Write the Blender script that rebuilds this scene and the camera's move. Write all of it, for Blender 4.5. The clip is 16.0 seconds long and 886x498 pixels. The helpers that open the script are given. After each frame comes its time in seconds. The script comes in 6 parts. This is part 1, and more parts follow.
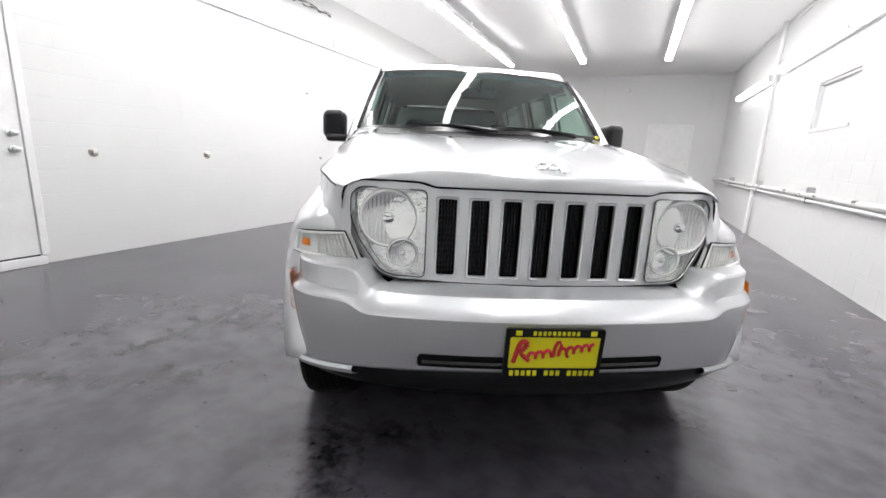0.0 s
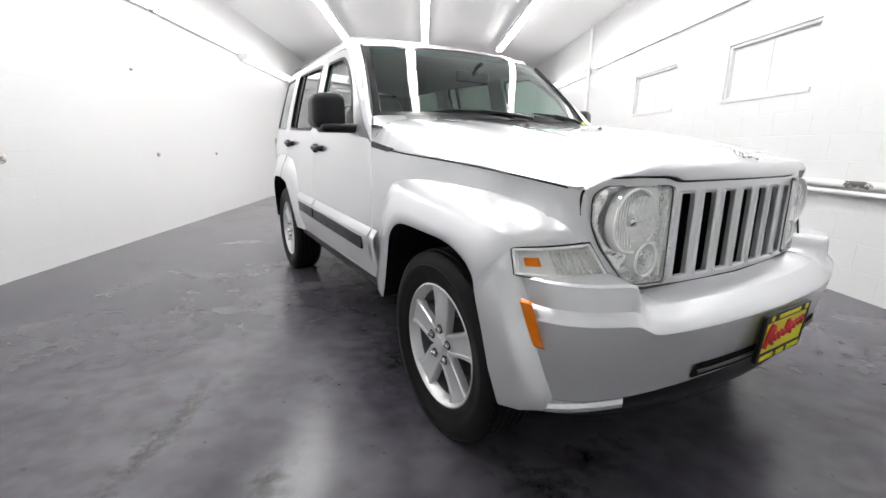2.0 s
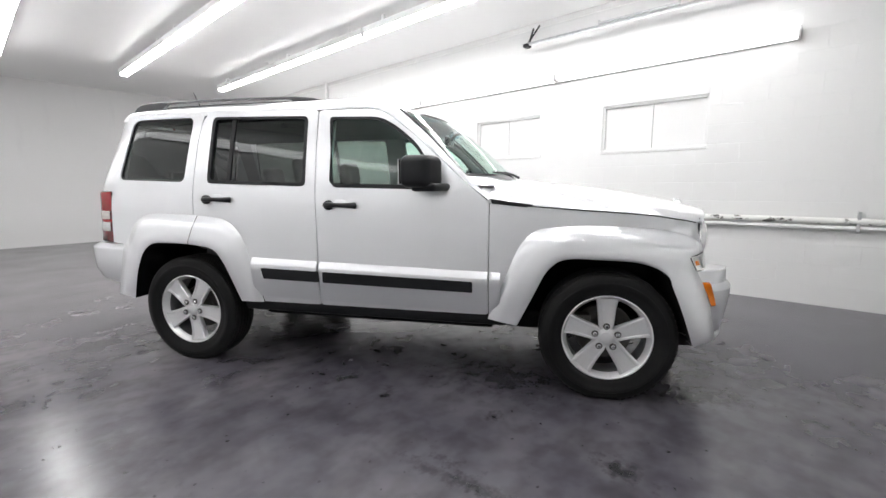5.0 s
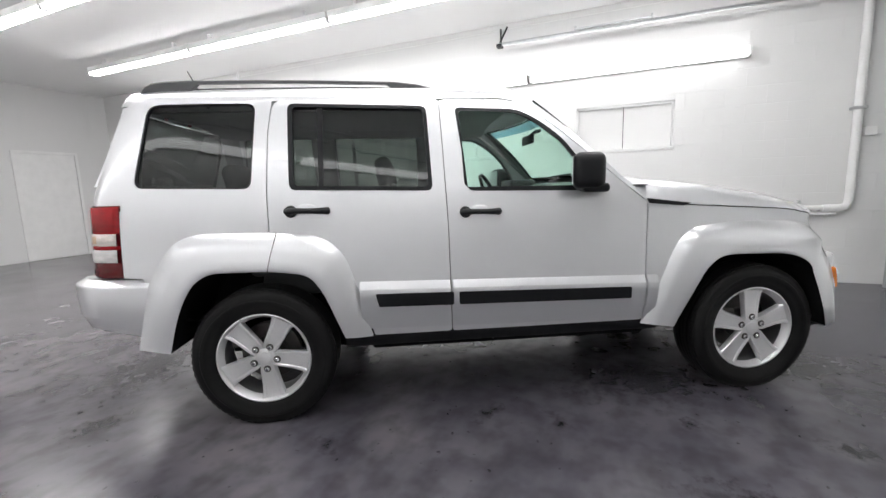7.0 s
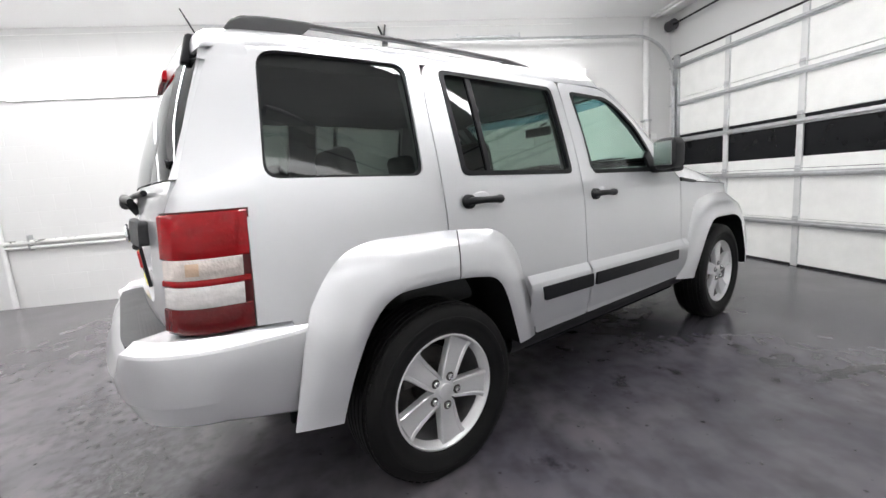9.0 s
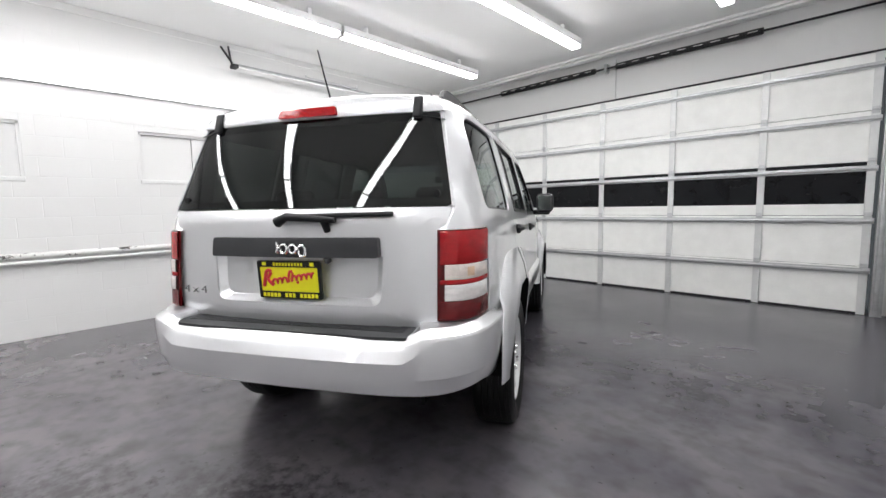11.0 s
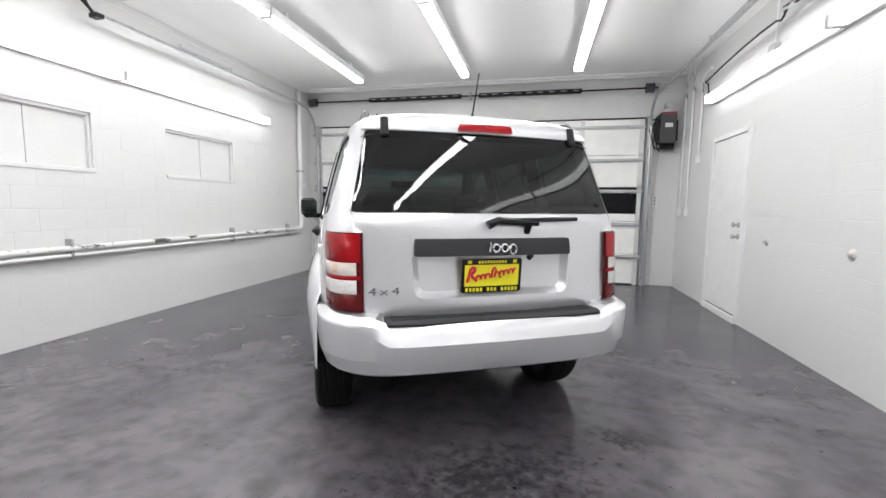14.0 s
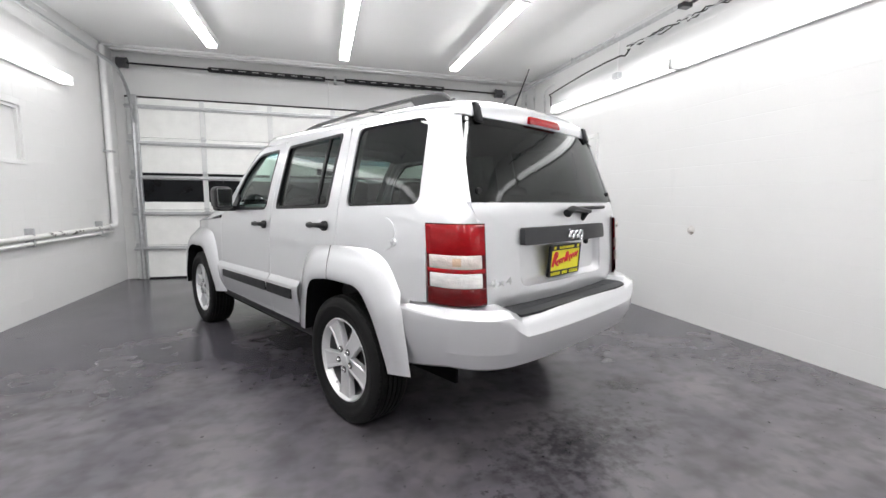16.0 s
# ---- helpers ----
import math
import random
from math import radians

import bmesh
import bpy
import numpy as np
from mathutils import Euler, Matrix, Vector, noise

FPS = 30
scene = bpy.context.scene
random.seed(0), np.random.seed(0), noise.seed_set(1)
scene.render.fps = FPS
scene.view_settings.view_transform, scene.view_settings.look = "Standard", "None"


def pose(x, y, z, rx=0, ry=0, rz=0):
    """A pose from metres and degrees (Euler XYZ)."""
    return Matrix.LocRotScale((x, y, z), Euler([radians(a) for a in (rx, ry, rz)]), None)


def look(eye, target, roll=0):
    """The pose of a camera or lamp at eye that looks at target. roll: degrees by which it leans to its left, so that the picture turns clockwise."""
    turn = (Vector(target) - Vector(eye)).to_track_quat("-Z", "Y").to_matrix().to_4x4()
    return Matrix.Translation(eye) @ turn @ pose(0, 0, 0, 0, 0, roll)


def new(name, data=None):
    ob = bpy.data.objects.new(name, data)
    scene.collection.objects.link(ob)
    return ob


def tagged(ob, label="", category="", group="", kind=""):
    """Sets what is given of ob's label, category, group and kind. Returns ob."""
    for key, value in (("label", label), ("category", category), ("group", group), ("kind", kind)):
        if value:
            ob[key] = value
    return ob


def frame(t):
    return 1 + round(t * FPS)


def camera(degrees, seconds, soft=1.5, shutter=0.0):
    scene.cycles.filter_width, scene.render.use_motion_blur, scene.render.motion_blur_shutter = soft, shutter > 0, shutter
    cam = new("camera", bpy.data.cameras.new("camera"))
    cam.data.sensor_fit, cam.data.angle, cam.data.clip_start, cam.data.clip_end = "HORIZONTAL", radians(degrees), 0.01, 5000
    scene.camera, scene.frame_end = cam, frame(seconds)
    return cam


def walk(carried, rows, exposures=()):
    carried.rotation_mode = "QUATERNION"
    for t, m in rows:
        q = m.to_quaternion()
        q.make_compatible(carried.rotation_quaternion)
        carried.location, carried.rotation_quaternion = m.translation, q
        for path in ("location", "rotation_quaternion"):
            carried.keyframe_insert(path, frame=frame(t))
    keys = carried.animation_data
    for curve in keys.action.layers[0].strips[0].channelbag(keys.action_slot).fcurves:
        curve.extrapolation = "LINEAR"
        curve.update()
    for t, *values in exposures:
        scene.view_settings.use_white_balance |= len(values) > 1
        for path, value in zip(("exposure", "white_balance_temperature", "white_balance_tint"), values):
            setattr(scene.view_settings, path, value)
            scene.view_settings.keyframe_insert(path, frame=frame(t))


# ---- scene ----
# camera: a hand-held walk round the parked car, from its front along its side to its rear
cam = camera(92.5, 16.0)
PATH = [  # seconds, x, y, z, yaw, pitch, roll
    (0.0, 1.168, -3.098, 1.095, 23.32, -12.49, 2.75),
    (0.5, 0.879, -3.091, 1.086, 17.01, -13.07, 3.00),
    (1.0, 0.578, -3.080, 1.078, 11.36, -14.60, 2.69),
    (1.5, 0.208, -3.075, 1.075, 4.06, -15.41, 2.60),
    (2.0, -0.159, -3.068, 1.083, -2.65, -13.52, 0.59),
    (2.5, -0.525, -3.013, 1.059, -10.38, -16.63, 2.93),
    (3.0, -0.915, -2.960, 1.051, -22.04, -16.69, 1.10),
    (3.5, -1.317, -2.856, 1.065, -26.67, -14.29, -0.92),
    (3.7, -1.457, -2.809, 1.081, -28.88, -13.33, -0.68),
    (5.8, -2.755, -1.923, 1.193, -55.35, -7.52, -1.38),
    (6.0, -2.810, -1.775, 1.174, -55.10, -8.26, -1.91),
    (6.5, -2.878, -1.361, 1.187, -59.69, -10.03, -1.51),
    (7.0, -2.925, -0.903, 1.199, -66.59, -8.33, -1.78),
    (7.5, -2.950, -0.445, 1.191, -70.41, -7.83, -1.81),
    (8.0, -3.009, 0.023, 1.164, -79.45, -9.70, -1.50),
    (8.5, -3.007, 0.503, 1.158, -88.25, -11.44, -2.22),
    (9.0, -2.972, 0.993, 1.181, -98.41, -8.75, -4.32),
    (9.2, -2.951, 1.190, 1.189, -104.81, -7.16, -2.56),
    (11.3, -2.722, 3.044, 1.262, -136.96, -6.41, -0.89),
    (11.5, -2.678, 3.184, 1.271, -136.99, -7.10, -0.24),
    (12.0, -2.485, 3.430, 1.293, -141.90, -5.44, -0.75),
    (12.5, -2.197, 3.624, 1.306, -143.67, -5.32, 1.10),
    (13.0, -1.908, 3.808, 1.306, -153.84, -6.73, -0.73),
    (13.5, -1.570, 3.933, 1.285, -159.86, -6.13, -0.14),
    (14.0, -1.243, 4.049, 1.283, -167.60, -5.82, 0.67),
    (14.5, -0.902, 4.129, 1.286, -175.05, -6.46, 1.80),
    (15.0, -0.523, 4.113, 1.277, -182.00, -6.15, 0.64),
    (15.5, -0.145, 4.092, 1.268, -190.70, -6.81, 1.83),
    (16.0, 0.220, 3.977, 1.259, -196.02, -6.66, 0.51),
]


def eye_pose(x, y, z, yaw, pitch, roll):
    a, b = radians(yaw), radians(pitch)
    way = Vector((-math.sin(a) * math.cos(b), math.cos(a) * math.cos(b), math.sin(b)))
    return look((x, y, z), Vector((x, y, z)) + way, roll)


walk(cam, [(row[0], eye_pose(*row[1:])) for row in PATH], [(0.0, 1.53), (0.5, 1.55), (1.0, 1.59), (1.5, 1.55), (2.5, 1.40), (3.0, 1.50), (3.5, 1.62), (3.7, 1.62), (6.0, 1.33), (6.5, 1.34), (7.5, 1.27), (8.0, 1.25), (9.2, 1.38), (11.3, 1.12), (13.5, 1.18), (16.0, 1.23)])

# light: a closed room lit by its own fluorescent fixtures
world = bpy.data.worlds.new("world")
scene.world = world
world.use_nodes = True
world.node_tree.nodes["Background"].inputs[0].default_value = (0.6, 0.65, 0.7, 1)
world.node_tree.nodes["Background"].inputs[1].default_value = 0.05
TUBE = 11.6


# ---- materials ----
class Nodes:
    """A small wrapper to write node materials in few lines."""

    def __init__(self, name):
        self.mat = bpy.data.materials.new(name)
        self.mat.use_nodes = True
        self.tree = self.mat.node_tree
        self.bsdf = self.tree.nodes["Principled BSDF"]
        self.out = self.tree.nodes["Material Output"]

    def add(self, kind, **values):
        node = self.tree.nodes.new(kind)
        for key, value in values.items():
            node.inputs[key.replace("_", " ")].default_value = value
        return node

    def link(self, a, b):
        self.tree.links.new(a, b)

    def coords(self, kind="Object"):
        return self.add("ShaderNodeTexCoord").outputs[kind]

    def noise(self, scale, detail=4.0, rough=0.55, vec=None, stretch=None):
        node = self.add("ShaderNodeTexNoise", Scale=scale, Detail=detail, Roughness=rough)
        vec = vec or self.coords()
        if stretch:
            mapping = self.add("ShaderNodeMapping", Scale=stretch)
            self.link(vec, mapping.inputs["Vector"])
            vec = mapping.outputs[0]
        self.link(vec, node.inputs["Vector"])
        return node.outputs["Fac"]

    def ramp(self, fac, stops):
        node = self.add("ShaderNodeValToRGB")
        ramp = node.color_ramp
        while len(ramp.elements) < len(stops):
            ramp.elements.new(0.5)
        for element, (at, colour) in zip(ramp.elements, stops):
            element.position = at
            element.color = (*colour, 1) if len(colour) == 3 else colour
        self.link(fac, node.inputs["Fac"])
        return node.outputs["Color"]

    def mix(self, fac, a, b, mode="MIX"):
        node = self.tree.nodes.new("ShaderNodeMix")
        node.data_type, node.blend_type = "RGBA", mode
        for value, at in ((fac, 0), (a, 6), (b, 7)):
            if hasattr(value, "is_linked"):
                self.link(value, node.inputs[at])
            else:
                node.inputs[at].default_value = value if at == 0 else (*value, 1)
        return node.outputs[2]

    def bump(self, height, strength=0.2, distance=0.01):
        node = self.add("ShaderNodeBump", Strength=strength, Distance=distance)
        self.link(height, node.inputs["Height"])
        self.link(node.outputs[0], self.bsdf.inputs["Normal"])
        return node

    def set(self, **values):
        for key, value in values.items():
            socket = self.bsdf.inputs[key.replace("_", " ")]
            if hasattr(value, "is_linked"):
                self.link(value, socket)
            else:
                socket.default_value = value
        return self


def grey(v):
    return (v, v, v)


def plain(name, colour, rough=0.5, metal=0.0, vary=0.12, scale=6.0, bump=0.0, bump_scale=120.0, coat=0.0, spec=0.5):
    """A painted, moulded or metal surface with slight variation of tone and gloss."""
    n = Nodes(name)
    big, fine = n.noise(scale, 3), n.noise(scale * 14, 3)
    lo, hi = tuple(c * (1 - vary) for c in colour), tuple(min(1, c * (1 + vary)) for c in colour)
    base = n.ramp(big, [(0.3, lo), (0.7, hi)])
    base = n.mix(0.25, base, n.ramp(fine, [(0.35, lo), (0.65, hi)]))
    n.set(Base_Color=base, Metallic=metal, Coat_Weight=coat, Coat_Roughness=0.04, Specular_IOR_Level=spec)
    n.set(Roughness=n.ramp(big, [(0.3, grey(max(0.02, rough - 0.06))), (0.7, grey(min(1, rough + 0.06)))]))
    if bump:
        n.bump(n.noise(bump_scale, 3), bump, 0.002)
    return n.mat


def emitter(name, colour, strength):
    n = Nodes(name)
    n.set(Base_Color=(0.9, 0.9, 0.9, 1), Emission_Color=(*colour, 1), Emission_Strength=strength, Roughness=0.4)
    return n.mat


def wall_paint(name, colour, dirt=0.06):
    """White gloss-free paint on concrete block, with roller marks, scuffs and a little grime."""
    n = Nodes(name)
    geo = n.add("ShaderNodeNewGeometry").outputs["Position"]
    cloud, fine, drip = n.noise(0.9, 4, vec=geo), n.noise(55, 4, vec=geo), n.noise(3.2, 5, 0.65, vec=geo, stretch=(1, 1, 0.18))
    rnd = n.add("ShaderNodeObjectInfo").outputs["Random"]
    base = n.ramp(cloud, [(0.3, tuple(c * 0.96 for c in colour)), (0.7, colour)])
    base = n.mix(0.5, base, n.ramp(rnd, [(0, tuple(c * 0.985 for c in colour)), (1, colour)]))
    base = n.mix(n.ramp(drip, [(0.62, grey(0)), (0.78, grey(dirt * 3))]), base, tuple(c * 0.72 for c in colour))
    n.set(Base_Color=base, Roughness=n.ramp(cloud, [(0.3, grey(0.42)), (0.7, grey(0.6))]), Specular_IOR_Level=0.35)
    n.bump(fine, 0.25, 0.002)
    return n.mat


# stains; the two turned 118 also put the car's own shade on the floor
STAINS_AND_SHADE = [  # x, y, half length, half width, turn, darkness
    (0.27, -1.99, 0.30, 0.13, -58, 0.95), (0.42, -1.80, 0.20, 0.10, 20, 0.8), (1.52, -1.12, 0.13, 0.09, 30, 0.8), (-0.25, -1.0, 0.55, 0.30, 118, 0.5), (0.35, 0.85, 0.50, 0.28, 118, 0.45), (-0.35, 2.75, 0.45, 0.30, 10, 0.6),
    (-1.15, -1.62, 0.42, 0.07, 82, 0.85), (-1.73, 1.645, 0.15, 0.10, -30, 0.9), (-1.05, 2.18, 0.62, 0.34, 25, 0.75),
    (-0.86, -0.63, 0.10, 0.05, 40, 0.8), (-0.66, -1.86, 0.13, 0.09, 70, 0.75), (-0.66, -1.22, 0.06, 0.04, 0, 0.9),
    (-0.90, -0.26, 0.14, 0.05, -20, 0.7), (-1.18, -1.28, 0.22, 0.05, 95, 0.6), (-0.65, -1.84, 0.05, 0.04, 0, 0.9),
    (-1.44, 0.37, 0.10, 0.05, 60, 0.7), (-2.1, -0.05, 0.5, 0.22, 100, 0.35), (-1.2, -2.2, 0.55, 0.07, 20, 0.6),
]


def floor_paint():
    """Dark grey painted concrete, worn pale in clouds, scuffed with tyre marks and spotted with wet and oil."""
    n = Nodes("floor_paint")
    geo = n.add("ShaderNodeNewGeometry").outputs["Position"]
    cloud = n.noise(0.55, 2, 0.5, vec=geo)
    mid = n.noise(1.9, 3, 0.5, vec=geo)
    grain = n.noise(8, 2, 0.5, vec=geo)
    patch = n.noise(3.4, 2, 0.5, vec=geo)
    flecks = n.noise(24, 1, 0.5, vec=geo)
    sweep = n.noise(2.2, 3, 0.5, vec=geo, stretch=(1.0, 2.4, 1.0))
    base = n.ramp(cloud, [(0.28, (0.053, 0.050, 0.063)), (0.72, (0.089, 0.084, 0.101))])
    base = n.mix(n.ramp(mid, [(0.42, grey(0)), (0.70, grey(0.55))]), base, (0.134, 0.126, 0.138))
    # paler, warmer towards the hall's rear, part of it light put in the colour
    along_y = n.tree.nodes.new("ShaderNodeSeparateXYZ")
    n.link(geo, along_y.inputs[0])
    rear_pale = n.tree.nodes.new("ShaderNodeMath")
    rear_pale.operation = "MULTIPLY_ADD"
    n.link(along_y.outputs["Y"], rear_pale.inputs[0])
    rear_pale.inputs[1].default_value = 0.16
    n.link(mid, rear_pale.inputs[2])
    base = n.mix(n.ramp(rear_pale.outputs[0], [(0.50, grey(0)), (1.0, grey(0.55))]), base, (0.186, 0.171, 0.179))
    base = n.mix(n.ramp(sweep, [(0.50, grey(0)), (0.70, grey(0.34))]), base, (0.026, 0.024, 0.028))
    base = n.mix(n.ramp(grain, [(0.30, grey(0.36)), (0.54, grey(0))]), base, (0.022, 0.020, 0.023))
    base = n.mix(n.ramp(grain, [(0.50, grey(0)), (0.80, grey(0.18))]), base, (0.151, 0.138, 0.143))
    base = n.mix(n.ramp(patch, [(0.20, grey(0.5)), (0.42, grey(0))]), base, (0.017, 0.016, 0.018))
    base = n.mix(n.ramp(flecks, [(0.72, grey(0)), (0.79, grey(0.7))]), base, (0.012, 0.012, 0.013))
    gloss = n.ramp(mid, [(0.3, grey(0.20)), (0.7, grey(0.27))])
    tread = n.noise(17, 4, 0.6, vec=geo)
    for x, y, length, width, turn, dark in STAINS_AND_SHADE:
        mapping = n.add("ShaderNodeMapping", Location=(x, y, 0), Rotation=(0, 0, radians(turn)), Scale=(length, width, 1))
        mapping.vector_type = "TEXTURE"
        n.link(geo, mapping.inputs["Vector"])
        dist = n.tree.nodes.new("ShaderNodeVectorMath")
        dist.operation = "LENGTH"
        n.link(mapping.outputs[0], dist.inputs[0])
        worn = n.tree.nodes.new("ShaderNodeMath")
        worn.operation = "MULTIPLY_ADD"
        n.link(dist.outputs["Value"], worn.inputs[0])
        worn.inputs[1].default_value = -0.30
        n.link(tread, worn.inputs[2])
        mask = n.ramp(worn.outputs[0], [(0.22, grey(0)), (0.50, grey(dark))])
        base = n.mix(mask, base, (0.016, 0.016, 0.018))
        gloss = n.mix(mask, gloss, grey(0.215))
    n.set(Base_Color=base, Roughness=gloss, Specular_IOR_Level=0.62)
    return n.mat


WHITE_WALL = wall_paint("wall_paint", (0.71, 0.71, 0.707))
CEILING_PAINT = wall_paint("ceiling_paint", (0.84, 0.84, 0.835), 0.03)
WHITE_TRIM = plain("white_trim_paint", (0.79, 0.79, 0.785), 0.45, vary=0.05)
FLOOR = floor_paint()
TUBE_GLOW = emitter("tube_glow", (0.995, 0.987, 0.99), TUBE)
WALL_TUBE_GLOW = emitter("wall_tube_glow", (0.995, 0.987, 0.99), TUBE * 0.13)
FIXTURE_WHITE = plain("fixture_enamel", (0.8, 0.8, 0.8), 0.35, vary=0.04)
GALVANISED = plain("galvanised_steel", (0.52, 0.53, 0.54), 0.38, 0.9, vary=0.16, scale=16, bump=0.08)
BLACK_STEEL = plain("black_steel", (0.02, 0.02, 0.022), 0.45, 0.5, vary=0.2)
DOOR_PANEL_PAINT = plain("door_panel_paint", (0.86, 0.865, 0.845), 0.45, vary=0.05, bump=0.05)
DARK_PANE = plain("dark_window_pane", (0.004, 0.0045, 0.006), 0.3, vary=0.2, spec=0.2)
PALE_STEEL = plain("pale_painted_steel", (0.66, 0.67, 0.665), 0.4, 0.3, vary=0.06, scale=12, bump=0.05)
GREY_BOX = plain("operator_grey", (0.065, 0.065, 0.07), 0.5, vary=0.1)
RED_TRIM = plain("operator_red", (0.30, 0.03, 0.035), 0.5)


def mottled(name, colour, dark, level):
    n = Nodes(name)
    f = n.noise(9, 6, 0.7, stretch=(1, 0.5, 1))
    n.set(Base_Color=n.ramp(f, [(level, colour), (level + 0.05, dark)]), Roughness=0.6)
    n.bump(n.noise(40, 4), 0.4, 0.006)
    return n.mat


PIPE_WRAP = mottled("peeling_pipe_wrap", (0.74, 0.74, 0.72), (0.07, 0.065, 0.06), 0.56)
SCUFF = mottled("scuffed_plaster", (0.6, 0.58, 0.56), (0.30, 0.27, 0.25), 0.5)


# ---- mesh helpers ----
def part(name, bm, mat, parent=None, label="", smooth=False, sharp=40, outward=False):
    """Links a bmesh as one mesh object, under a thing or a part."""
    bmesh.ops.recalc_face_normals(bm, faces=bm.faces[:])
    if outward and sum(f.normal.dot(f.calc_center_median() - Vector((0, 0.3, 0.9))) * f.calc_area() for f in bm.faces) < 0:
        bmesh.ops.reverse_faces(bm, faces=bm.faces[:])
    if smooth:
        for f in bm.faces:
            f.smooth = True
        limit = radians(sharp)
        for e in bm.edges:
            if len(e.link_faces) == 2 and e.calc_face_angle(0) > limit:
                e.smooth = False
    me = bpy.data.meshes.new(name)
    bm.to_mesh(me)
    bm.free()
    for m in mat if isinstance(mat, (list, tuple)) else [mat]:
        me.materials.append(m)
    ob = new(name, me)
    if parent is not None:
        ob.parent = parent
    if label:
        ob["label"] = label
    return ob


def box(bm, lo, hi, bevel=0.0, m=None, seg=2):
    """A box from corner to corner, its edges rounded by bevel."""
    lo, hi = Vector(lo), Vector(hi)
    made = bmesh.ops.create_cube(bm, size=1.0)["verts"]
    for v in made:
        v.co = Vector([lo[i] + (v.co[i] + 0.5) * (hi[i] - lo[i]) for i in range(3)])
    if bevel:
        edges = list({e for v in made for e in v.link_edges})
        got = bmesh.ops.bevel(bm, geom=edges, offset=bevel, segments=seg, affect="EDGES", profile=0.5)
        made = list({v for f in got["faces"] for v in f.verts} | {v for v in made if v.is_valid})
    if m is not None:
        bmesh.ops.transform(bm, matrix=m, verts=made)
    return made


def rod(bm, p0, p1, r0, r1=None, n=16, caps=True):
    """A round bar from p0 to p1."""
    p0, p1 = Vector(p0), Vector(p1)
    way = p1 - p0
    turn = way.to_track_quat("Z", "Y").to_matrix().to_4x4()
    m = Matrix.Translation((p0 + p1) / 2) @ turn
    return bmesh.ops.create_cone(bm, cap_ends=caps, segments=n, radius1=r0, radius2=r0 if r1 is None else r1, depth=way.length, matrix=m)["verts"]


def tube(bm, pts, r, n=10, close=False):
    """A round bar along a line of points."""
    pts = [Vector(p) for p in pts]
    rings = []
    for i, p in enumerate(pts):
        a, b = pts[max(i - 1, 0)], pts[min(i + 1, len(pts) - 1)]
        way = (b - a).normalized()
        side = way.cross(Vector((0, 0, 1)))
        if side.length < 0.05:
            side = way.cross(Vector((0, 1, 0)))
        side.normalize()
        up = side.cross(way)
        rr = r[i] if isinstance(r, (list, tuple)) else r
        rings.append([bm.verts.new(p + rr * (math.cos(k * 2 * math.pi / n) * side + math.sin(k * 2 * math.pi / n) * up)) for k in range(n)])
    for a, b in zip(rings, rings[1:]):
        for k in range(n):
            bm.faces.new((a[k], a[(k + 1) % n], b[(k + 1) % n], b[k]))
    if not close:
        bm.faces.new(rings[0][::-1])
        bm.faces.new(rings[-1])
    return rings


def lathe(bm, profile, centre, axis="x", n=40, sign=1):
    """A turned shape: profile of (along the axis, radius) about an axis through centre."""
    rings = []
    for along, rad in profile:
        ring = []
        for k in range(n):
            a = 2 * math.pi * k / n
            u, v = rad * math.cos(a), rad * math.sin(a)
            d = (sign * along, u, v) if axis == "x" else (u, sign * along, v) if axis == "y" else (u, v, sign * along)
            ring.append(bm.verts.new(Vector(centre) + Vector(d)))
        rings.append(ring)
    for a, b in zip(rings, rings[1:]):
        for k in range(n):
            bm.faces.new((a[k], a[(k + 1) % n], b[(k + 1) % n], b[k]))
    return rings


def empty(name, at=(0, 0, 0), parent=None):
    ob = new(name)
    ob.location = at
    if parent is not None:
        ob.parent = parent
    return ob


# ---- room ----
XE, XW, YB, YG, ZC = 3.10, -3.46, 9.75, -3.55, 3.37
WINDOWS = [(-1.413, -0.269), (0.60, 1.69), (2.65, 3.74)]
WZ0, WZ1 = 1.60, 2.155
JOINT = 0.0012

bm = bmesh.new()
box(bm, (XW - 0.3, YG - 0.3, -0.2), (XE + 0.3, YB + 0.3, 0))
tagged(part("floor", bm, FLOOR), "dark grey painted concrete floor, scuffed and stained", "floor", kind="structure")
bm = bmesh.new()
box(bm, (XW - 0.3, YG - 0.3, ZC), (XE + 0.3, YB + 0.3, ZC + 0.2))
box(bm, (XW + 0.02, YG + 0.28, ZC - 0.03), (XE - 0.02, YG + 0.34, ZC - 0.002))
tagged(part("ceiling", bm, CEILING_PAINT), "smooth white painted ceiling", "ceiling", kind="structure")


def wall_slab(name, lo, hi, label):
    bm = bmesh.new()
    box(bm, lo, hi)
    return tagged(part(name, bm, WHITE_WALL), label, "wall", kind="structure")


# the wall with the blanked windows: one slab cut into strips round the openings
bm = bmesh.new()
ys = [YG - 0.3]
for a, b in WINDOWS:
    ys += [a, b]
ys.append(YB + 0.3)
for i in range(0, len(ys), 2):
    box(bm, (XE + JOINT, ys[i], 0), (XE + 0.25, ys[i + 1], ZC))
for a, b in WINDOWS:
    box(bm, (XE + JOINT, a, 0), (XE + 0.25, b, WZ0))
    box(bm, (XE + JOINT, a, WZ1), (XE + 0.25, b, ZC))
wall_east = tagged(part("wall_east", bm, WHITE_WALL), "white painted concrete block wall with blanked windows", "wall", kind="structure")
wall_west = wall_slab("wall_west", (XW - 0.25, YG - 0.3, 0), (XW - JOINT, YB + 0.3, ZC), "white painted concrete block wall")
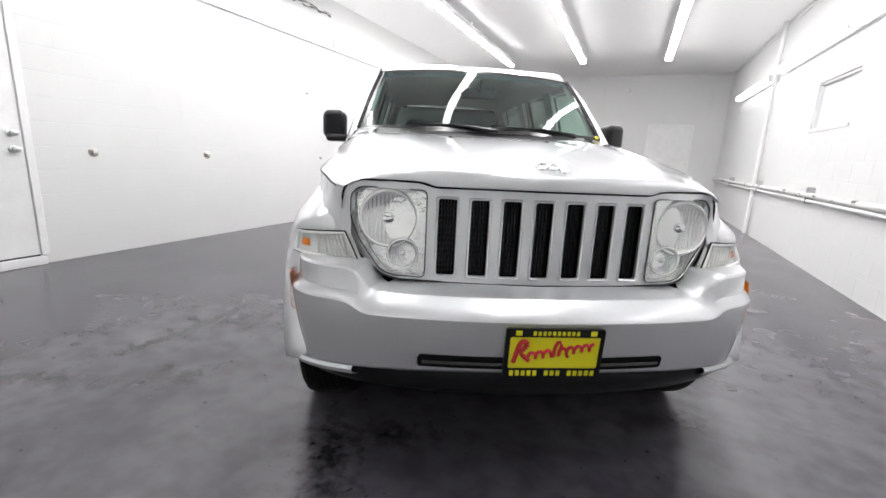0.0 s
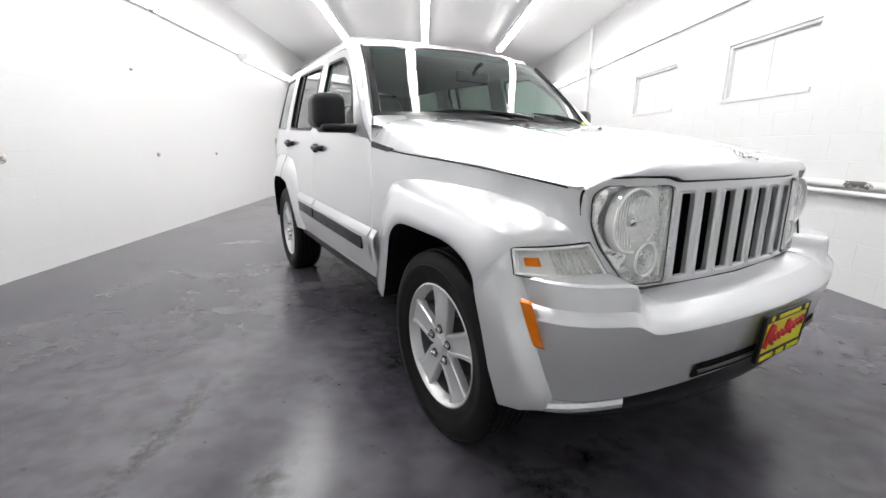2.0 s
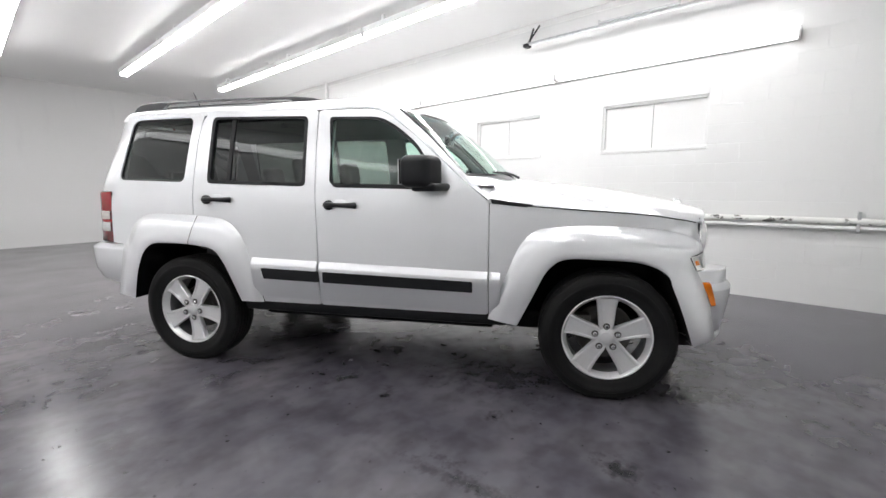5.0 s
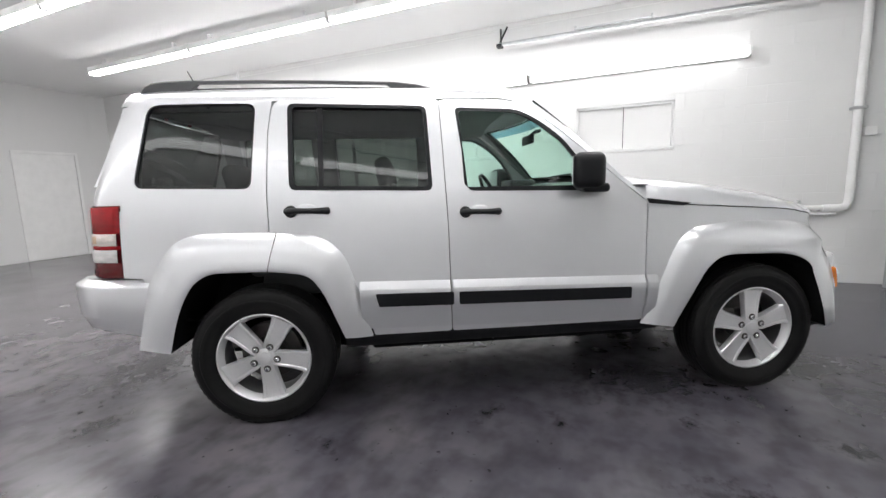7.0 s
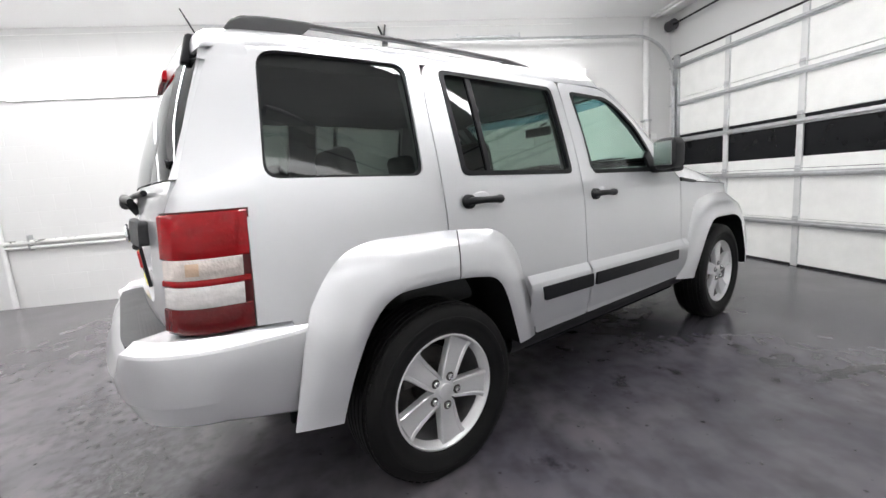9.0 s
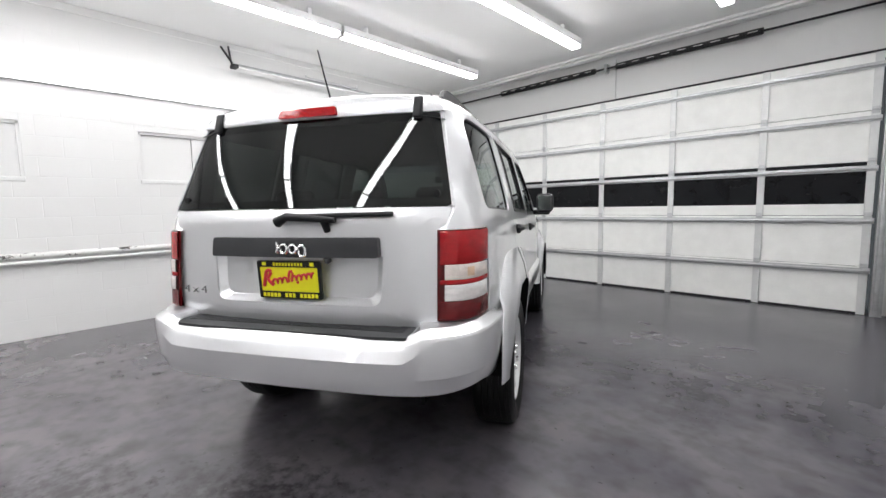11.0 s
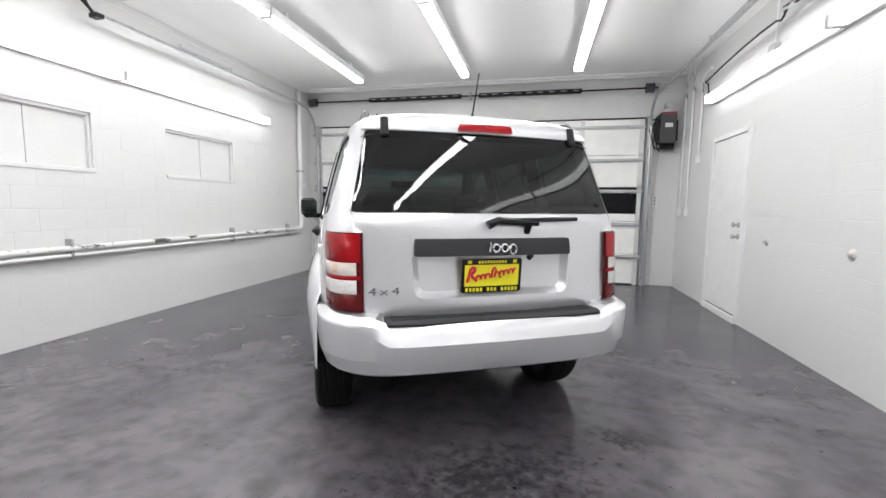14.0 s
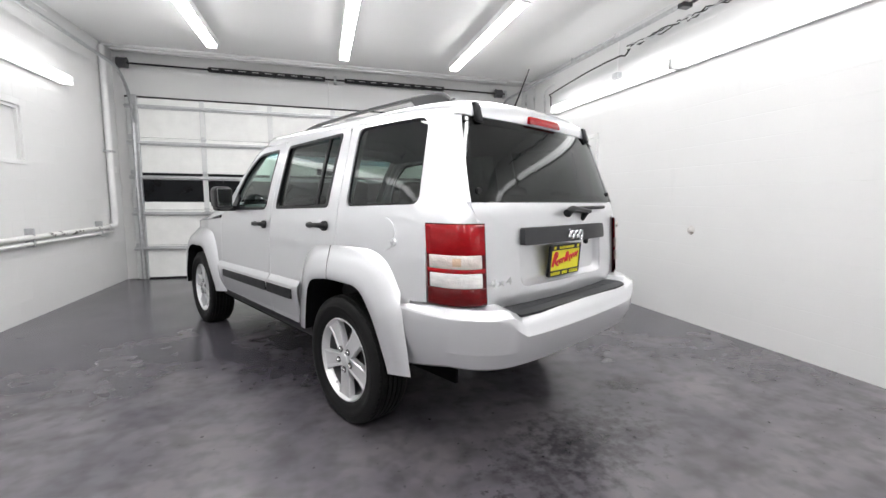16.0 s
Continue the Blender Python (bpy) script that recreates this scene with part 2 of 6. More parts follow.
wall_north = wall_slab("wall_north", (XW - 0.2, YB, 0), (XE + 0.2, YB + 0.25, ZC), "plain white painted rear wall")
# the wall round the roller door
bm = bmesh.new()
box(bm, (XW - 0.2, YG - 0.25, 0), (-2.93, YG, ZC))
box(bm, (2.97, YG - 0.25, 0), (XE + 0.2, YG, ZC))
box(bm, (-2.93, YG - 0.25, 2.72), (2.97, YG, ZC))
box(bm, (-0.16, YG, 2.72), (0.06, YG + 0.035, 3.30), 0.004)
wall_south = tagged(part("wall_south", bm, WHITE_WALL), "white wall above and beside the garage door", "wall", kind="structure")

for i, (a, b) in enumerate(WINDOWS):
    win = empty(f"window_{i + 1}", (XE, (a + b) / 2, WZ0))
    tagged(win, "blanked window recess, boarded and painted white", "window", kind="structure")
    w = (b - a) / 2
    h = WZ1 - WZ0
    bm = bmesh.new()
    box(bm, (0.055, -w, 0), (0.075, -0.004, h))
    part("board", bm, WHITE_WALL, win)
    bm = bmesh.new()
    box(bm, (0.055, 0.004, 0), (0.075, w, h))
    part("board", bm, WHITE_WALL, win)
    bm = bmesh.new()
    for lo, hi in (((0.02, -w, h - 0.03), (0.06, w, h)), ((0.02, -w, 0), (0.06, -w + 0.025, h)), ((0.02, w - 0.025, 0), (0.06, w, h))):
        box(bm, lo, hi, 0.003)
    part("window_frame", bm, WHITE_WALL, win)
    bm = bmesh.new()
    box(bm, (-0.012, -w - 0.01, -0.03), (0.06, w + 0.01, 0.012), 0.006)
    part("sill", bm, WHITE_WALL, win)


# ---- fluorescent fixtures ----
def fixture(name, x, y0, y1, z, wall=0, label=""):
    """A two-tube wraparound fixture; wall: the side on which it is fixed to a wall, or 0 under the ceiling."""
    ob = empty(name, (x, (y0 + y1) / 2, z))
    half = (y1 - y0) / 2 - 0.012
    bm = bmesh.new()
    if wall:
        box(bm, (-0.055, -half + 0.02, -0.014), (0.055, half - 0.02, 0.086), 0.024, seg=4)
    else:
        box(bm, (-0.060, -half + 0.02, 0), (0.060, half - 0.02, 0.052), 0.018, seg=4)
    part("diffuser", bm, WALL_TUBE_GLOW if wall else TUBE_GLOW, ob, "glowing white diffuser", smooth=True)
    bm = bmesh.new()
    if wall:
        box(bm, (wall * 0.056 - 0.004, -half, -0.012), (wall * 0.10, half, 0.094), 0.006)
    else:
        box(bm, (-0.072, -half, 0.034), (0.072, half, 0.115), 0.008)
        for y in (-half * 0.7, half * 0.7):
            box(bm, (-0.02, y - 0.02, 0.11), (0.02, y + 0.02, ZC - z + 0.002))
    part("housing", bm, FIXTURE_WHITE, ob)
    for y in (-half, half - 0.022):
        bm = bmesh.new()
        box(bm, (-0.059, y, -0.016 if wall else -0.004), (0.059, y + 0.022, 0.088 if wall else 0.075), 0.008)
        part("end_cap", bm, FIXTURE_WHITE, ob)
    return tagged(ob, label, "fluorescent light")


LZ, LY0, LY1 = 3.17, -2.378, 7.17
for x in (-1.739, -0.137, 1.526):
    step = (LY1 - LY0) / 4
    for k in range(4):
        tagged(fixture("ceiling_light", x, LY0 + k * step, LY0 + (k + 1) * step, LZ, 0, "white fluorescent strip light under the ceiling, switched on"), group="ceiling strip lights")
for y0, y1, dz in ((-2.142, 0.333, 0), (0.333, 2.78, 0), (2.78, 5.25, 0), (5.6, 8.05, -0.05)):
    tagged(fixture("wall_light", XE - 0.098, y0, y1, 2.55 + dz, 1, "white fluorescent strip light on the block wall, switched on"), group="wall strip lights")
for y0, y1, dz in ((-2.226, 0.19, 0), (0.19, 2.66, 0), (2.66, 5.1, 0), (5.25, 7.8, -0.07)):
    tagged(fixture("wall_light", XW + 0.098, y0, y1, 2.65 + dz, -1, "white fluorescent strip light on the block wall, switched on"), group="wall strip lights")

# ---- sectional garage door ----
GX0, GX1, GY = -2.91, 2.95, -3.47
gdoor = tagged(empty("door_1", (0, GY, 0)), "white sectional garage door with steel struts, closed", "garage door", kind="structure")
STRUTS = [0.475, 1.005, 1.55, 2.055, 2.585]
STILES = [2.90, 1.94, 0.97, 0.0, -0.96, -1.94, -2.86]
LEVELS = [0.0, 0.52, 1.06, 1.62, 2.14, 2.715]
for lo, hi in zip(LEVELS, LEVELS[1:]):
    for a, b in zip(STILES, STILES[1:]):
        glass = lo == 1.06
        bm = bmesh.new()
        if not glass:
            box(bm, (b, -0.045, lo + 0.003), (a, -0.012, hi - 0.003), 0.004)
            part("door_panel", bm, DOOR_PANEL_PAINT, gdoor)
            continue
        box(bm, (b, -0.045, lo + 0.003), (a, -0.012, 1.185), 0.004)
        part("door_panel", bm, DOOR_PANEL_PAINT, gdoor)
        bm = bmesh.new()
        box(bm, (b, -0.04, 1.185), (a, -0.02, hi - 0.002))
        part("pane", bm, DARK_PANE, gdoor, "dark garage door window pane")
for x in STILES:
    for lo, hi in zip(LEVELS, LEVELS[1:]):
        bm = bmesh.new()
        box(bm, (x - 0.035, -0.014, lo + 0.004), (x + 0.035, 0.008, hi - 0.004), 0.003)
        part("stile", bm, PALE_STEEL, gdoor)
for z in STRUTS:
    bm = bmesh.new()
    box(bm, (GX0, -0.006, z - 0.03), (GX1, 0.014, z + 0.03), 0.003)
    box(bm, (GX0, 0.0, z - 0.012), (GX1, 0.05, z + 0.012), 0.005)
    part("strut", bm, GALVANISED, gdoor)
for z in LEVELS[1:-1]:
    for x in STILES:
        bm = bmesh.new()
        box(bm, (x - 0.03, 0.0, z - 0.035), (x + 0.03, 0.018, z + 0.035), 0.003)
        rod(bm, (x - 0.03, 0.018, z), (x + 0.03, 0.018, z), 0.008, n=10)
        part("hinge", bm, GALVANISED, gdoor)
bm = bmesh.new()
box(bm, (GX0, -0.05, 0.0), (GX1, -0.004, 0.025), 0.008)
part("bottom_seal", bm, BLACK_STEEL, gdoor)
bm = bmesh.new()
box(bm, (GX0, -0.04, 2.712), (GX1, 0.002, 2.735), 0.004)
part("top_seal", bm, BLACK_STEEL, gdoor)

# tracks that carry the door up and back under the ceiling
for name, x, end, bend in (("door_track", 2.84, 0.70, 0.6), ("door_track", -2.97, 0.70, 0.34)):
    track = tagged(empty(name, (x, GY, 0)), "galvanised garage door track with ceiling hanger", "door track", kind="structure")
    bm = bmesh.new()
    pts = [(0, 0.06, 0.02 + (3.0 - bend) * k / 25) for k in range(25)]
    pts += [(0, 0.06 + bend * (1 - math.cos(a)), 3.02 - bend + bend * math.sin(a)) for a in [k * math.pi / 16 for k in range(1, 9)]]
    pts += [(0, 0.06 + bend + (end - GY - 0.06 - bend) * k / 6, 3.02 + 0.01 * k / 6) for k in range(1, 7)]
    tube(bm, pts, 0.022, 8)
    part("rail", bm, GALVANISED, track, smooth=True)
    bm = bmesh.new()
    out = 1 if x > 0 else -1
    top = out * ((XE if x > 0 else -XW) - abs(x) - 0.01)
    rod(bm, (0, end - GY - 0.03, 3.0), (top, end - GY + 0.04, ZC - 0.07), 0.014, n=6)
    rod(bm, (0, end - GY + 0.01, 3.0), (top, end - GY - 0.05, ZC - 0.05), 0.012, n=6)
    box(bm, (-0.05, end - GY - 0.05, 2.99), (0.05, end - GY + 0.02, 3.03), 0.003)
    part("hanger", bm, BLACK_STEEL, track, "dark steel hanger straps")
    bm = bmesh.new()
    box(bm, (-0.012, 2.35, 3.055), (0.012, 3.2, 3.075), 0.003)
    rod(bm, (0, 2.35, 3.02), (0, 2.35, 3.1), 0.012)
    rod(bm, (0, 3.2, 3.02), (0, 3.2, 3.1), 0.012)
    part("brace", bm, GALVANISED, track)
    bm = bmesh.new()
    box(bm, (-0.05, -0.02, 0.0), (0.04, 0.03, 2.75), 0.003)
    part("angle", bm, GALVANISED, track)

# torsion shaft with two springs
shaft = tagged(empty("torsion_spring_assembly", (0, YG + 0.11, 3.18)), "black torsion springs on a steel shaft above the garage door", "torsion spring", kind="structure")
bm = bmesh.new()
rod(bm, (-3.1, 0, 0), (3.05, 0, 0), 0.013)
part("shaft", bm, BLACK_STEEL, shaft, smooth=True)
for a, b in ((0.11, 1.81), (-1.89, -0.20)):
    bm = bmesh.new()
    rod(bm, (a, 0, 0), (b, 0, 0), 0.036, n=20)
    turns = 60
    pts = [(a + (b - a) * k / (turns * 8), 0.038 * math.cos(k * math.pi / 4), 0.038 * math.sin(k * math.pi / 4)) for k in range(turns * 8 + 1)]
    tube(bm, pts, 0.007, 5)
    part("spring", bm, BLACK_STEEL, shaft, "black coil spring")
    bm = bmesh.new()
    for k in range(9):
        x = a + (b - a) * (k + 0.5) / 9
        box(bm, (x - 0.05, 0.044, -0.004), (x + 0.05, 0.048, 0.004), 0, pose(0, 0, 0))
    part("paint_mark", bm, WHITE_TRIM, shaft, "white winding stripe")
for x in (-2.93, 2.93):
    bm = bmesh.new()
    lathe(bm, [(-0.06, 0.02), (-0.06, 0.075), (-0.03, 0.07), (0.03, 0.07), (0.06, 0.075), (0.06, 0.02)], (x, 0, 0), "x", 24)
    part("cable_drum", bm, GREY_BOX, shaft, smooth=True)
for x in (-0.05, -3.07, 3.02):
    bm = bmesh.new()
    box(bm, (x - 0.02, -0.1, -0.06), (x + 0.02, 0.03, 0.06), 0.004)
    part("bearing_bracket", bm, GALVANISED, shaft)

# door operator on the corner
op = tagged(empty("garage_door_operator", (-3.20, YG + 0.0, 2.24)), "dark grey garage door operator with red band and black cable loops", "door operator")
bm = bmesh.new()
box(bm, (-0.11, 0.02, 0.06), (0.11, 0.26, 0.53), 0.012)
part("housing", bm, GREY_BOX, op)
bm = bmesh.new()
box(bm, (-0.105, 0.03, 0.50), (0.105, 0.264, 0.534), 0.005)
part("red_cover", bm, RED_TRIM, op, "dark red band")
bm = bmesh.new()
box(bm, (-0.055, 0.262, 0.30), (0.055, 0.266, 0.365), 0.001)
part("sticker", bm, WHITE_TRIM, op, "white sticker")
bm = bmesh.new()
box(bm, (-0.07, 0.05, 0.53), (0.08, 0.20, 0.575), 0.01)
lathe(bm, [(0, 0.05), (0.04, 0.05), (0.045, 0.03), (0.05, 0)], (-0.01, 0.15, 0.66), "y", 18)
box(bm, (-0.05, 0.02, 0.56), (0.03, 0.15, 0.68), 0.01)
part("motor_top", bm, PALE_STEEL, op, "pale metal motor end")
bm = bmesh.new()
rod(bm, (-0.11, 0.15, 0.02), (0.09, 0.15, 0.02), 0.05, n=20)
box(bm, (-0.15, 0.04, 0.10), (-0.112, 0.2, 0.42), 0.01)
box(bm, (0.112, 0.03, 0.12), (0.16, 0.18, 0.46), 0.012)
part("motor", bm, BLACK_STEEL, op, smooth=True)
for dx, top, low in ((0.17, 0.50, 0.05), (0.20, 0.42, -0.02), (0.23, 0.46, 0.08), (0.14, 0.36, -0.06)):
    bm = bmesh.new()
    tube(bm, [(0.11, 0.10, top), (dx - 0.02, 0.12, top - 0.02), (dx, 0.13, top - 0.06), (dx + 0.02, 0.15, (top + low) / 2), (dx - 0.01, 0.16, low + 0.05), (dx - 0.05, 0.15, low)], 0.010, 7)
    part("cable_loop", bm, BLACK_STEEL, op, "black cable loop", smooth=True)
bm = bmesh.new()
rod(bm, (-0.28, 0.11, 0.25), (-0.11, 0.11, 0.25), 0.012, n=12)
part("shaft_stub", bm, PALE_STEEL, op, smooth=True)
bm = bmesh.new()
tube(bm, [(0.02, 0.06, 0.06), (0.05, 0.05, -0.15), (0.09, 0.03, -0.4), (0.1, 0.02, -0.75)], 0.009, 8)
part("cable", bm, WHITE_TRIM, op, smooth=True)
sw = tagged(empty("push_button_station", (-3.11, YG + 0.003, 1.31)), "white push button box on the wall by the garage door", "switch")
bm = bmesh.new()
box(bm, (-0.035, 0, 0), (0.035, 0.045, 0.18), 0.006)
part("case", bm, WHITE_TRIM, sw)
for k in range(3):
    bm = bmesh.new()
    rod(bm, (0, 0.044, 0.04 + 0.05 * k), (0, 0.054, 0.04 + 0.05 * k), 0.012, n=14)
    part("button", bm, GREY_BOX if k else RED_TRIM, sw)
bm = bmesh.new()
tube(bm, [(0, 0.02, 0.0), (0, 0.02, -1.2), (0.0, 0.02, -1.3)], 0.011, 8)
part("conduit", bm, WHITE_TRIM, sw, smooth=True)


# ---- pipes ----
def pipe_thing(name, runs, mat, label, category="pipe", straps=()):
    ob = tagged(empty(name, runs[0][0][0]), label, category, kind="structure")
    o = Vector(runs[0][0][0])
    for pts, r in runs:
        bm = bmesh.new()
        tube(bm, [Vector(p) - o for p in pts], r, 14)
        part("pipe", bm, mat, ob, smooth=True)
    for lo, hi in straps:
        bm = bmesh.new()
        box(bm, Vector(lo) - o, Vector(hi) - o, 0.004)
        part("strap", bm, GALVANISED, ob)
    return ob


px = XE - 0.055
pipe_thing("water_pipe", [([(px, 9.6 - 0.5 * k, 0.838) for k in range(26)], 0.03)], PIPE_WRAP, "white wrapped pipe with dark peeling patches along the wall")
pipe_thing("lower_pipe", [([(px, 9.6 - 0.5 * k, 0.775) for k in range(26)] + [(px, -3.02, 0.775)], 0.019)], WHITE_TRIM, "thin white painted pipe below the wrapped pipe",
           straps=[((px - 0.026, y, 0.74), (XE, y + 0.025, 0.93)) for y in (-2.7, -1.3, 0.9, 3.1, 5.3, 7.5)])
pipe_thing("riser_pipe", [([(px, -2.9, 0.838), (px, -3.04, 0.838), (px, -3.09, 0.852), (px, -3.115, 0.89)] + [(px, -3.12, 0.95 + 0.3 * k) for k in range(8)] + [(px, -3.12, 3.3)], 0.04)], WHITE_TRIM,
           "white painted riser pipe in the corner", straps=[((px - 0.05, -3.18, 1.87), (XE, -3.06, 1.90))])
pipe_thing("riser_conduit", [([(px, 5.62, 0.02 + 0.42 * k) for k in range(9)], 0.028)], WHITE_TRIM, "white painted conduit rising up the wall")
for y, low, top, name in ((-3.34, 1.29, 3.22, "wall_conduit"), (-3.03, 1.29, 3.25, "wall_conduit"), (-2.66, 2.04, 3.02, "wall_conduit")):
    con = pipe_thing(name, [([(XW + 0.022, y, low + (top - low) * k / 8) for k in range(9)] + [(XW + 0.03, y + 0.03, top + 0.05), (XW + 0.04, y + 0.12, top + 0.09), (XW + 0.05, y + 0.35, top + 0.10)], 0.015)], WHITE_TRIM, "white painted conduit with a small box beside the garage door")
    bm = bmesh.new()
    box(bm, (-0.02, -0.035, -0.12), (0.035, 0.035, 0.0), 0.005)
    part("outlet_box", bm, WHITE_TRIM, con)
bundle = pipe_thing("sagging_cable", [([(XW + 0.03, -2.42, 2.78), (XW + 0.05, -2.40, 2.93), (XW + 0.10, -2.36, 2.945), (XW + 0.10, -1.9, 2.985), (XW + 0.10, -1.4, 3.02), (XW + 0.10, -0.95, 3.035), (XW + 0.10, -0.66, 3.03), (XW + 0.09, -0.60, 3.01), (XW + 0.09, -0.56, 3.03), (XW + 0.10, -0.50, 3.07)], 0.010)], BLACK_STEEL, "knotted bundle of dark cables sagging along the upper wall", "cable")
wires = random.Random(31)
for k, mat in enumerate((BLACK_STEEL, GALVANISED, BLACK_STEEL, PALE_STEEL, BLACK_STEEL)):
    bm = bmesh.new()
    pts = [Vector((0.10 + wires.uniform(-0.025, 0.025), -0.56 + 0.11 * j, 3.085 + 0.012 * math.sin(j * 0.9 + k) + wires.uniform(-0.028, 0.028))) for j in range(30)]
    tube(bm, [p + Vector((XW, 0, 0)) - bundle.location for p in pts], 0.009 if k % 2 else 0.0065, 7)
    part("cable", bm, mat, bundle, smooth=True)
drop = pipe_thing("drop_conduit", [([(XW + 0.03, -0.80, 2.86 + 0.07 * k) for k in range(8)], 0.010)], WHITE_TRIM, "thin white conduit dropping to a light fixture's box")
bm = bmesh.new()
box(bm, (-0.03, -0.05, -0.06), (0.04, 0.05, 0.01), 0.006)
part("outlet_box", bm, GALVANISED, drop)
pipe_thing("ceiling_wire", [([(XE - 0.012, -2.0 + 0.5 * k, 3.29 - 0.004 * math.sin(k)) for k in range(22)], 0.006)], WHITE_TRIM, "thin painted wire along the top of the wall", "cable")
pipe_thing("header_pipe", [([(3.0 - 0.5 * k, YG + 0.3, ZC - 0.05) for k in range(13)], 0.018)], WHITE_TRIM, "white painted pipe across the ceiling")
junction = tagged(empty("junction_box", (XE - 0.03, -3.24, 1.60)), "small white electrical box on the wall", "electrical box")
bm = bmesh.new()
box(bm, (-0.03, -0.05, 0), (0.03, 0.05, 0.09), 0.005)
part("case", bm, WHITE_TRIM, junction)


# ---- side door and rear door ----
def slab_door(name, m, width, height, label, knob=True):
    """A flush door with its frame; local x across, -y out of the wall, origin at the bottom middle."""
    ob = tagged(empty(name), label, "door", kind="structure")
    ob.matrix_basis = m
    bm = bmesh.new()
    box(bm, (-width / 2, -0.012, 0.0), (width / 2, 0.02, height), 0.004)
    part("leaf", bm, WHITE_TRIM, ob)
    bm = bmesh.new()
    for lo, hi in (((-width / 2 - 0.06, -0.03, 0), (-width / 2 - 0.006, 0.02, height + 0.06)), ((width / 2 + 0.006, -0.03, 0), (width / 2 + 0.06, 0.02, height + 0.06)),
                   ((-width / 2 - 0.006, -0.03, height + 0.006), (width / 2 + 0.006, 0.02, height + 0.06))):
        box(bm, lo, hi, 0.004)
    part("door_frame", bm, WHITE_TRIM, ob)
    if knob:
        for z in (1.02, 0.89):
            bm = bmesh.new()
            lathe(bm, [(0, 0.03), (0.012, 0.03), (0.02, 0.012), (0.045, 0.012), (0.05, 0.026), (0.07, 0.026), (0.078, 0.0)], (width / 2 - 0.07, -0.012, z), "y", 20, -1)
            part("door_knob" if z < 1 else "deadbolt", bm, GALVANISED, ob, smooth=True)
        bm = bmesh.new()
        box(bm, (-width / 2 - 0.03, -0.045, -0.088), (width / 2 + 0.03, 0.02, -0.014), 0.006)
        part("threshold", bm, WHITE_TRIM, ob, "white painted raised threshold")
        # black strip fills the gap over the threshold in place of its shade
        bm = bmesh.new()
        box(bm, (-width / 2, -0.006, -0.013), (width / 2, 0.02, -0.001))
        part("door_gap_shade", bm, BLACK_STEEL, ob, "black strip for the shade in the gap below the door")
    return ob


slab_door("door_2", Matrix.Translation((XW + 0.002, -1.655, 0.088)) @ pose(0, 0, 0, 0, 0, 90), 0.88, 2.03, "white flush side door with deadbolt, closed")
slab_door("door_3", pose(1.90, YB - 0.002, 0.005, 0, 0, 0), 0.95, 2.07, "white flush door in the rear wall, closed", False)

# patched anchors on the block wall
for y, z, s in ((-0.706, 0.971, 1.0), (0.468, 0.966, 1.0), (2.49, 0.96, 0.7), (4.0, 0.95, 0.6), (2.2, 1.9, 0.4)):
    bm = bmesh.new()
    lathe(bm, [(0, 0.045 * s), (0.006, 0.042 * s), (0.012, 0.025 * s), (0.03, 0.017 * s), (0.034, 0)], (0, 0, 0), "x", 14)
    for v in bm.verts:
        v.co += 0.004 * noise.noise_vector(v.co * 60 + Vector((y, 0, 0)))
    ob = tagged(part("wall_anchor", bm, SCUFF, smooth=True), "rough plastered anchor stub on the block wall", "wall anchor", "wall anchors")
    ob.location = (XW, y, z)
detector = tagged(empty("smoke_detector", (0.75, YB - 0.002, 2.99)), "small round white detector on the rear wall", "detector")
bm = bmesh.new()
lathe(bm, [(0, 0.0), (0, 0.07), (0.03, 0.065), (0.045, 0.04), (0.05, 0)], (0, 0, 0), "y", 24, -1)
part("cover", bm, WHITE_TRIM, detector, smooth=True)


# ---- materials of the car ----
def car_paint():
    n = Nodes("silver_paint")
    flake, cloud = n.noise(900, 2), n.noise(2.0, 3)
    base = n.ramp(flake, [(0.3, (0.675, 0.683, 0.703)), (0.7, (0.765, 0.773, 0.793))])
    base = n.mix(0.15, base, n.ramp(cloud, [(0.3, (0.695, 0.703, 0.723)), (0.7, (0.745, 0.753, 0.773))]))
    n.set(Base_Color=base, Metallic=0.64, Roughness=n.ramp(cloud, [(0.3, grey(0.31)), (0.7, grey(0.35))]), Coat_Weight=1.0, Coat_Roughness=0.03)
    n.bump(flake, 0.03, 0.0005)
    return n.mat


def glass(name, tint, gloss=0.0):
    """A pane that lets tinted light through and mirrors by its angle."""
    n = Nodes(name)
    clear = n.add("ShaderNodeBsdfTransparent", Color=(*tint, 1))
    shine = n.add("ShaderNodeBsdfGlossy", Color=(0.95, 0.97, 0.97, 1), Roughness=0.01)
    facing = n.add("ShaderNodeLayerWeight", Blend=0.5).outputs["Facing"]
    steep = n.tree.nodes.new("ShaderNodeMath")
    steep.operation = "POWER"
    n.link(facing, steep.inputs[0])
    steep.inputs[1].default_value = 5.0
    fresnel = n.tree.nodes.new("ShaderNodeMath")
    fresnel.operation = "MULTIPLY_ADD"
    n.link(steep.outputs[0], fresnel.inputs[0])
    fresnel.inputs[1].default_value = 0.92
    fresnel.inputs[2].default_value = 0.048
    mix = n.add("ShaderNodeMixShader")
    ripple = n.add("ShaderNodeBump", Strength=0.02, Distance=0.01)
    n.link(n.noise(1.6, 2), ripple.inputs["Height"])
    n.link(ripple.outputs[0], shine.inputs["Normal"])
    n.link(fresnel.outputs[0], mix.inputs[0])
    n.link(clear.outputs[0], mix.inputs[1])
    n.link(shine.outputs[0], mix.inputs[2])
    n.link(mix.outputs[0], n.out.inputs["Surface"])
    return n.mat


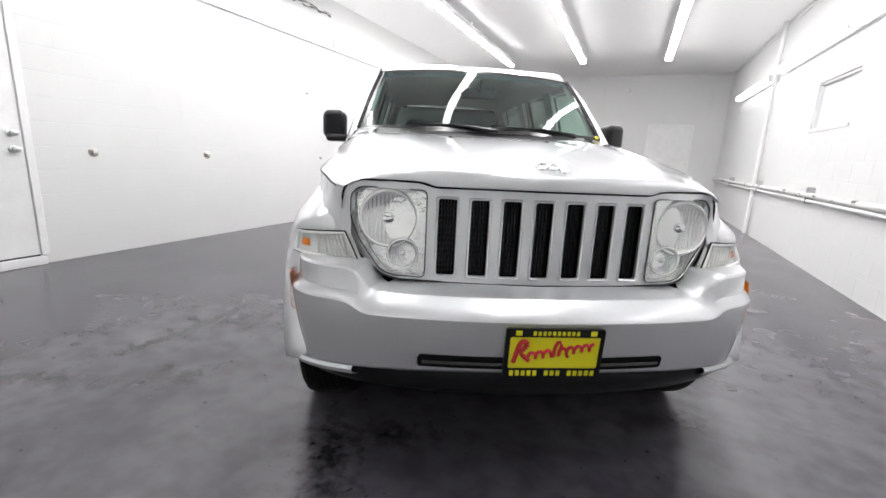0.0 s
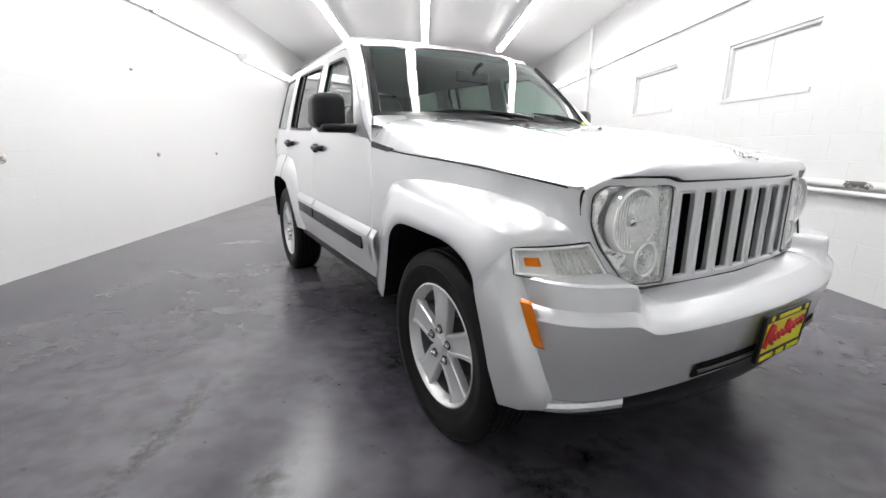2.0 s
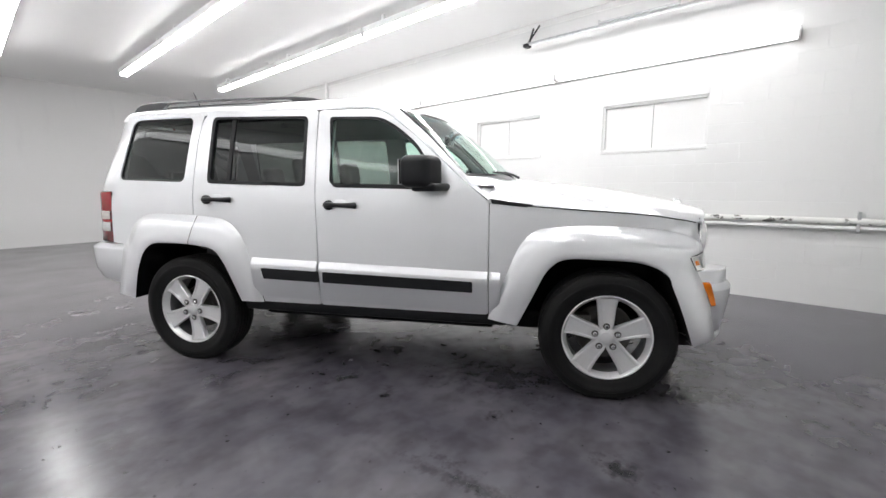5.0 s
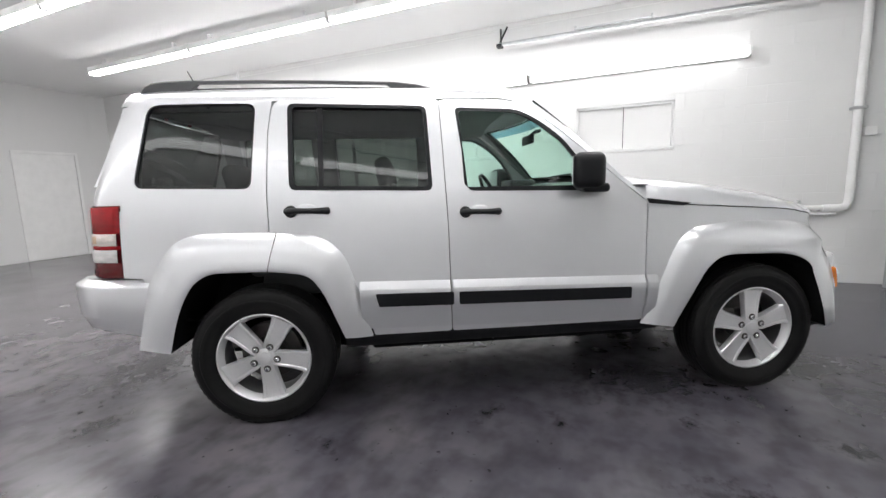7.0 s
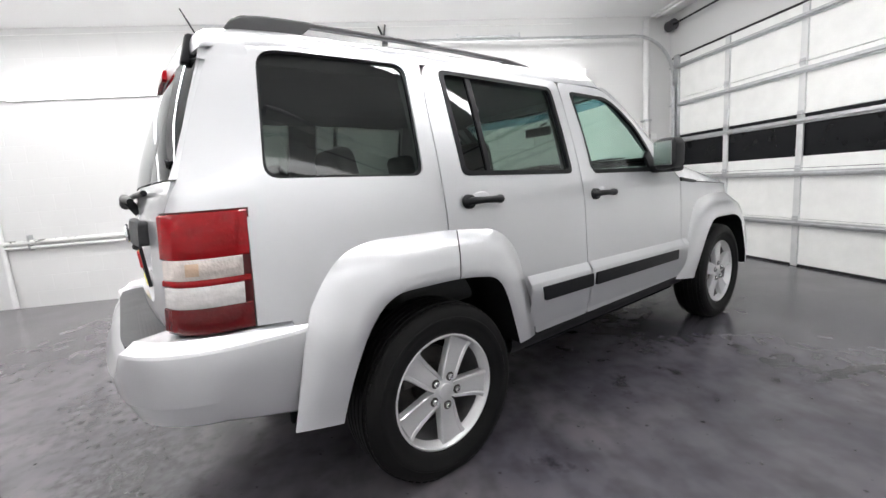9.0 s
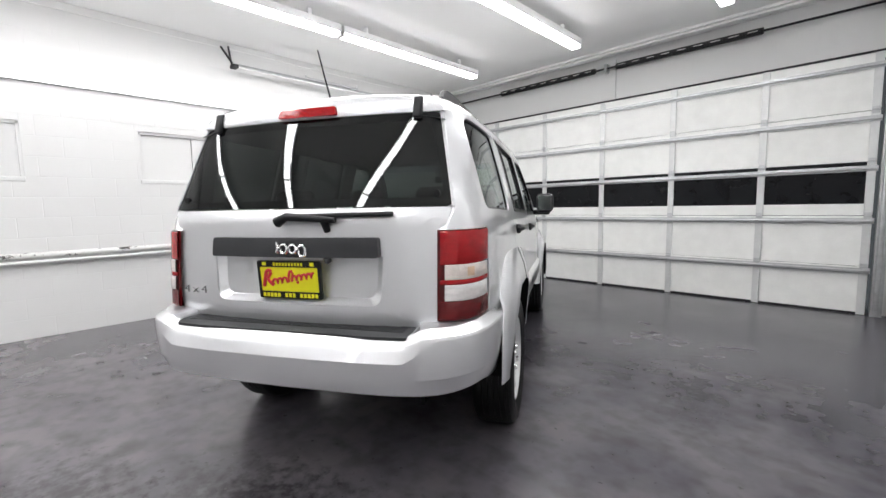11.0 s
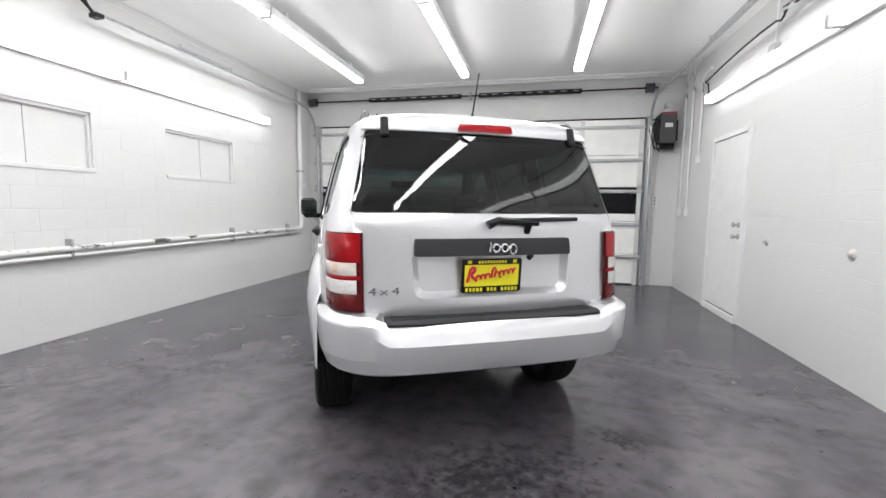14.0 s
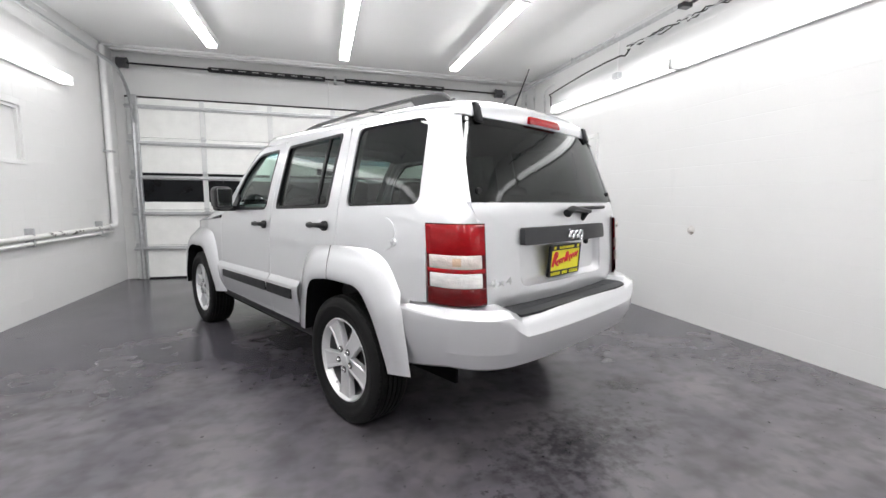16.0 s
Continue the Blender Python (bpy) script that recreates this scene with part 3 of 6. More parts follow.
def matt_black(name, colour):
    n = Nodes(name)
    n.set(Base_Color=n.ramp(n.noise(12, 4), [(0.3, tuple(v * 0.6 for v in colour)), (0.7, colour)]), Roughness=0.9, Specular_IOR_Level=0.12)
    n.bump(n.noise(60, 3), 0.2, 0.003)
    return n.mat


def rubber():
    n = Nodes("tyre_rubber")
    big, fine = n.noise(7, 4), n.noise(160, 3)
    n.set(Base_Color=n.ramp(big, [(0.3, (0.006, 0.006, 0.0065)), (0.7, (0.012, 0.012, 0.012))]), Roughness=n.ramp(big, [(0.3, grey(0.45)), (0.7, grey(0.62))]), Specular_IOR_Level=0.17)
    n.bump(fine, 0.2, 0.001)
    return n.mat


SILVER = car_paint()
BLACK_TRIM = plain("black_plastic", (0.008, 0.0085, 0.010), 0.36, vary=0.2, scale=9, bump=0.10, bump_scale=400, spec=0.28)
DARK_TRIM = plain("charcoal_plastic", (0.030, 0.031, 0.034), 0.45, vary=0.15, bump=0.15, bump_scale=300, spec=0.35)
VOID = matt_black("wheel_well_black", (0.008, 0.008, 0.009))
RUBBER = rubber()
ALLOY = plain("alloy_wheel", (0.72, 0.72, 0.73), 0.33, 0.5, vary=0.05, coat=0.3)
DISC_STEEL = plain("brake_steel", (0.10, 0.095, 0.09), 0.5, 0.7, vary=0.3, scale=20)
# the barrel is alloy like the rim; its shade is put into the colour
BARREL_SHADE = plain("shaded_rim_barrel", (0.16, 0.16, 0.165), 0.5, 0.5, vary=0.2)
CHROME = plain("chrome", (0.82, 0.83, 0.84), 0.08, 1.0, vary=0.02)
REFLECTOR = plain("lamp_reflector", (0.95, 0.95, 0.94), 0.09, 0.6, vary=0.04, scale=30, bump=0.5, bump_scale=45)
LAMP_WHITE = plain("lamp_bezel", (0.88, 0.88, 0.87), 0.2, 0.1, vary=0.04)
LAMP_CHROME = plain("lamp_housing_chrome", (0.95, 0.95, 0.94), 0.16, 0.75, vary=0.04, scale=24, bump=1.0, bump_scale=26)
for node in LAMP_CHROME.node_tree.nodes:
    if node.type == "BUMP":
        node.inputs["Distance"].default_value = 0.006
CLEAR_LENS = glass("clear_lens", (0.97, 0.98, 0.98))
WINDSCREEN = glass("windscreen_glass", (0.74, 0.90, 0.82))
SHADE_BAND = glass("shade_band_glass", (0.30, 0.52, 0.66))
FRONT_GLASS = glass("front_door_glass", (0.70, 0.86, 0.79))
PRIVACY_GLASS = glass("privacy_glass", (0.23, 0.265, 0.245))
REAR_GLASS = glass("rear_window_glass", (0.042, 0.052, 0.050))
SEAT_CLOTH = plain("seat_cloth", (0.07, 0.073, 0.074), 0.9, vary=0.15, bump=0.3, bump_scale=250)
CABIN_GREY = plain("cabin_plastic", (0.06, 0.062, 0.064), 0.6, vary=0.12, bump=0.15)
HEADLINER = plain("headliner_cloth", (0.42, 0.43, 0.42), 0.9, vary=0.06)
FRIT = plain("black_window_edge", (0.01, 0.01, 0.011), 0.2, vary=0.1)
PLATE_YELLOW = plain("yellow_plate", (0.83, 0.78, 0.02), 0.4, vary=0.04)
PLATE_RED = plain("red_script", (0.62, 0.03, 0.04), 0.45, vary=0.05)


def lens_paint(name, colour, rough=0.12, ribs=0.0):
    n = Nodes(name)
    f = n.noise(16, 3, stretch=(1, 1, 3))
    n.set(Base_Color=n.ramp(f, [(0.3, tuple(c * 0.75 for c in colour)), (0.7, colour)]), Roughness=rough, Specular_IOR_Level=0.35)
    if ribs:
        n.bump(n.noise(70, 2), ribs, 0.003)
    return n.mat


RED_LENS = lens_paint("red_lens", (0.37, 0.005, 0.009), 0.05, ribs=0.25)
DEEP_RED_LENS = lens_paint("deep_red_lens", (0.12, 0.003, 0.005), 0.06, ribs=0.5)
DARK_RED_LENS = lens_paint("dark_red_lens", (0.10, 0.004, 0.006))
BULB_ORANGE = lens_paint("turn_bulb_orange", (0.70, 0.50, 0.36), ribs=0.6)
CLEAR_REAR_LENS = lens_paint("frosted_lens", (0.76, 0.73, 0.72), ribs=0.6)
WARM_REAR_LENS = lens_paint("warm_clear_lens", (0.74, 0.66, 0.62), ribs=0.8)
AMBER_LENS = lens_paint("amber_lens", (0.85, 0.22, 0.01), ribs=0.3)
PALE_LENS = lens_paint("pale_lens", (0.82, 0.81, 0.79), ribs=0.6)
RAIL_GREY = plain("rail_grey_plastic", (0.045, 0.045, 0.048), 0.42, vary=0.12, bump=0.12, bump_scale=300)


# ---- body surfaces; the car's own axes: x across, y to its rear, z up ----
def curve(points):
    """A smooth monotone line through points, as a function."""
    xs, ys = np.array([p[0] for p in points], float), np.array([p[1] for p in points], float)
    h, d = np.diff(xs), np.diff(ys) / np.diff(xs)
    m = np.zeros(len(xs))
    m[0], m[-1] = d[0], d[-1]
    for i in range(1, len(xs) - 1):
        if d[i - 1] * d[i] > 0:
            w1, w2 = 2 * h[i] + h[i - 1], h[i] + 2 * h[i - 1]
            m[i] = (w1 + w2) / (w1 / d[i - 1] + w2 / d[i])

    def f(x):
        x = min(max(x, xs[0]), xs[-1])
        i = min(int(np.searchsorted(xs, x, "right")) - 1, len(xs) - 2)
        i = max(i, 0)
        t = (x - xs[i]) / h[i]
        return float(ys[i] * (1 + 2 * t) * (1 - t) ** 2 + m[i] * h[i] * t * (1 - t) ** 2 + ys[i + 1] * t * t * (3 - 2 * t) + m[i + 1] * h[i] * t * t * (t - 1))

    return f


WIDTH = curve([(0.26, 0.78), (0.36, 0.817), (0.44, 0.837), (0.55, 0.848), (0.66, 0.853), (0.80, 0.851), (0.95, 0.849), (1.06, 0.844), (1.14, 0.835), (1.20, 0.825), (1.30, 0.803), (1.40, 0.778), (1.50, 0.751), (1.60, 0.722), (1.66, 0.700), (1.72, 0.66)])
TAPER = curve([(-1.92, -0.34), (-1.88, -0.28), (-1.84, -0.205), (-1.81, -0.150), (-1.78, -0.108), (-1.70, -0.060), (-1.60, -0.038), (-1.30, -0.016), (-0.90, -0.003), (-0.50, 0.0), (1.00, 0.0), (1.50, -0.007), (1.80, -0.018), (1.95, -0.034), (2.02, -0.047), (2.08, -0.063), (2.12, -0.082), (2.15, -0.107), (2.175, -0.148), (2.19, -0.19), (2.20, -0.23)])


def lean(z):
    return max(0.0, z - 1.15) * 0.145


HORN = curve([(-1.95, 0.0), (-1.86, 0.015), (-1.815, 0.026), (-1.78, 0.034), (-1.74, 0.044), (-1.70, 0.047), (-1.66, 0.043), (-1.60, 0.026), (-1.50, 0.017), (-1.36, 0.014), (-1.10, 0.0)])


def side(y, z):
    x = WIDTH(z) + TAPER(y + (lean(z) if y > 0.5 else 0))
    if y > 1.70 and z > 1.20:
        x -= 0.043 * min(1.2, (y - 1.70) / 0.35) ** 2 * min(1.0, (z - 1.20) / 0.40)
    if y < -1.10 and z > 0.86:
        w = min(1.0, (z - 0.86) / 0.10)
        x -= HORN(y) * w * w * (3 - 2 * w)
    if y < -1.70 and z < 0.90:
        w = min(1.0, (0.90 - z) / 0.08)
        x += 0.036 * w * w * (3 - 2 * w) * min(1.0, (-1.70 - y) / 0.12)
    return x


HOOD_EDGE = curve([(-1.92, 0.950), (-1.84, 0.967), (-1.815, 0.973), (-1.74, 0.990), (-1.66, 1.003), (-1.59, 1.015), (-1.49, 1.026), (-1.36, 1.036), (-1.20, 1.047), (-0.60, 1.092)])
HOOD_MID = curve([(-1.95, 1.036), (-1.93, 1.043), (-1.90, 1.052), (-1.85, 1.064), (-1.70, 1.094), (-1.50, 1.126), (-1.30, 1.156), (-1.10, 1.181), (-0.90, 1.200), (-0.80, 1.208), (-0.5, 1.225)])


def hood_z(x, y):
    yy = max(y, -1.80)
    xe = side(yy, HOOD_EDGE(yy))
    a = min(abs(x) / max(xe, 0.1), 1.0)
    rear = min(1.0, max(0.0, (y + 1.85) / 1.1))
    swell = 1 - a ** (5.0 + 13.0 * rear * rear)
    z = HOOD_EDGE(y) + (HOOD_MID(y) - HOOD_EDGE(y)) * swell
    ridge = math.exp(-((abs(x) - 0.47) / 0.04) ** 2) * 0.009 * min(1, max(0, (y + 1.9) / 0.3))
    return z + ridge


ROOF_MID = curve([(-0.32, 1.645), (-0.28, 1.668), (-0.22, 1.690), (-0.12, 1.711), (0.05, 1.733), (0.5, 1.757), (1.0, 1.769), (1.6, 1.768), (1.95, 1.758), (2.06, 1.744), (2.10, 1.73)])


def gate_y(x, z):
    y = 2.226 - 0.05 * (x / 0.66) ** 2 - 0.06 * max(0.0, abs(x) - 0.5) ** 1.5
    if z > 1.2:
        y -= 0.36 * (z - 1.2) * (1 + 0.12 * (z - 1.2))
    else:
        y += 0.07 * (1.2 - z)
    if z < 0.80:
        y -= 0.45 * (0.80 - z)
    return y


def pane_y(x, z):
    """The rear window, rolled in towards its side edges."""
    edge = 0.694 - max(0.0, z - 1.252) * 0.207
    swell = 0.014 * max(0.0, 1 - ((z - 1.45) / 0.2) ** 2) * max(0.0, 1 - (x / 0.68) ** 2)
    return gate_y(x, z) + swell - 0.012 * min(1.0, abs(x) / edge) ** 9 * min(1.0, max(0.0, (z - 1.24) / 0.1))


def grille_y(x, z):
    return -1.928 + 0.062 * (x / 0.65) ** 2 + 0.10 * max(0, z - 0.92) + 0.042 * max(0.0, (abs(x) - 0.45) / 0.2) ** 1.7


def rounded(pts, r, n=4):
    """A closed line with its corners rounded."""
    out = []
    for i, p in enumerate(pts):
        p, a, b = Vector(p), Vector(pts[i - 1]), Vector(pts[(i + 1) % len(pts)])
        rr = r[i] if isinstance(r, (list, tuple)) else r
        da, db = (a - p), (b - p)
        k = min(rr, da.length * 0.45, db.length * 0.45)
        if k < 1e-4:
            out.append(tuple(p))
            continue
        p0, p1 = p + da.normalized() * k, p + db.normalized() * k
        for j in range(n + 1):
            t = j / n
            out.append(tuple((1 - t) ** 2 * p0 + 2 * t * (1 - t) * p + t * t * p1))
    return out


def panel(name, outline, holes, surf, mat, parent, step=(0.04, 0.04), depth=None, label="", lift=None):
    """Sheet metal or glass: an outline with holes in two coordinates, laid on a surface, its edges turned in by depth."""
    bm = bmesh.new()
    for loop in [outline, *holes]:
        vs = [bm.verts.new((p[0], p[1], 0)) for p in loop]
        for a, b in zip(vs, vs[1:] + vs[:1]):
            bm.edges.new((a, b))
    bmesh.ops.triangle_fill(bm, edges=bm.edges[:], use_beauty=True, normal=(0, 0, 1))
    for axis in (0, 1):
        lo, hi = min(p[axis] for p in outline), max(p[axis] for p in outline)
        for k in range(1, int((hi - lo) / step[axis]) + 1):
            at = [0, 0, 0]
            at[axis] = lo + k * step[axis]
            no = [0, 0, 0]
            no[axis] = 1
            bmesh.ops.bisect_plane(bm, geom=bm.verts[:] + bm.edges[:] + bm.faces[:], plane_co=at, plane_no=no, dist=1e-5)
    for v in bm.verts:
        v.co = surf(v.co.x, v.co.y)
    if depth is not None:
        rim = [e for e in bm.edges if len(e.link_faces) == 1]
        got = bmesh.ops.extrude_edge_only(bm, edges=rim)["geom"]
        for v in got:
            if isinstance(v, bmesh.types.BMVert):
                v.co += Vector(depth)
        for e in rim:
            e.smooth = False
    return part(name, bm, mat, parent, label, smooth=True, sharp=50, outward=True)


def sheet(bm, rows):
    """A skin over rows of points."""
    grid = [[bm.verts.new(p) for p in row] for row in rows]
    for a, b in zip(grid, grid[1:]):
        for k in range(len(a) - 1):
            bm.faces.new((a[k], a[k + 1], b[k + 1], b[k]))
    return grid


def along(pts, n):
    """n points at even steps along a line of points."""
    pts = [np.array(p, float) for p in pts]
    d = np.r_[0, np.cumsum([np.linalg.norm(b - a) for a, b in zip(pts, pts[1:])])]
    return [tuple(np.array([np.interp(s, d, [p[k] for p in pts]) for k in range(len(pts[0]))])) for s in np.linspace(0, d[-1], n)]


def bent(pts, r, n=6):
    """An open line with its corners rounded by r."""
    out = [tuple(pts[0])]
    for a, p, c in zip(pts, pts[1:], pts[2:]):
        a, p, c = np.array(a, float), np.array(p, float), np.array(c, float)
        da, dc = a - p, c - p
        k = min(r, np.linalg.norm(da) * 0.48, np.linalg.norm(dc) * 0.48)
        p0, p1 = p + da / np.linalg.norm(da) * k, p + dc / np.linalg.norm(dc) * k
        out += [tuple((1 - t) ** 2 * p0 + 2 * t * (1 - t) * p + t * t * p1) for t in np.linspace(0, 1, n)]
    return out + [tuple(pts[-1])]


def eased(pts, rounds=2):
    """An open line with its corners cut."""
    for _ in range(rounds):
        out = [pts[0]]
        for a, b in zip(pts, pts[1:]):
            a, b = np.array(a, float), np.array(b, float)
            out += [tuple(0.75 * a + 0.25 * b), tuple(0.25 * a + 0.75 * b)]
        pts = out + [pts[-1]]
    return pts


car = tagged(empty("car"), "silver four-door sport utility vehicle with black trim, parked", "car")
car.matrix_basis = pose(0.0067, 0.0052, 0, 0, 0, 28.25)

HUB_Z, HUB_Y = 0.352, 1.347
FRONT_IN = [(-0.864, 0.395), (-0.955, 0.585), (-1.020, 0.728), (-1.09, 0.784), (-1.17, 0.794), (-1.525, 0.783), (-1.640, 0.672)]
FRONT_OUT = [(-0.692, 0.412), (-0.780, 0.645), (-0.864, 0.855), (-0.945, 0.942), (-1.15, 0.967), (-1.42, 0.963), (-1.56, 0.946), (-1.70, 0.912), (-1.846, 0.822)]
FLARE_TIP = [(0.680, -1.822, 0.835), (0.706, -1.836, 0.825), (0.788, -1.786, 0.816), (0.840, -1.738, 0.809), (0.876, -1.704, 0.758), (0.902, -1.655, 0.690), (0.901, -1.640, 0.672)]
REAR_IN = [(0.925, 0.440), (1.015, 0.69), (1.075, 0.785), (1.26, 0.814), (1.55, 0.816), (1.625, 0.775), (1.685, 0.69), (1.74, 0.57), (1.790, 0.412)]
REAR_OUT = [(0.785, 0.432), (0.850, 0.71), (0.905, 0.88), (1.005, 0.978), (1.26, 1.004), (1.62, 1.010), (1.73, 0.975), (1.80, 0.895), (1.865, 0.775), (1.945, 0.438)]
GAP = 0.004
BUMPER_SIDE = curve([(-1.93, 0.790), (-1.90, 0.812), (-1.845, 0.840), (-1.80, 0.852), (-1.75, 0.857), (-1.66, 0.857)])

for s in (-1, 1):
    def skin(y, z, s=s, off=0.0):
        return Vector((s * (side(y, z) + off), y, z))

    def pane_skin(y, z, s=s):
        return Vector((s * (side(y, z) - 0.014), y, z))

    turned = (-s * 0.03, 0, 0)
    # front wing
    panel("fender", [(-0.70, 0.43), (-0.70, HOOD_EDGE(-0.70) - GAP)] + [(y, HOOD_EDGE(y) - GAP) for y in list(np.arange(-0.8, -1.60, -0.06)) + list(np.arange(-1.62, -1.80, -0.02))] + [(-1.806, 0.971), (-1.818, 0.968), (-1.825, 0.93), (-1.826, 0.89), (-1.846, 0.83), (-1.846, 0.818), (-1.72, 0.815), (-1.62, 0.82), (-1.50, 0.87), (-1.04, 0.88), (-0.93, 0.78), (-0.80, 0.43)], [], skin, SILVER, car, depth=turned)
    panel("wing_vent", [(-0.703, 1.106), (-0.712, 1.080), (-0.90, 1.060), (-0.945, 1.074)], [], lambda y, z, s=s: skin(y, z, s, 0.006), BLACK_TRIM, car, step=(0.06, 0.06), depth=(-s * 0.02, 0, 0), label="black louvred vent trim")
    # front door
    hole = rounded([(0.305, 1.603), (-0.02, 1.589), (-0.13, 1.527), (-0.25, 1.43), (-0.345, 1.30), (-0.415, 1.165), (0.27, 1.183)], [0.03, 0.06, 0.05, 0.05, 0.05, 0.02, 0.03])
    door = panel("front_door", rounded([(-0.6965, 0.437), (0.3635, 0.437), (0.3695, 1.0), (0.3775, 1.2), (0.391, 1.655), (0.06, 1.65), (-0.03, 1.632), (-0.13, 1.568), (-0.255, 1.47), (-0.45, 1.298), (-0.60, 1.165), (-0.696, 1.088)], [0.02, 0.02, 0.1, 0.1, 0.03, 0.05, 0.03, 0.03, 0.03, 0.03, 0.03, 0.01]), [hole], skin, SILVER, car, depth=turned)
    panel("window", hole, [], pane_skin, FRONT_GLASS, door, step=(0.08, 0.08), label="lightly tinted door window")
    panel("window_seal", rounded([(0.313, 1.610), (-0.022, 1.597), (-0.135, 1.534), (-0.256, 1.436), (-0.353, 1.303), (-0.428, 1.157), (0.262, 1.175)], [0.03, 0.06, 0.05, 0.05, 0.05, 0.02, 0.03]), [rounded([(0.293, 1.593), (-0.015, 1.579), (-0.125, 1.517), (-0.243, 1.422), (-0.335, 1.297), (-0.39, 1.185), (0.282, 1.195)], [0.03, 0.06, 0.05, 0.05, 0.05, 0.02, 0.03])], lambda y, z, s=s: skin(y, z, s, 0.003), BLACK_TRIM, door, depth=(-s * 0.02, 0, 0))
    # rear door
    hole = rounded([(1.158, 1.637), (0.468, 1.614), (0.452, 1.19), (1.152, 1.214)], 0.035)
    rdoor = panel("rear_door", rounded([(0.368, 0.437), (0.775, 0.437), (0.835, 0.66), (0.90, 0.83), (1.05, 0.955), (1.266, 0.965), (1.268, 1.2), (1.260, 1.5), (1.238, 1.665), (0.3955, 1.658), (0.382, 1.2), (0.374, 1.0)], [0.02, 0.01, 0.05, 0.05, 0.05, 0.005, 0.05, 0.05, 0.06, 0.03, 0.05, 0.05]), [hole], skin, SILVER, car, depth=turned)
    panel("window", hole, [], pane_skin, PRIVACY_GLASS, rdoor, step=(0.08, 0.08), label="dark privacy glass")
    panel("window_seal", rounded([(1.166, 1.644), (0.461, 1.621), (0.445, 1.182), (1.161, 1.206)], 0.035), [rounded([(1.143, 1.627), (0.48, 1.604), (0.466, 1.202), (1.138, 1.226)], 0.03)], lambda y, z, s=s: skin(y, z, s, 0.003), BLACK_TRIM, rdoor, depth=(-s * 0.02, 0, 0))
    panel("window_divider", [(1.02, 1.628), (0.992, 1.628), (0.994, 1.21), (1.016, 1.21)], [], lambda y, z, s=s: skin(y, z, s, -0.006), BLACK_TRIM, rdoor, step=(0.1, 0.08), depth=(-s * 0.015, 0, 0))
    # quarter panel round to the rear corner
    hole = rounded([(1.862, 1.652), (1.322, 1.648), (1.346, 1.216), (1.918, 1.236)], [0.065, 0.05, 0.045, 0.05], 6)
    edge = []
    for z in (1.66, 1.6, 1.5, 1.4, 1.3, 1.25, 1.2, 1.153):
        want = (0.694 - (z - 1.252) * 0.207 if z > 1.25 else 0.664 + (z - 1.15) * 0.30) + 0.006
        lo, hi = 1.9, 2.2
        for _ in range(40):
            m = (lo + hi) / 2
            lo, hi = (m, hi) if side(m, z) > want else (lo, m)
        edge.append((lo, z))
    quarter = panel("quarter_panel", [(1.2715, 0.95), (1.2725, 1.2), (1.2645, 1.5), (1.2425, 1.672)] + [(1.6, 1.672)] + [(1.9, 1.67)] + edge + [(1.984, 1.153), (2.0, 0.795), (1.90, 0.79), (1.86, 0.62), (1.78, 0.78), (1.70, 0.90), (1.58, 0.945)], [hole], skin, SILVER, car, step=(0.025, 0.04), depth=turned)
    panel("window", hole, [], pane_skin, PRIVACY_GLASS, quarter, step=(0.06, 0.08), label="dark fixed privacy glass")
    rows = [[], [], [], []]
    for y, z in edge[:-2]:
        x = side(y, z)
        xg = 0.694 - max(0.0, z - 1.252) * 0.207 - 0.004
        yg = pane_y(xg, min(z, 1.648)) + 0.010
        rows[0].append((s * x, y - 0.004, z))
        rows[1].append((s * (x - 0.004), y + 0.006, z))
        rows[2].append((s * xg, max(yg, y + 0.010), z))
        rows[3].append((s * (xg - 0.003), max(yg, y + 0.010) - 0.02, z))
    bm = bmesh.new()
    sheet(bm, rows)
    part("corner_edge", bm, SILVER, quarter, smooth=True)
    panel("window_seal", rounded([(1.866, 1.655), (1.318, 1.651), (1.342, 1.212), (1.922, 1.232)], 0.055, 6), [rounded([(1.854, 1.643), (1.331, 1.640), (1.354, 1.224), (1.908, 1.244)], 0.05, 6)], lambda y, z, s=s: skin(y, z, s, -0.008), BLACK_TRIM, quarter, depth=(-s * 0.01, 0, 0))
    if s > 0:
        cap = [(1.715 + 0.075 * math.cos(q), 1.088 + 0.078 * math.sin(q)) for q in np.linspace(0, 2 * math.pi, 28, endpoint=False)]
        panel("fuel_door", cap, [], lambda y, z, s=s: skin(y, z, s, 0.004), SILVER, quarter, step=(0.04, 0.04), depth=(-0.02, 0, 0))
        bm = bmesh.new()
        lathe(bm, [(0, 0.02), (0.012, 0.018), (0.016, 0)], (side(1.785, 1.055) - 0.002, 1.785, 1.055), "x", 16)
        part("lock", bm, SILVER, quarter, smooth=True)

    # arch flares: an upper facet and a broad face, turned into the wheel well
    for outer, inner, name in ((FRONT_OUT, FRONT_IN, "front_fender_flare"), (REAR_OUT, REAR_IN, "rear_fender_flare")):
        N = 52
        po, pi = along(bent(outer, 0.11), N), along(bent(inner, 0.09), N)
        rows = [[] for _ in range(7)]
        for k in range(N):
            (yo, zo), (yi, zi) = po[k], pi[k]
            xo = side(min(yo, 2.0), zo)
            crest = 0.907
            if outer is REAR_OUT or k < N // 2:
                crest -= 0.034 * min(1.0, max(0.0, (0.74 - zi) / 0.30))
            if yo > 1.80:
                xo += (max(xo, 0.857) - xo) * min(1.0, max(0.0, (0.84 - zo) / 0.06))
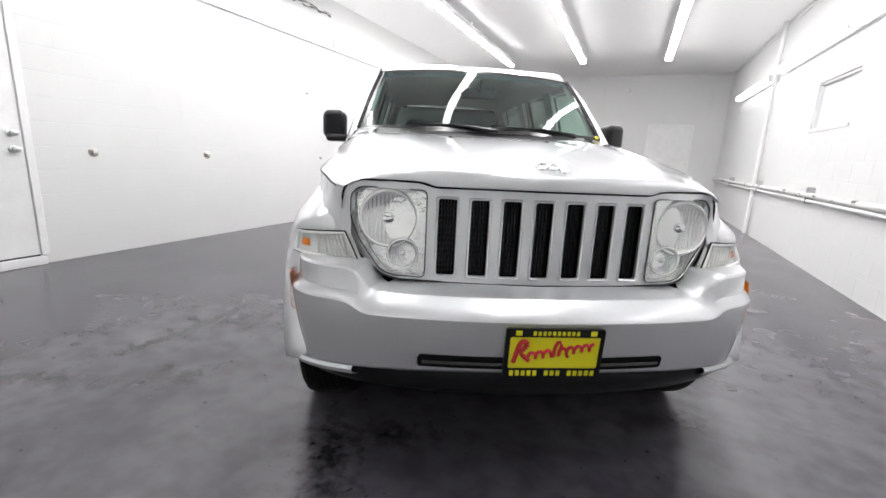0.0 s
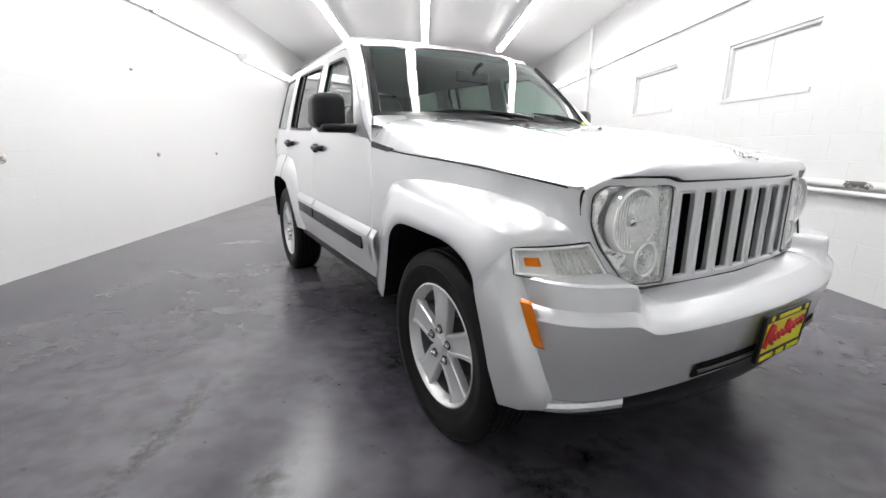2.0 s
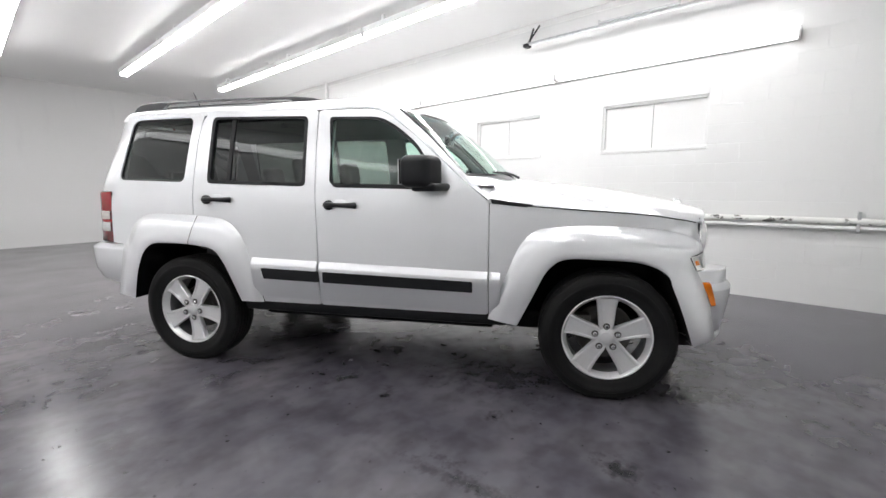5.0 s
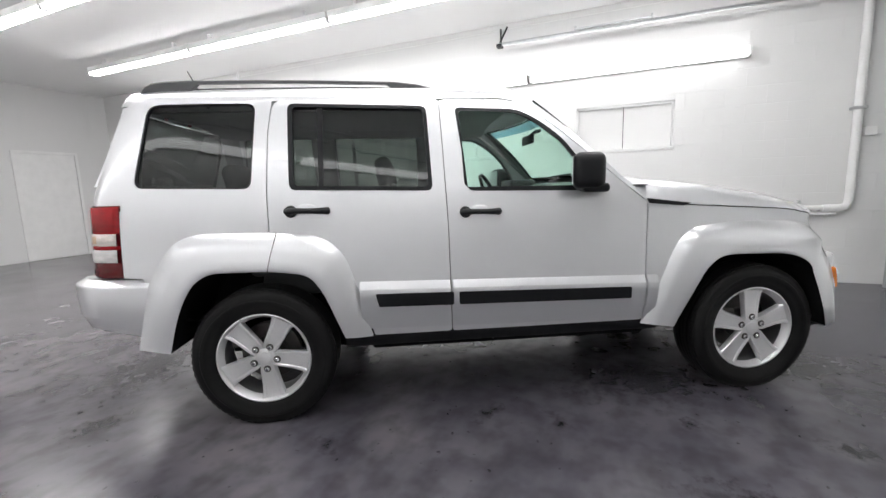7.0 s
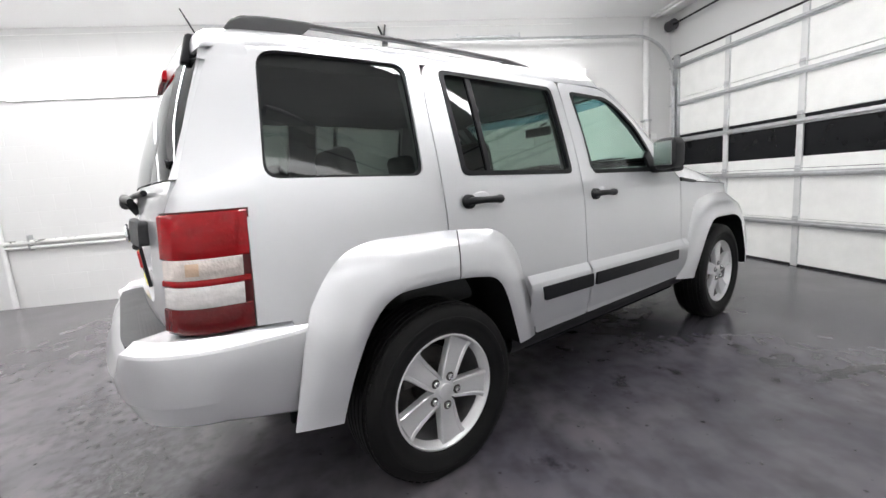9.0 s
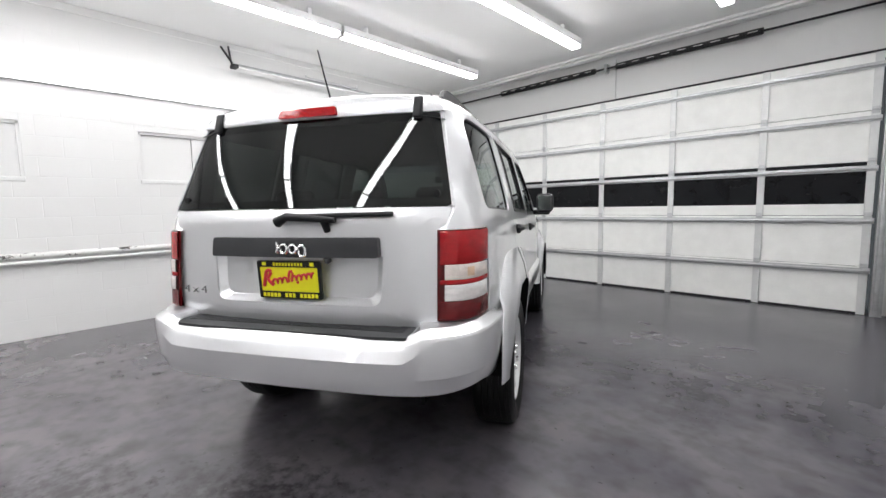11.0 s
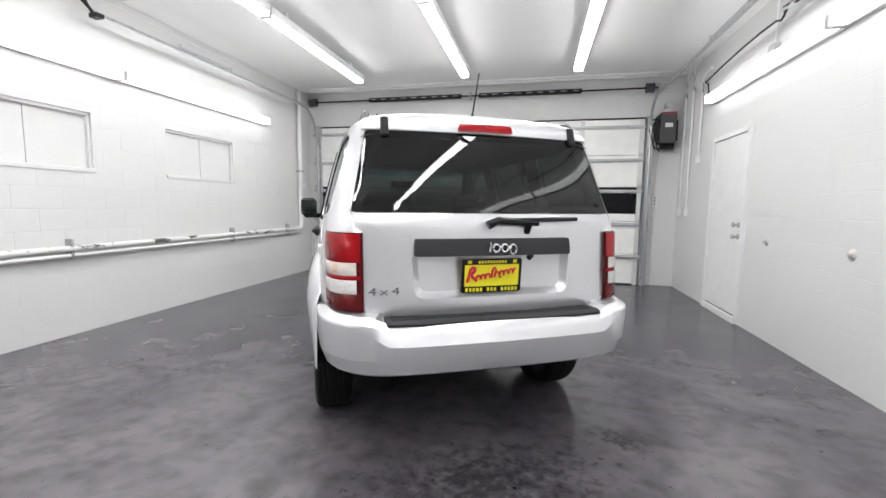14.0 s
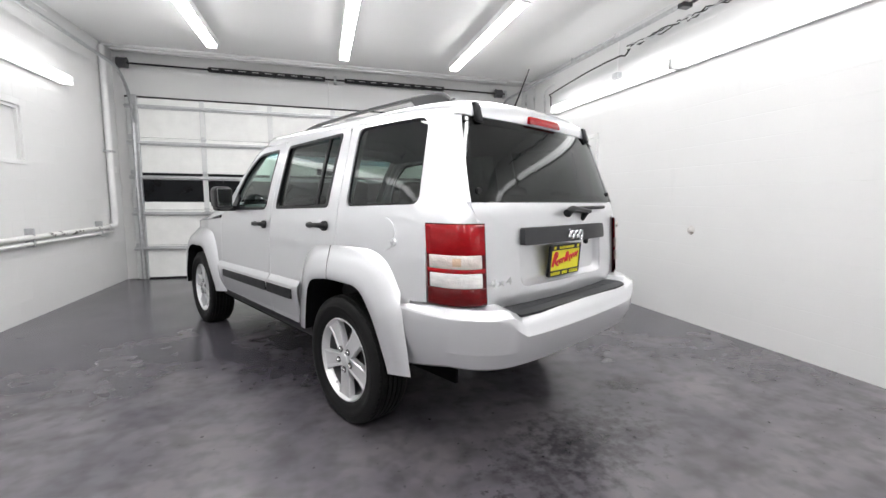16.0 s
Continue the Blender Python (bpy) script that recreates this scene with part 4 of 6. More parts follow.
            for row, (t, g) in zip(rows, ((0.0, -0.2), (0.03, 0.10), (0.44, 0.62), (0.50, 0.69), (0.72, 0.86), (0.94, 1.0), (1.0, 0.93))):
                row.append(Vector((xo + (crest - xo) * g, yo + (yi - yo) * t, zo + (zi - zo) * t)))
        if outer is FRONT_OUT:
            # rounded forward and down to the turn lamp
            for j, (row, tip) in enumerate(zip(rows, FLARE_TIP)):
                first, tip = row[N - 15].copy(), Vector(tip)
                for k in range(N - 14, N):
                    q = (k - N + 15) / 14 * math.pi / 2
                    y, z = first.y + (tip.y - first.y) * math.sin(q), first.z + (tip.z - first.z) * (1 - math.cos(q))
                    x = first.x + (tip.x - first.x) * (1 - math.cos(q))
                    if j < 2:
                        f = (1 - math.cos(q)) ** 2
                        x = (side(y, z) - 0.012 + 0.018 * j) * (1 - f) + tip.x * f
                    row[k] = Vector((x, y, z))
        lip = [v.copy() for v in rows[6]]
        leg = [[], [], [], [], []]
        if outer is FRONT_OUT:
            # the leg in front of the wheel, beside the turn lamp and the bumper
            lo, li = along([(-1.738, 0.808), (-1.764, 0.744), (-1.800, 0.67), (-1.845, 0.55), (-1.876, 0.42), (-1.882, 0.378)], 14), along(bent([(-1.640, 0.672), (-1.688, 0.557), (-1.760, 0.352)], 0.05), 14)
            for k in range(14):
                (yo, zo), (yi, zi) = lo[k], li[k]
                xo = 0.840 + 0.018 * min(1, k / 3) if k < 4 else min(0.858, BUMPER_SIDE(yo) + 0.004)
                for row, (t, g) in zip(leg, ((0.02, None), (0.0, 0.0), (0.40, 0.72), (0.92, 1.0), (1.0, 0.97))):
                    top = 0.904 - 0.012 * max(0, k - 9) / 4
                    row.append(Vector((xo - 0.04 if g is None else xo + (top - xo) * g, yo + (yi - yo) * t, zo + (zi - zo) * t)))
            for row, tip in zip(leg[1:], rows[3:]):
                row[0] = tip[-1].copy()
            lip += leg[4][1:]
        bm = bmesh.new()
        sheet(bm, [[(s * v.x, v.y, v.z) for v in row] for row in rows])
        if leg[0]:
            sheet(bm, [[(s * v.x, v.y, v.z) for v in row] for row in leg])
            sheet(bm, [[(s * (row[-1].x - d), row[-1].y, row[-1].z - 0.004 * (d > 0)) for row in leg[1:]] for d in (0.0, 0.004, 0.09)])
            bmesh.ops.remove_doubles(bm, verts=bm.verts[:], dist=0.0004)
        flare = part(name, bm, SILVER, car, smooth=True, sharp=75)
        if outer is REAR_OUT:
            k = min(range(N), key=lambda q: abs(rows[3][q].y - 1.262))
            bm = bmesh.new()
            tube(bm, [(s * (row[k].x + 0.0005), row[k].y, row[k].z + 0.0005) for row in rows[1:]], 0.0022, 6)
            part("panel_gap", bm, BLACK_TRIM, flare)
        bm = bmesh.new()
        sheet(bm, [[(s * x if x else s * v.x, v.y, v.z) for v in lip] for x in (0, 0.72, 0.45)])
        cy = -HUB_Y if outer is FRONT_OUT else HUB_Y
        part("wheel_well", bm, VOID, car, "black wheel well liner")
        bm = bmesh.new()
        box(bm, (s * 0.44 - 0.01, cy - 0.5, 0.25), (s * 0.44 + 0.01, cy + 0.5, 0.85))
        part("wheel_well_wall", bm, VOID, car)

    # sill and side mouldings
    bm = bmesh.new()
    sheet(bm, [[(s * (side(y, z) - d), y, z) for y in np.linspace(-0.80, 0.93, 12)] for z, d in ((0.45, 0.02), (0.437, 0.012), (0.40, 0.006), (0.372, 0.012), (0.36, 0.04), (0.355, 0.3))])
    part("sill", bm, BLACK_TRIM, car, smooth=True)
    for y0, y1, owner in ((-0.765, -0.704, car), (-0.692, 0.356, door), (0.373, 0.838, rdoor)):
        bm = bmesh.new()
        rows = []
        for dz, o in ((0.001, -0.002), (0.0, 0.001), (-0.034, 0.022), (-0.040, 0.024), (-0.080, 0.022), (-0.150, 0.015), (-0.215, 0.006), (-0.250, 0.0)):
            rows.append([(s * (side(y, z) + o), y, z) for y in np.linspace(y0, y1, 14) for z in [0.692 + (y + 0.68) * 0.0245 + dz * (1.0 + 0.02 * y)]])
        sheet(bm, rows)
        part("moulding", bm, SILVER, owner, "raised silver side moulding", smooth=True, sharp=25)
    for y0, y1, owner in ((-0.608, 0.328, door), (0.357, 0.760, rdoor)):
        low, high = [0.573 + (y + 0.6) * 0.0185 for y in (y0, y1)], [0.637 + (y + 0.6) * 0.0225 for y in (y0, y1)]
        cut = (0.0, 0.0) if owner is door else (0.0, 0.016)
        panel("moulding_insert", rounded([(y0, low[0]), (y1 - cut[1], low[1]), (y1, high[1]), (y0 + cut[0], high[0])], 0.006, 2), [], lambda y, z, s=s: skin(y, z, s, 0.029), BLACK_TRIM, owner, step=(0.1, 0.05), depth=(-s * 0.02, 0, 0), label="black textured moulding insert")

    # handles
    for y0, y1, z, owner in ((0.104, 0.312, 1.068, door), (0.972, 1.186, 1.101, rdoor)):
        x = side(0.5, z)
        bm = bmesh.new()
        pts = [(s * (x + 0.006), y1 - 0.012, z), (s * (x + 0.026), y1 - 0.03, z + 0.002), (s * (x + 0.034), y1 - 0.06, z + 0.003), (s * (x + 0.036), (y0 + y1) / 2, z + 0.002), (s * (x + 0.034), y0 + 0.05, z), (s * (x + 0.026), y0 + 0.02, z - 0.001), (s * (x + 0.004), y0 + 0.006, z - 0.002)]
        tube(bm, along(eased(pts, 2), 20), [0.0135 + 0.006 * abs(k / 9.5 - 1) ** 2 for k in range(20)], 12)
        lathe(bm, [(-0.004, 0.03), (0.016, 0.029), (0.022, 0.024), (0.024, 0)], (s * (x + 0.002), y1 - 0.03, z), "x", 20, s)
        part("door_handle", bm, BLACK_TRIM, owner, "black pull handle", smooth=True)
        bm = bmesh.new()
        made = bmesh.ops.create_uvsphere(bm, u_segments=20, v_segments=10, radius=1.0)["verts"]
        bmesh.ops.transform(bm, matrix=Matrix.Translation((s * (x - 0.012), (y0 + y1) / 2, z + 0.004)) @ Matrix.Diagonal((0.016, 0.07, 0.036, 1)), verts=made)
        part("handle_cup", bm, SILVER, owner, smooth=True)

    # mirror
    mirror = empty("door_mirror", (0, 0, 0), car)
    bm = bmesh.new()
    made = box(bm, (0.868, -0.43, 1.172), (1.018, -0.27, 1.342), 0.04, seg=5)
    for v in made:
        t = (v.co.x - 0.868) / 0.15
        v.co.y += 0.05 * t - (0.02 if v.co.y < -0.35 else 0) * (1 - t)
        v.co.z += -0.012 * (1 - t) if v.co.z < 1.25 else 0.006 * math.sin(math.pi * min(max(t, 0), 1))
        v.co.x *= s
    part("mirror_shell", bm, BLACK_TRIM, mirror, smooth=True)
    bm = bmesh.new()
    for v in box(bm, (0.884, -0.270, 1.192), (1.004, -0.264, 1.326), 0.002):
        v.co.y += 0.05 * (v.co.x - 0.868) / 0.15
        v.co.x *= s
    part("mirror_glass", bm, CHROME, mirror)
    bm = bmesh.new()
    made = box(bm, (0.80, -0.48, 1.150), (0.99, -0.34, 1.195), 0.02, seg=3)
    for v in made:
        v.co.y += 0.06 * (v.co.x - 0.80) / 0.19
        v.co.x *= s
    part("mirror_arm", bm, BLACK_TRIM, mirror, smooth=True)
    panel("mirror_sail", [(-0.33, 1.155), (-0.29, 1.25), (-0.345, 1.29), (-0.44, 1.165)], [], lambda y, z, s=s: skin(y, z, s, 0.006), BLACK_TRIM, mirror, step=(0.05, 0.05), depth=(-s * 0.02, 0, 0))

    # roof rail
    rail = empty("roof_rail", (0, 0, 0), car)
    for name, line in (("rail_foot", [(1.925, 1.722, 1.742), (1.905, 1.722, 1.766), (1.87, 1.722, 1.783), (1.80, 1.724, 1.792), (1.70, 1.728, 1.795), (1.665, 1.745, 1.796), (1.64, 1.766, 1.796)]),
                       ("bar", [(1.64, 1.768, 1.7945), (1.30, 1.770, 1.795), (1.00, 1.765, 1.790), (0.66, 1.755, 1.781)]),
                       ("rail_foot", [(0.66, 1.753, 1.782), (0.63, 1.735, 1.780), (0.60, 1.716, 1.777), (0.50, 1.713, 1.766), (0.43, 1.712, 1.750), (0.385, 1.712, 1.733), (0.365, 1.712, 1.718)])):
        bm = bmesh.new()
        grid = []
        for y, z0, z1 in line:
            z1 = max(z0 + 0.004, z1 - 0.009)
            w, c = 0.012, min(0.007, (z1 - z0) * 0.4)
            ring = [(-w, z0), (w, z0), (w, z1 - c), (w - 0.006, z1), (-w + 0.006, z1), (-w, z1 - c)]
            grid.append([bm.verts.new((s * (0.588 + x), y, z)) for x, z in ring])
        for p, q in zip(grid, grid[1:]):
            for k in range(6):
                bm.faces.new((p[k], p[(k + 1) % 6], q[(k + 1) % 6], q[k]))
        bm.faces.new(grid[0])
        bm.faces.new(grid[-1][::-1])
        part(name, bm, RAIL_GREY, rail, smooth=True, sharp=35)

    # tail lamp wrapped round the corner, in five bands
    lamp = empty("tail_lamp", (0, 0, 0), car)
    plan = along(eased([(0.800, 1.984), (0.790, 2.06), (0.766, 2.125), (0.722, 2.172), (0.652, 2.196)], 2), 16)
    bands = [(1.150, 1.018, RED_LENS, "red_lens"), (1.018, 0.958, WARM_REAR_LENS, "turn_lens"), (1.010, 0.966, BULB_ORANGE, "turn_bulb"), (0.958, 0.938, RED_LENS, "red_lens"), (0.938, 0.874, CLEAR_REAR_LENS, "reversing_lens"), (0.874, 0.800, DEEP_RED_LENS, "red_lens")]
    for z1, z0, mat, name in bands:
        bm = bmesh.new()
        span = plan if mat in (RED_LENS, DEEP_RED_LENS) else plan[7:10] if mat is BULB_ORANGE else plan[1:-1]
        out = 0.004 if mat in (RED_LENS, DEEP_RED_LENS) else 0.0075 if mat is BULB_ORANGE else 0.007
        rows = []
        for z, o in ((z1, out - 0.004), (z1 - 0.004, out), (z0 + 0.004, out), (z0, out - 0.004)):
            row = []
            for x, y in span:
                t = (y - 1.984) / 0.21
                row.append((s * (x + o * (1 - t) - (0.012 * (1.15 - z) / 0.35) * 0), y + o * t + (0.024 * (1.15 - z) / 0.35), z))
            rows.append(row)
        sheet(bm, rows)
        part(name, bm, mat, lamp, smooth=True)
    bm = bmesh.new()
    rows = []
    for z in (1.156, 1.15, 0.80, 0.794):
        rows.append([(s * (x - 0.004), y + 0.024 * (1.15 - z) / 0.35 - 0.003, z) for x, y in along([(0.802, 1.981)] + plan + [(0.642, 2.196)], 18)])
    sheet(bm, rows)
    for z in (1.156, 0.794):
        bm.faces.new([bm.verts.new((s * (x - 0.004), y + 0.024 * (1.15 - z) / 0.35 - 0.003, z)) for x, y in along(plan, 10)] + [bm.verts.new((s * 0.645, 2.0, z))])
    part("lamp_body", bm, DARK_RED_LENS, lamp, smooth=True)

    # front turn lamp under the headlamp, wrapped round the corner
    turn = empty("turn_signal", (0, 0, 0), car)

    def lamp_point(u, v, off, s=s):
        top = np.array((0.842, -1.736, 0.806)) * (1 - u) + np.array((0.656, -1.850, 0.822)) * u
        bot = np.array((0.852, -1.764, 0.744)) * (1 - u) + np.array((0.610, -1.886, 0.730)) * u
        p = top * (1 - v) + bot * v
        bow = 4 * u * (1 - u) * 0.020 + off
        return (s * (p[0] + 0.7 * bow), p[1] - 0.8 * bow, p[2])

    for us, vs, mat, name, off, text in (((0, 1), (0, 1), CLEAR_LENS, "lens", 0.0, "clear ribbed lens"), ((0.13, 0.31), (0.34, 0.68), AMBER_LENS, "amber_bulb", -0.008, "amber bulb cover"), ((-0.02, 1.02), (-0.05, 1.05), LAMP_WHITE, "lamp_body", -0.014, "silver lamp reflector")):
        bm = bmesh.new()
        sheet(bm, [[lamp_point(u, v, off) for u in np.linspace(us[0], us[1], 14)] for v in np.linspace(vs[0], vs[1], 6)])
        piece = part(name, bm, mat, turn, text, smooth=True, outward=True)
        piece.visible_shadow = mat is not CLEAR_LENS
    bm = bmesh.new()
    for u in np.linspace(0.47, 0.93, 9):
        tube(bm, [lamp_point(u, v, -0.007) for v in np.linspace(0.1, 0.9, 5)], 0.004, 6)
    for v in (0.25, 0.5, 0.75):
        tube(bm, [lamp_point(u, v, -0.008) for u in np.linspace(0.45, 0.95, 7)], 0.0025, 6)
    part("lamp_ribs", bm, PALE_LENS, turn, smooth=True)
    loop = [lamp_point(u, 0, -0.002) for u in np.linspace(0.02, 0.98, 12)] + [lamp_point(u, 1, -0.002) for u in np.linspace(0.98, 0.02, 12)]
    bm = bmesh.new()
    tube(bm, loop + loop[:1], 0.0055, 8)
    part("bezel", bm, LAMP_WHITE, turn, "pale lamp rim", smooth=True)
    loop = [lamp_point(u, -0.07, -0.001) for u in np.linspace(-0.005, 1.0, 12)] + [lamp_point(u, 1.06, -0.004) for u in np.linspace(1.0, -0.005, 12)]
    bm = bmesh.new()
    tube(bm, loop + loop[:1], 0.0035, 8)
    part("seal", bm, BLACK_TRIM, turn, smooth=True)
    # amber side marker between flare and bumper
    bm = bmesh.new()
    rows = []
    for z, y0, y1, o in ((0.682, -1.792, -1.830, -0.004), (0.674, -1.795, -1.836, 0.004), (0.615, -1.822, -1.856, 0.004), (0.562, -1.845, -1.872, 0.004), (0.554, -1.848, -1.874, -0.004)):
        rows.append([(s * (BUMPER_SIDE(y0 + (y1 - y0) * t) + o), y0 + (y1 - y0) * t - 0.3 * o, z) for t in (0, 0.33, 0.66, 1)])
    sheet(bm, rows)
    part("side_marker", bm, AMBER_LENS, car, "amber side marker lens", smooth=True)

# ---- bonnet, roof, windscreen ----
front_edge = [(x, -1.928 + 0.070 * (abs(x) / 0.65) ** 2 + 0.030 * max(0.0, (abs(x) - 0.45) / 0.2) ** 1.7) for x in np.linspace(0.672, -0.672, 40)]
right_edge = [(-side(y, HOOD_EDGE(y)) + 0.003, y) for y in list(np.arange(-1.80, -1.61, 0.02)) + list(np.arange(-1.58, -0.72, 0.06))]
left_edge = [(-x, y) for x, y in reversed(right_edge)]
rear_edge = [(x, -0.70 - 0.15 * (1 - (x / 0.82) ** 2)) for x in np.linspace(-0.83, 0.83, 20)]
hood = panel("hood", front_edge + right_edge + rear_edge + left_edge, [], lambda x, y: Vector((x, y, hood_z(x, y))), SILVER, car, step=(0.04, 0.04), depth=(0, 0.012, -0.02))
# lip of the bonnet above the grille
LIP = curve([(0.0, 0.996), (0.36, 0.996), (0.41, 1.010), (0.59, 1.010), (0.645, 0.996), (0.668, 0.974), (0.70, 0.966)])
bm = bmesh.new()
rows = []
for f, dy in ((0.0, 0.0), (0.18, -0.008), (0.45, -0.013), (0.85, -0.016), (1.0, -0.014), (1.0, 0.04)):
    rows.append([(x, (y if f < 0.9 else min(y, grille_y(x, 0.99))) + dy, hood_z(x, y) + (min(LIP(abs(x)), hood_z(x, y) - 0.006) - hood_z(x, y)) * f) for x, y in front_edge])
sheet(bm, rows)
part("hood_lip", bm, SILVER, hood, smooth=True, sharp=40)
for s in (-1, 1):
    bm = bmesh.new()
    tube(bm, [(s * (side(y, HOOD_EDGE(y)) + 0.0005), y, HOOD_EDGE(y) - 0.002) for y in np.linspace(-0.72, -1.79, 28)], 0.0032, 6)
    part("panel_gap", bm, FRIT, hood)


def emblem(name, origin, ux, uz, size, parent):
    """A small chrome badge: four plain rounded shapes in a row."""
    ux, uz = Vector(ux).normalized(), Vector(uz).normalized()
    un = ux.cross(uz)
    m = Matrix((ux, uz, un)).transposed().to_4x4()
    m.translation = origin
    bm = bmesh.new()
    for k, (w, h, lift) in enumerate(((0.17, 0.34, 0.04), (0.20, 0.22, 0.0), (0.20, 0.22, 0.0), (0.20, 0.28, -0.04))):
        c = (-0.40 + 0.265 * k) * size
        ring = [(c + w * 0.5 * size * math.cos(q), lift * size + h * 0.5 * size * math.sin(q)) for q in (np.linspace(0, 2 * math.pi, 20) if k else np.linspace(-0.9, 0.9, 12))]
        tube(bm, [m @ Vector((x, z, 0.003)) for x, z in ring], 0.042 * size, 8)
    return part(name, bm, CHROME, parent, "small chrome badge", smooth=True)


emblem("hood_badge", Vector((0.003, -1.893, hood_z(0, -1.893) + 0.014)), (1, 0, 0), (0, 0.6, 0.5), 0.14, hood)

def screen_top(x):
    u = min(1.0, abs(x) / 0.655)
    return -0.115 - 0.17 * (1 - u * u), 1.643 + 0.006 * (1 - u * u)


roof_rows = []
for t in list(np.linspace(0, 0.12, 5)) + list(np.linspace(0.16, 0.95, 24)) + [0.97, 0.985, 1.0]:
    row = []
    for a, drop in ((1.0, 0.0), (0.994, 0.022), (0.974, 0.046), (0.93, 0.068), (0.85, 0), (0.75, 0), (0.6, 0), (0.45, 0), (0.3, 0), (0.15, 0), (0.0, 0)):
        yf, zf = screen_top(0.66 * a)
        y = yf + (gate_y(0.62 * a, 1.655) - 0.05 - yf) * t
        xd = side(max(y, 0.06), 1.66) + (0.655 / 0.66 - side(0.06, 1.66) / 0.66) * 0.66 * max(0.0, 1 - t / 0.08)
        zm = ROOF_MID(y)
        zside = max(1.658, min(1.657 + 0.068, zm - 0.006))
        z = 1.657 + min(drop, zside - 1.657) if drop or a == 1.0 else zm - (zm - zside) * (a / 0.93) ** 2.6
        k = min(1.0, t / 0.09)
        z = zf + (z - zf) * k ** 0.6 if a < 0.92 else zf + (z - zf) * min(1.0, t / 0.07)
        row.append((xd * a, y, z))
    roof_rows.append(row + [(-x, yy, z) for x, yy, z in row[-2::-1]])
# turned down behind, over the rear window
last = roof_rows[-1]
for dy, f in ((0.022, 0.06), (0.040, 0.22), (0.052, 0.50), (0.056, 0.80), (0.056, 1.0), (0.03, 1.0)):
    roof_rows.append([(x * (1 - 0.15 * dy), y + dy, z + (1.6525 - z) * f if z > 1.6525 else z - 0.003 * f) for x, y, z in last])
bm = bmesh.new()
sheet(bm, roof_rows)
roof = part("roof", bm, SILVER, car, smooth=True, sharp=50)
for s in (-1, 1):
    bm = bmesh.new()
    tube(bm, [(s * 0.535, y, ROOF_MID(y) - 0.012) for y in np.linspace(0.02, 1.90, 16)], 0.004, 6)
    part("roof_seam", bm, BLACK_TRIM, roof)
    bm = bmesh.new()
    sheet(bm, [[(s * (side(y, min(z, 1.66)) + 0.003 - d), y, z) for y in np.linspace(1.885, 1.978, 10)] for z, d in ((1.705, 0.03), (1.682, 0.008), (1.664, 0.0), (1.650, 0.0015), (1.630, 0.003))])
    part("roof_corner", bm, SILVER, roof, smooth=True, sharp=60)


def screen_point(u, v, off=0.0):
    """The windscreen: u across from -1 to 1, v up from 0 to 1."""
    xe = 0.765 + (0.655 - 0.765) * v
    yb, yt = -0.535 - 0.245 * (1 - u * u), -0.12 - 0.17 * (1 - u * u)
    zb, zt = 1.232 + 0.004 * (1 - u * u), 1.643 + 0.006 * (1 - u * u)
    bow = 0.012 * math.sin(math.pi * v)
    return Vector((u * xe, yb + (yt - yb) * v - bow - off, zb + (zt - zb) * v + bow + off * 0.6))


bm = bmesh.new()
sheet(bm, [[screen_point(u, v) for u in np.linspace(-1, 1, 25)] for v in np.linspace(0, 1, 15)])
screen = part("windscreen", bm, WINDSCREEN, car, "green-tinted windscreen", smooth=True, outward=True)
bm = bmesh.new()
for us, vs in (((-1, 1), (-0.02, 0.045)), ((-1, 1), (0.965, 1.0)), ((-1.005, -0.955), (0, 1)), ((0.955, 1.005), (0, 1))):
    sheet(bm, [[screen_point(u, v, 0.002) for u in np.linspace(us[0], us[1], 25 if us[1] - us[0] > 1 else 3)] for v in np.linspace(vs[0], vs[1], 15 if vs[1] - vs[0] > 0.5 else 3)])
part("screen_edge", bm, FRIT, screen, "black screen edge band", smooth=True)
bm = bmesh.new()
sheet(bm, [[screen_point(u, v, -0.003) for u in np.linspace(-0.95, 0.95, 25)] for v in np.linspace(0.86, 0.965, 4)])
part("shade_band", bm, SHADE_BAND, screen, "blue tinted shade band", smooth=True)
bm = bmesh.new()
box(bm, (-0.012, -0.002, -0.012), (0.012, 0.002, 0.012), 0.003, Matrix.Translation(screen_point(0.985, 0.03, 0.006)) @ pose(0, 0, 0, -40, 0, 10))
part("window_tag", bm, PLATE_YELLOW, screen, "small yellow tag")
for s in (-1, 1):
    # A pillar: from the edge of the screen to the edge of the door
    frame_line = along([(-0.70, 1.095), (-0.60, 1.170), (-0.45, 1.303), (-0.255, 1.475), (-0.13, 1.573), (-0.03, 1.637), (0.06, 1.656)], 16)
    rows = [[], [], [], [], []]
    for k in range(16):
        v = k / 15
        a = screen_point(s * 1.0, v)
        yq, zq = frame_line[k]
        b = Vector((s * side(yq, zq), yq, zq))
        if k == 0:
            b = Vector((s * (side(-0.70, 1.095)), -0.70, 1.095))
        mid = (a + b) / 2 + Vector((s * 0.012, -0.014, 0.012))
        rows[0].append(a + Vector((-s * 0.01, 0, -0.012)))
        rows[1].append(a + Vector((s * 0.006, -0.006, 0.004)))
        rows[2].append(mid)
        rows[3].append(b)
        rows[4].append(b + Vector((-s * 0.03, 0, 0)))
    bm = bmesh.new()
    sheet(bm, rows)
    part("pillar", bm, SILVER, car, smooth=True, sharp=60)
    bm = bmesh.new()
    tube(bm, [Vector((-s * 0.0, 0, 0)) + r for r in rows[1]], 0.007, 6)
    part("pillar_trim", bm, BLACK_TRIM, car, smooth=True)

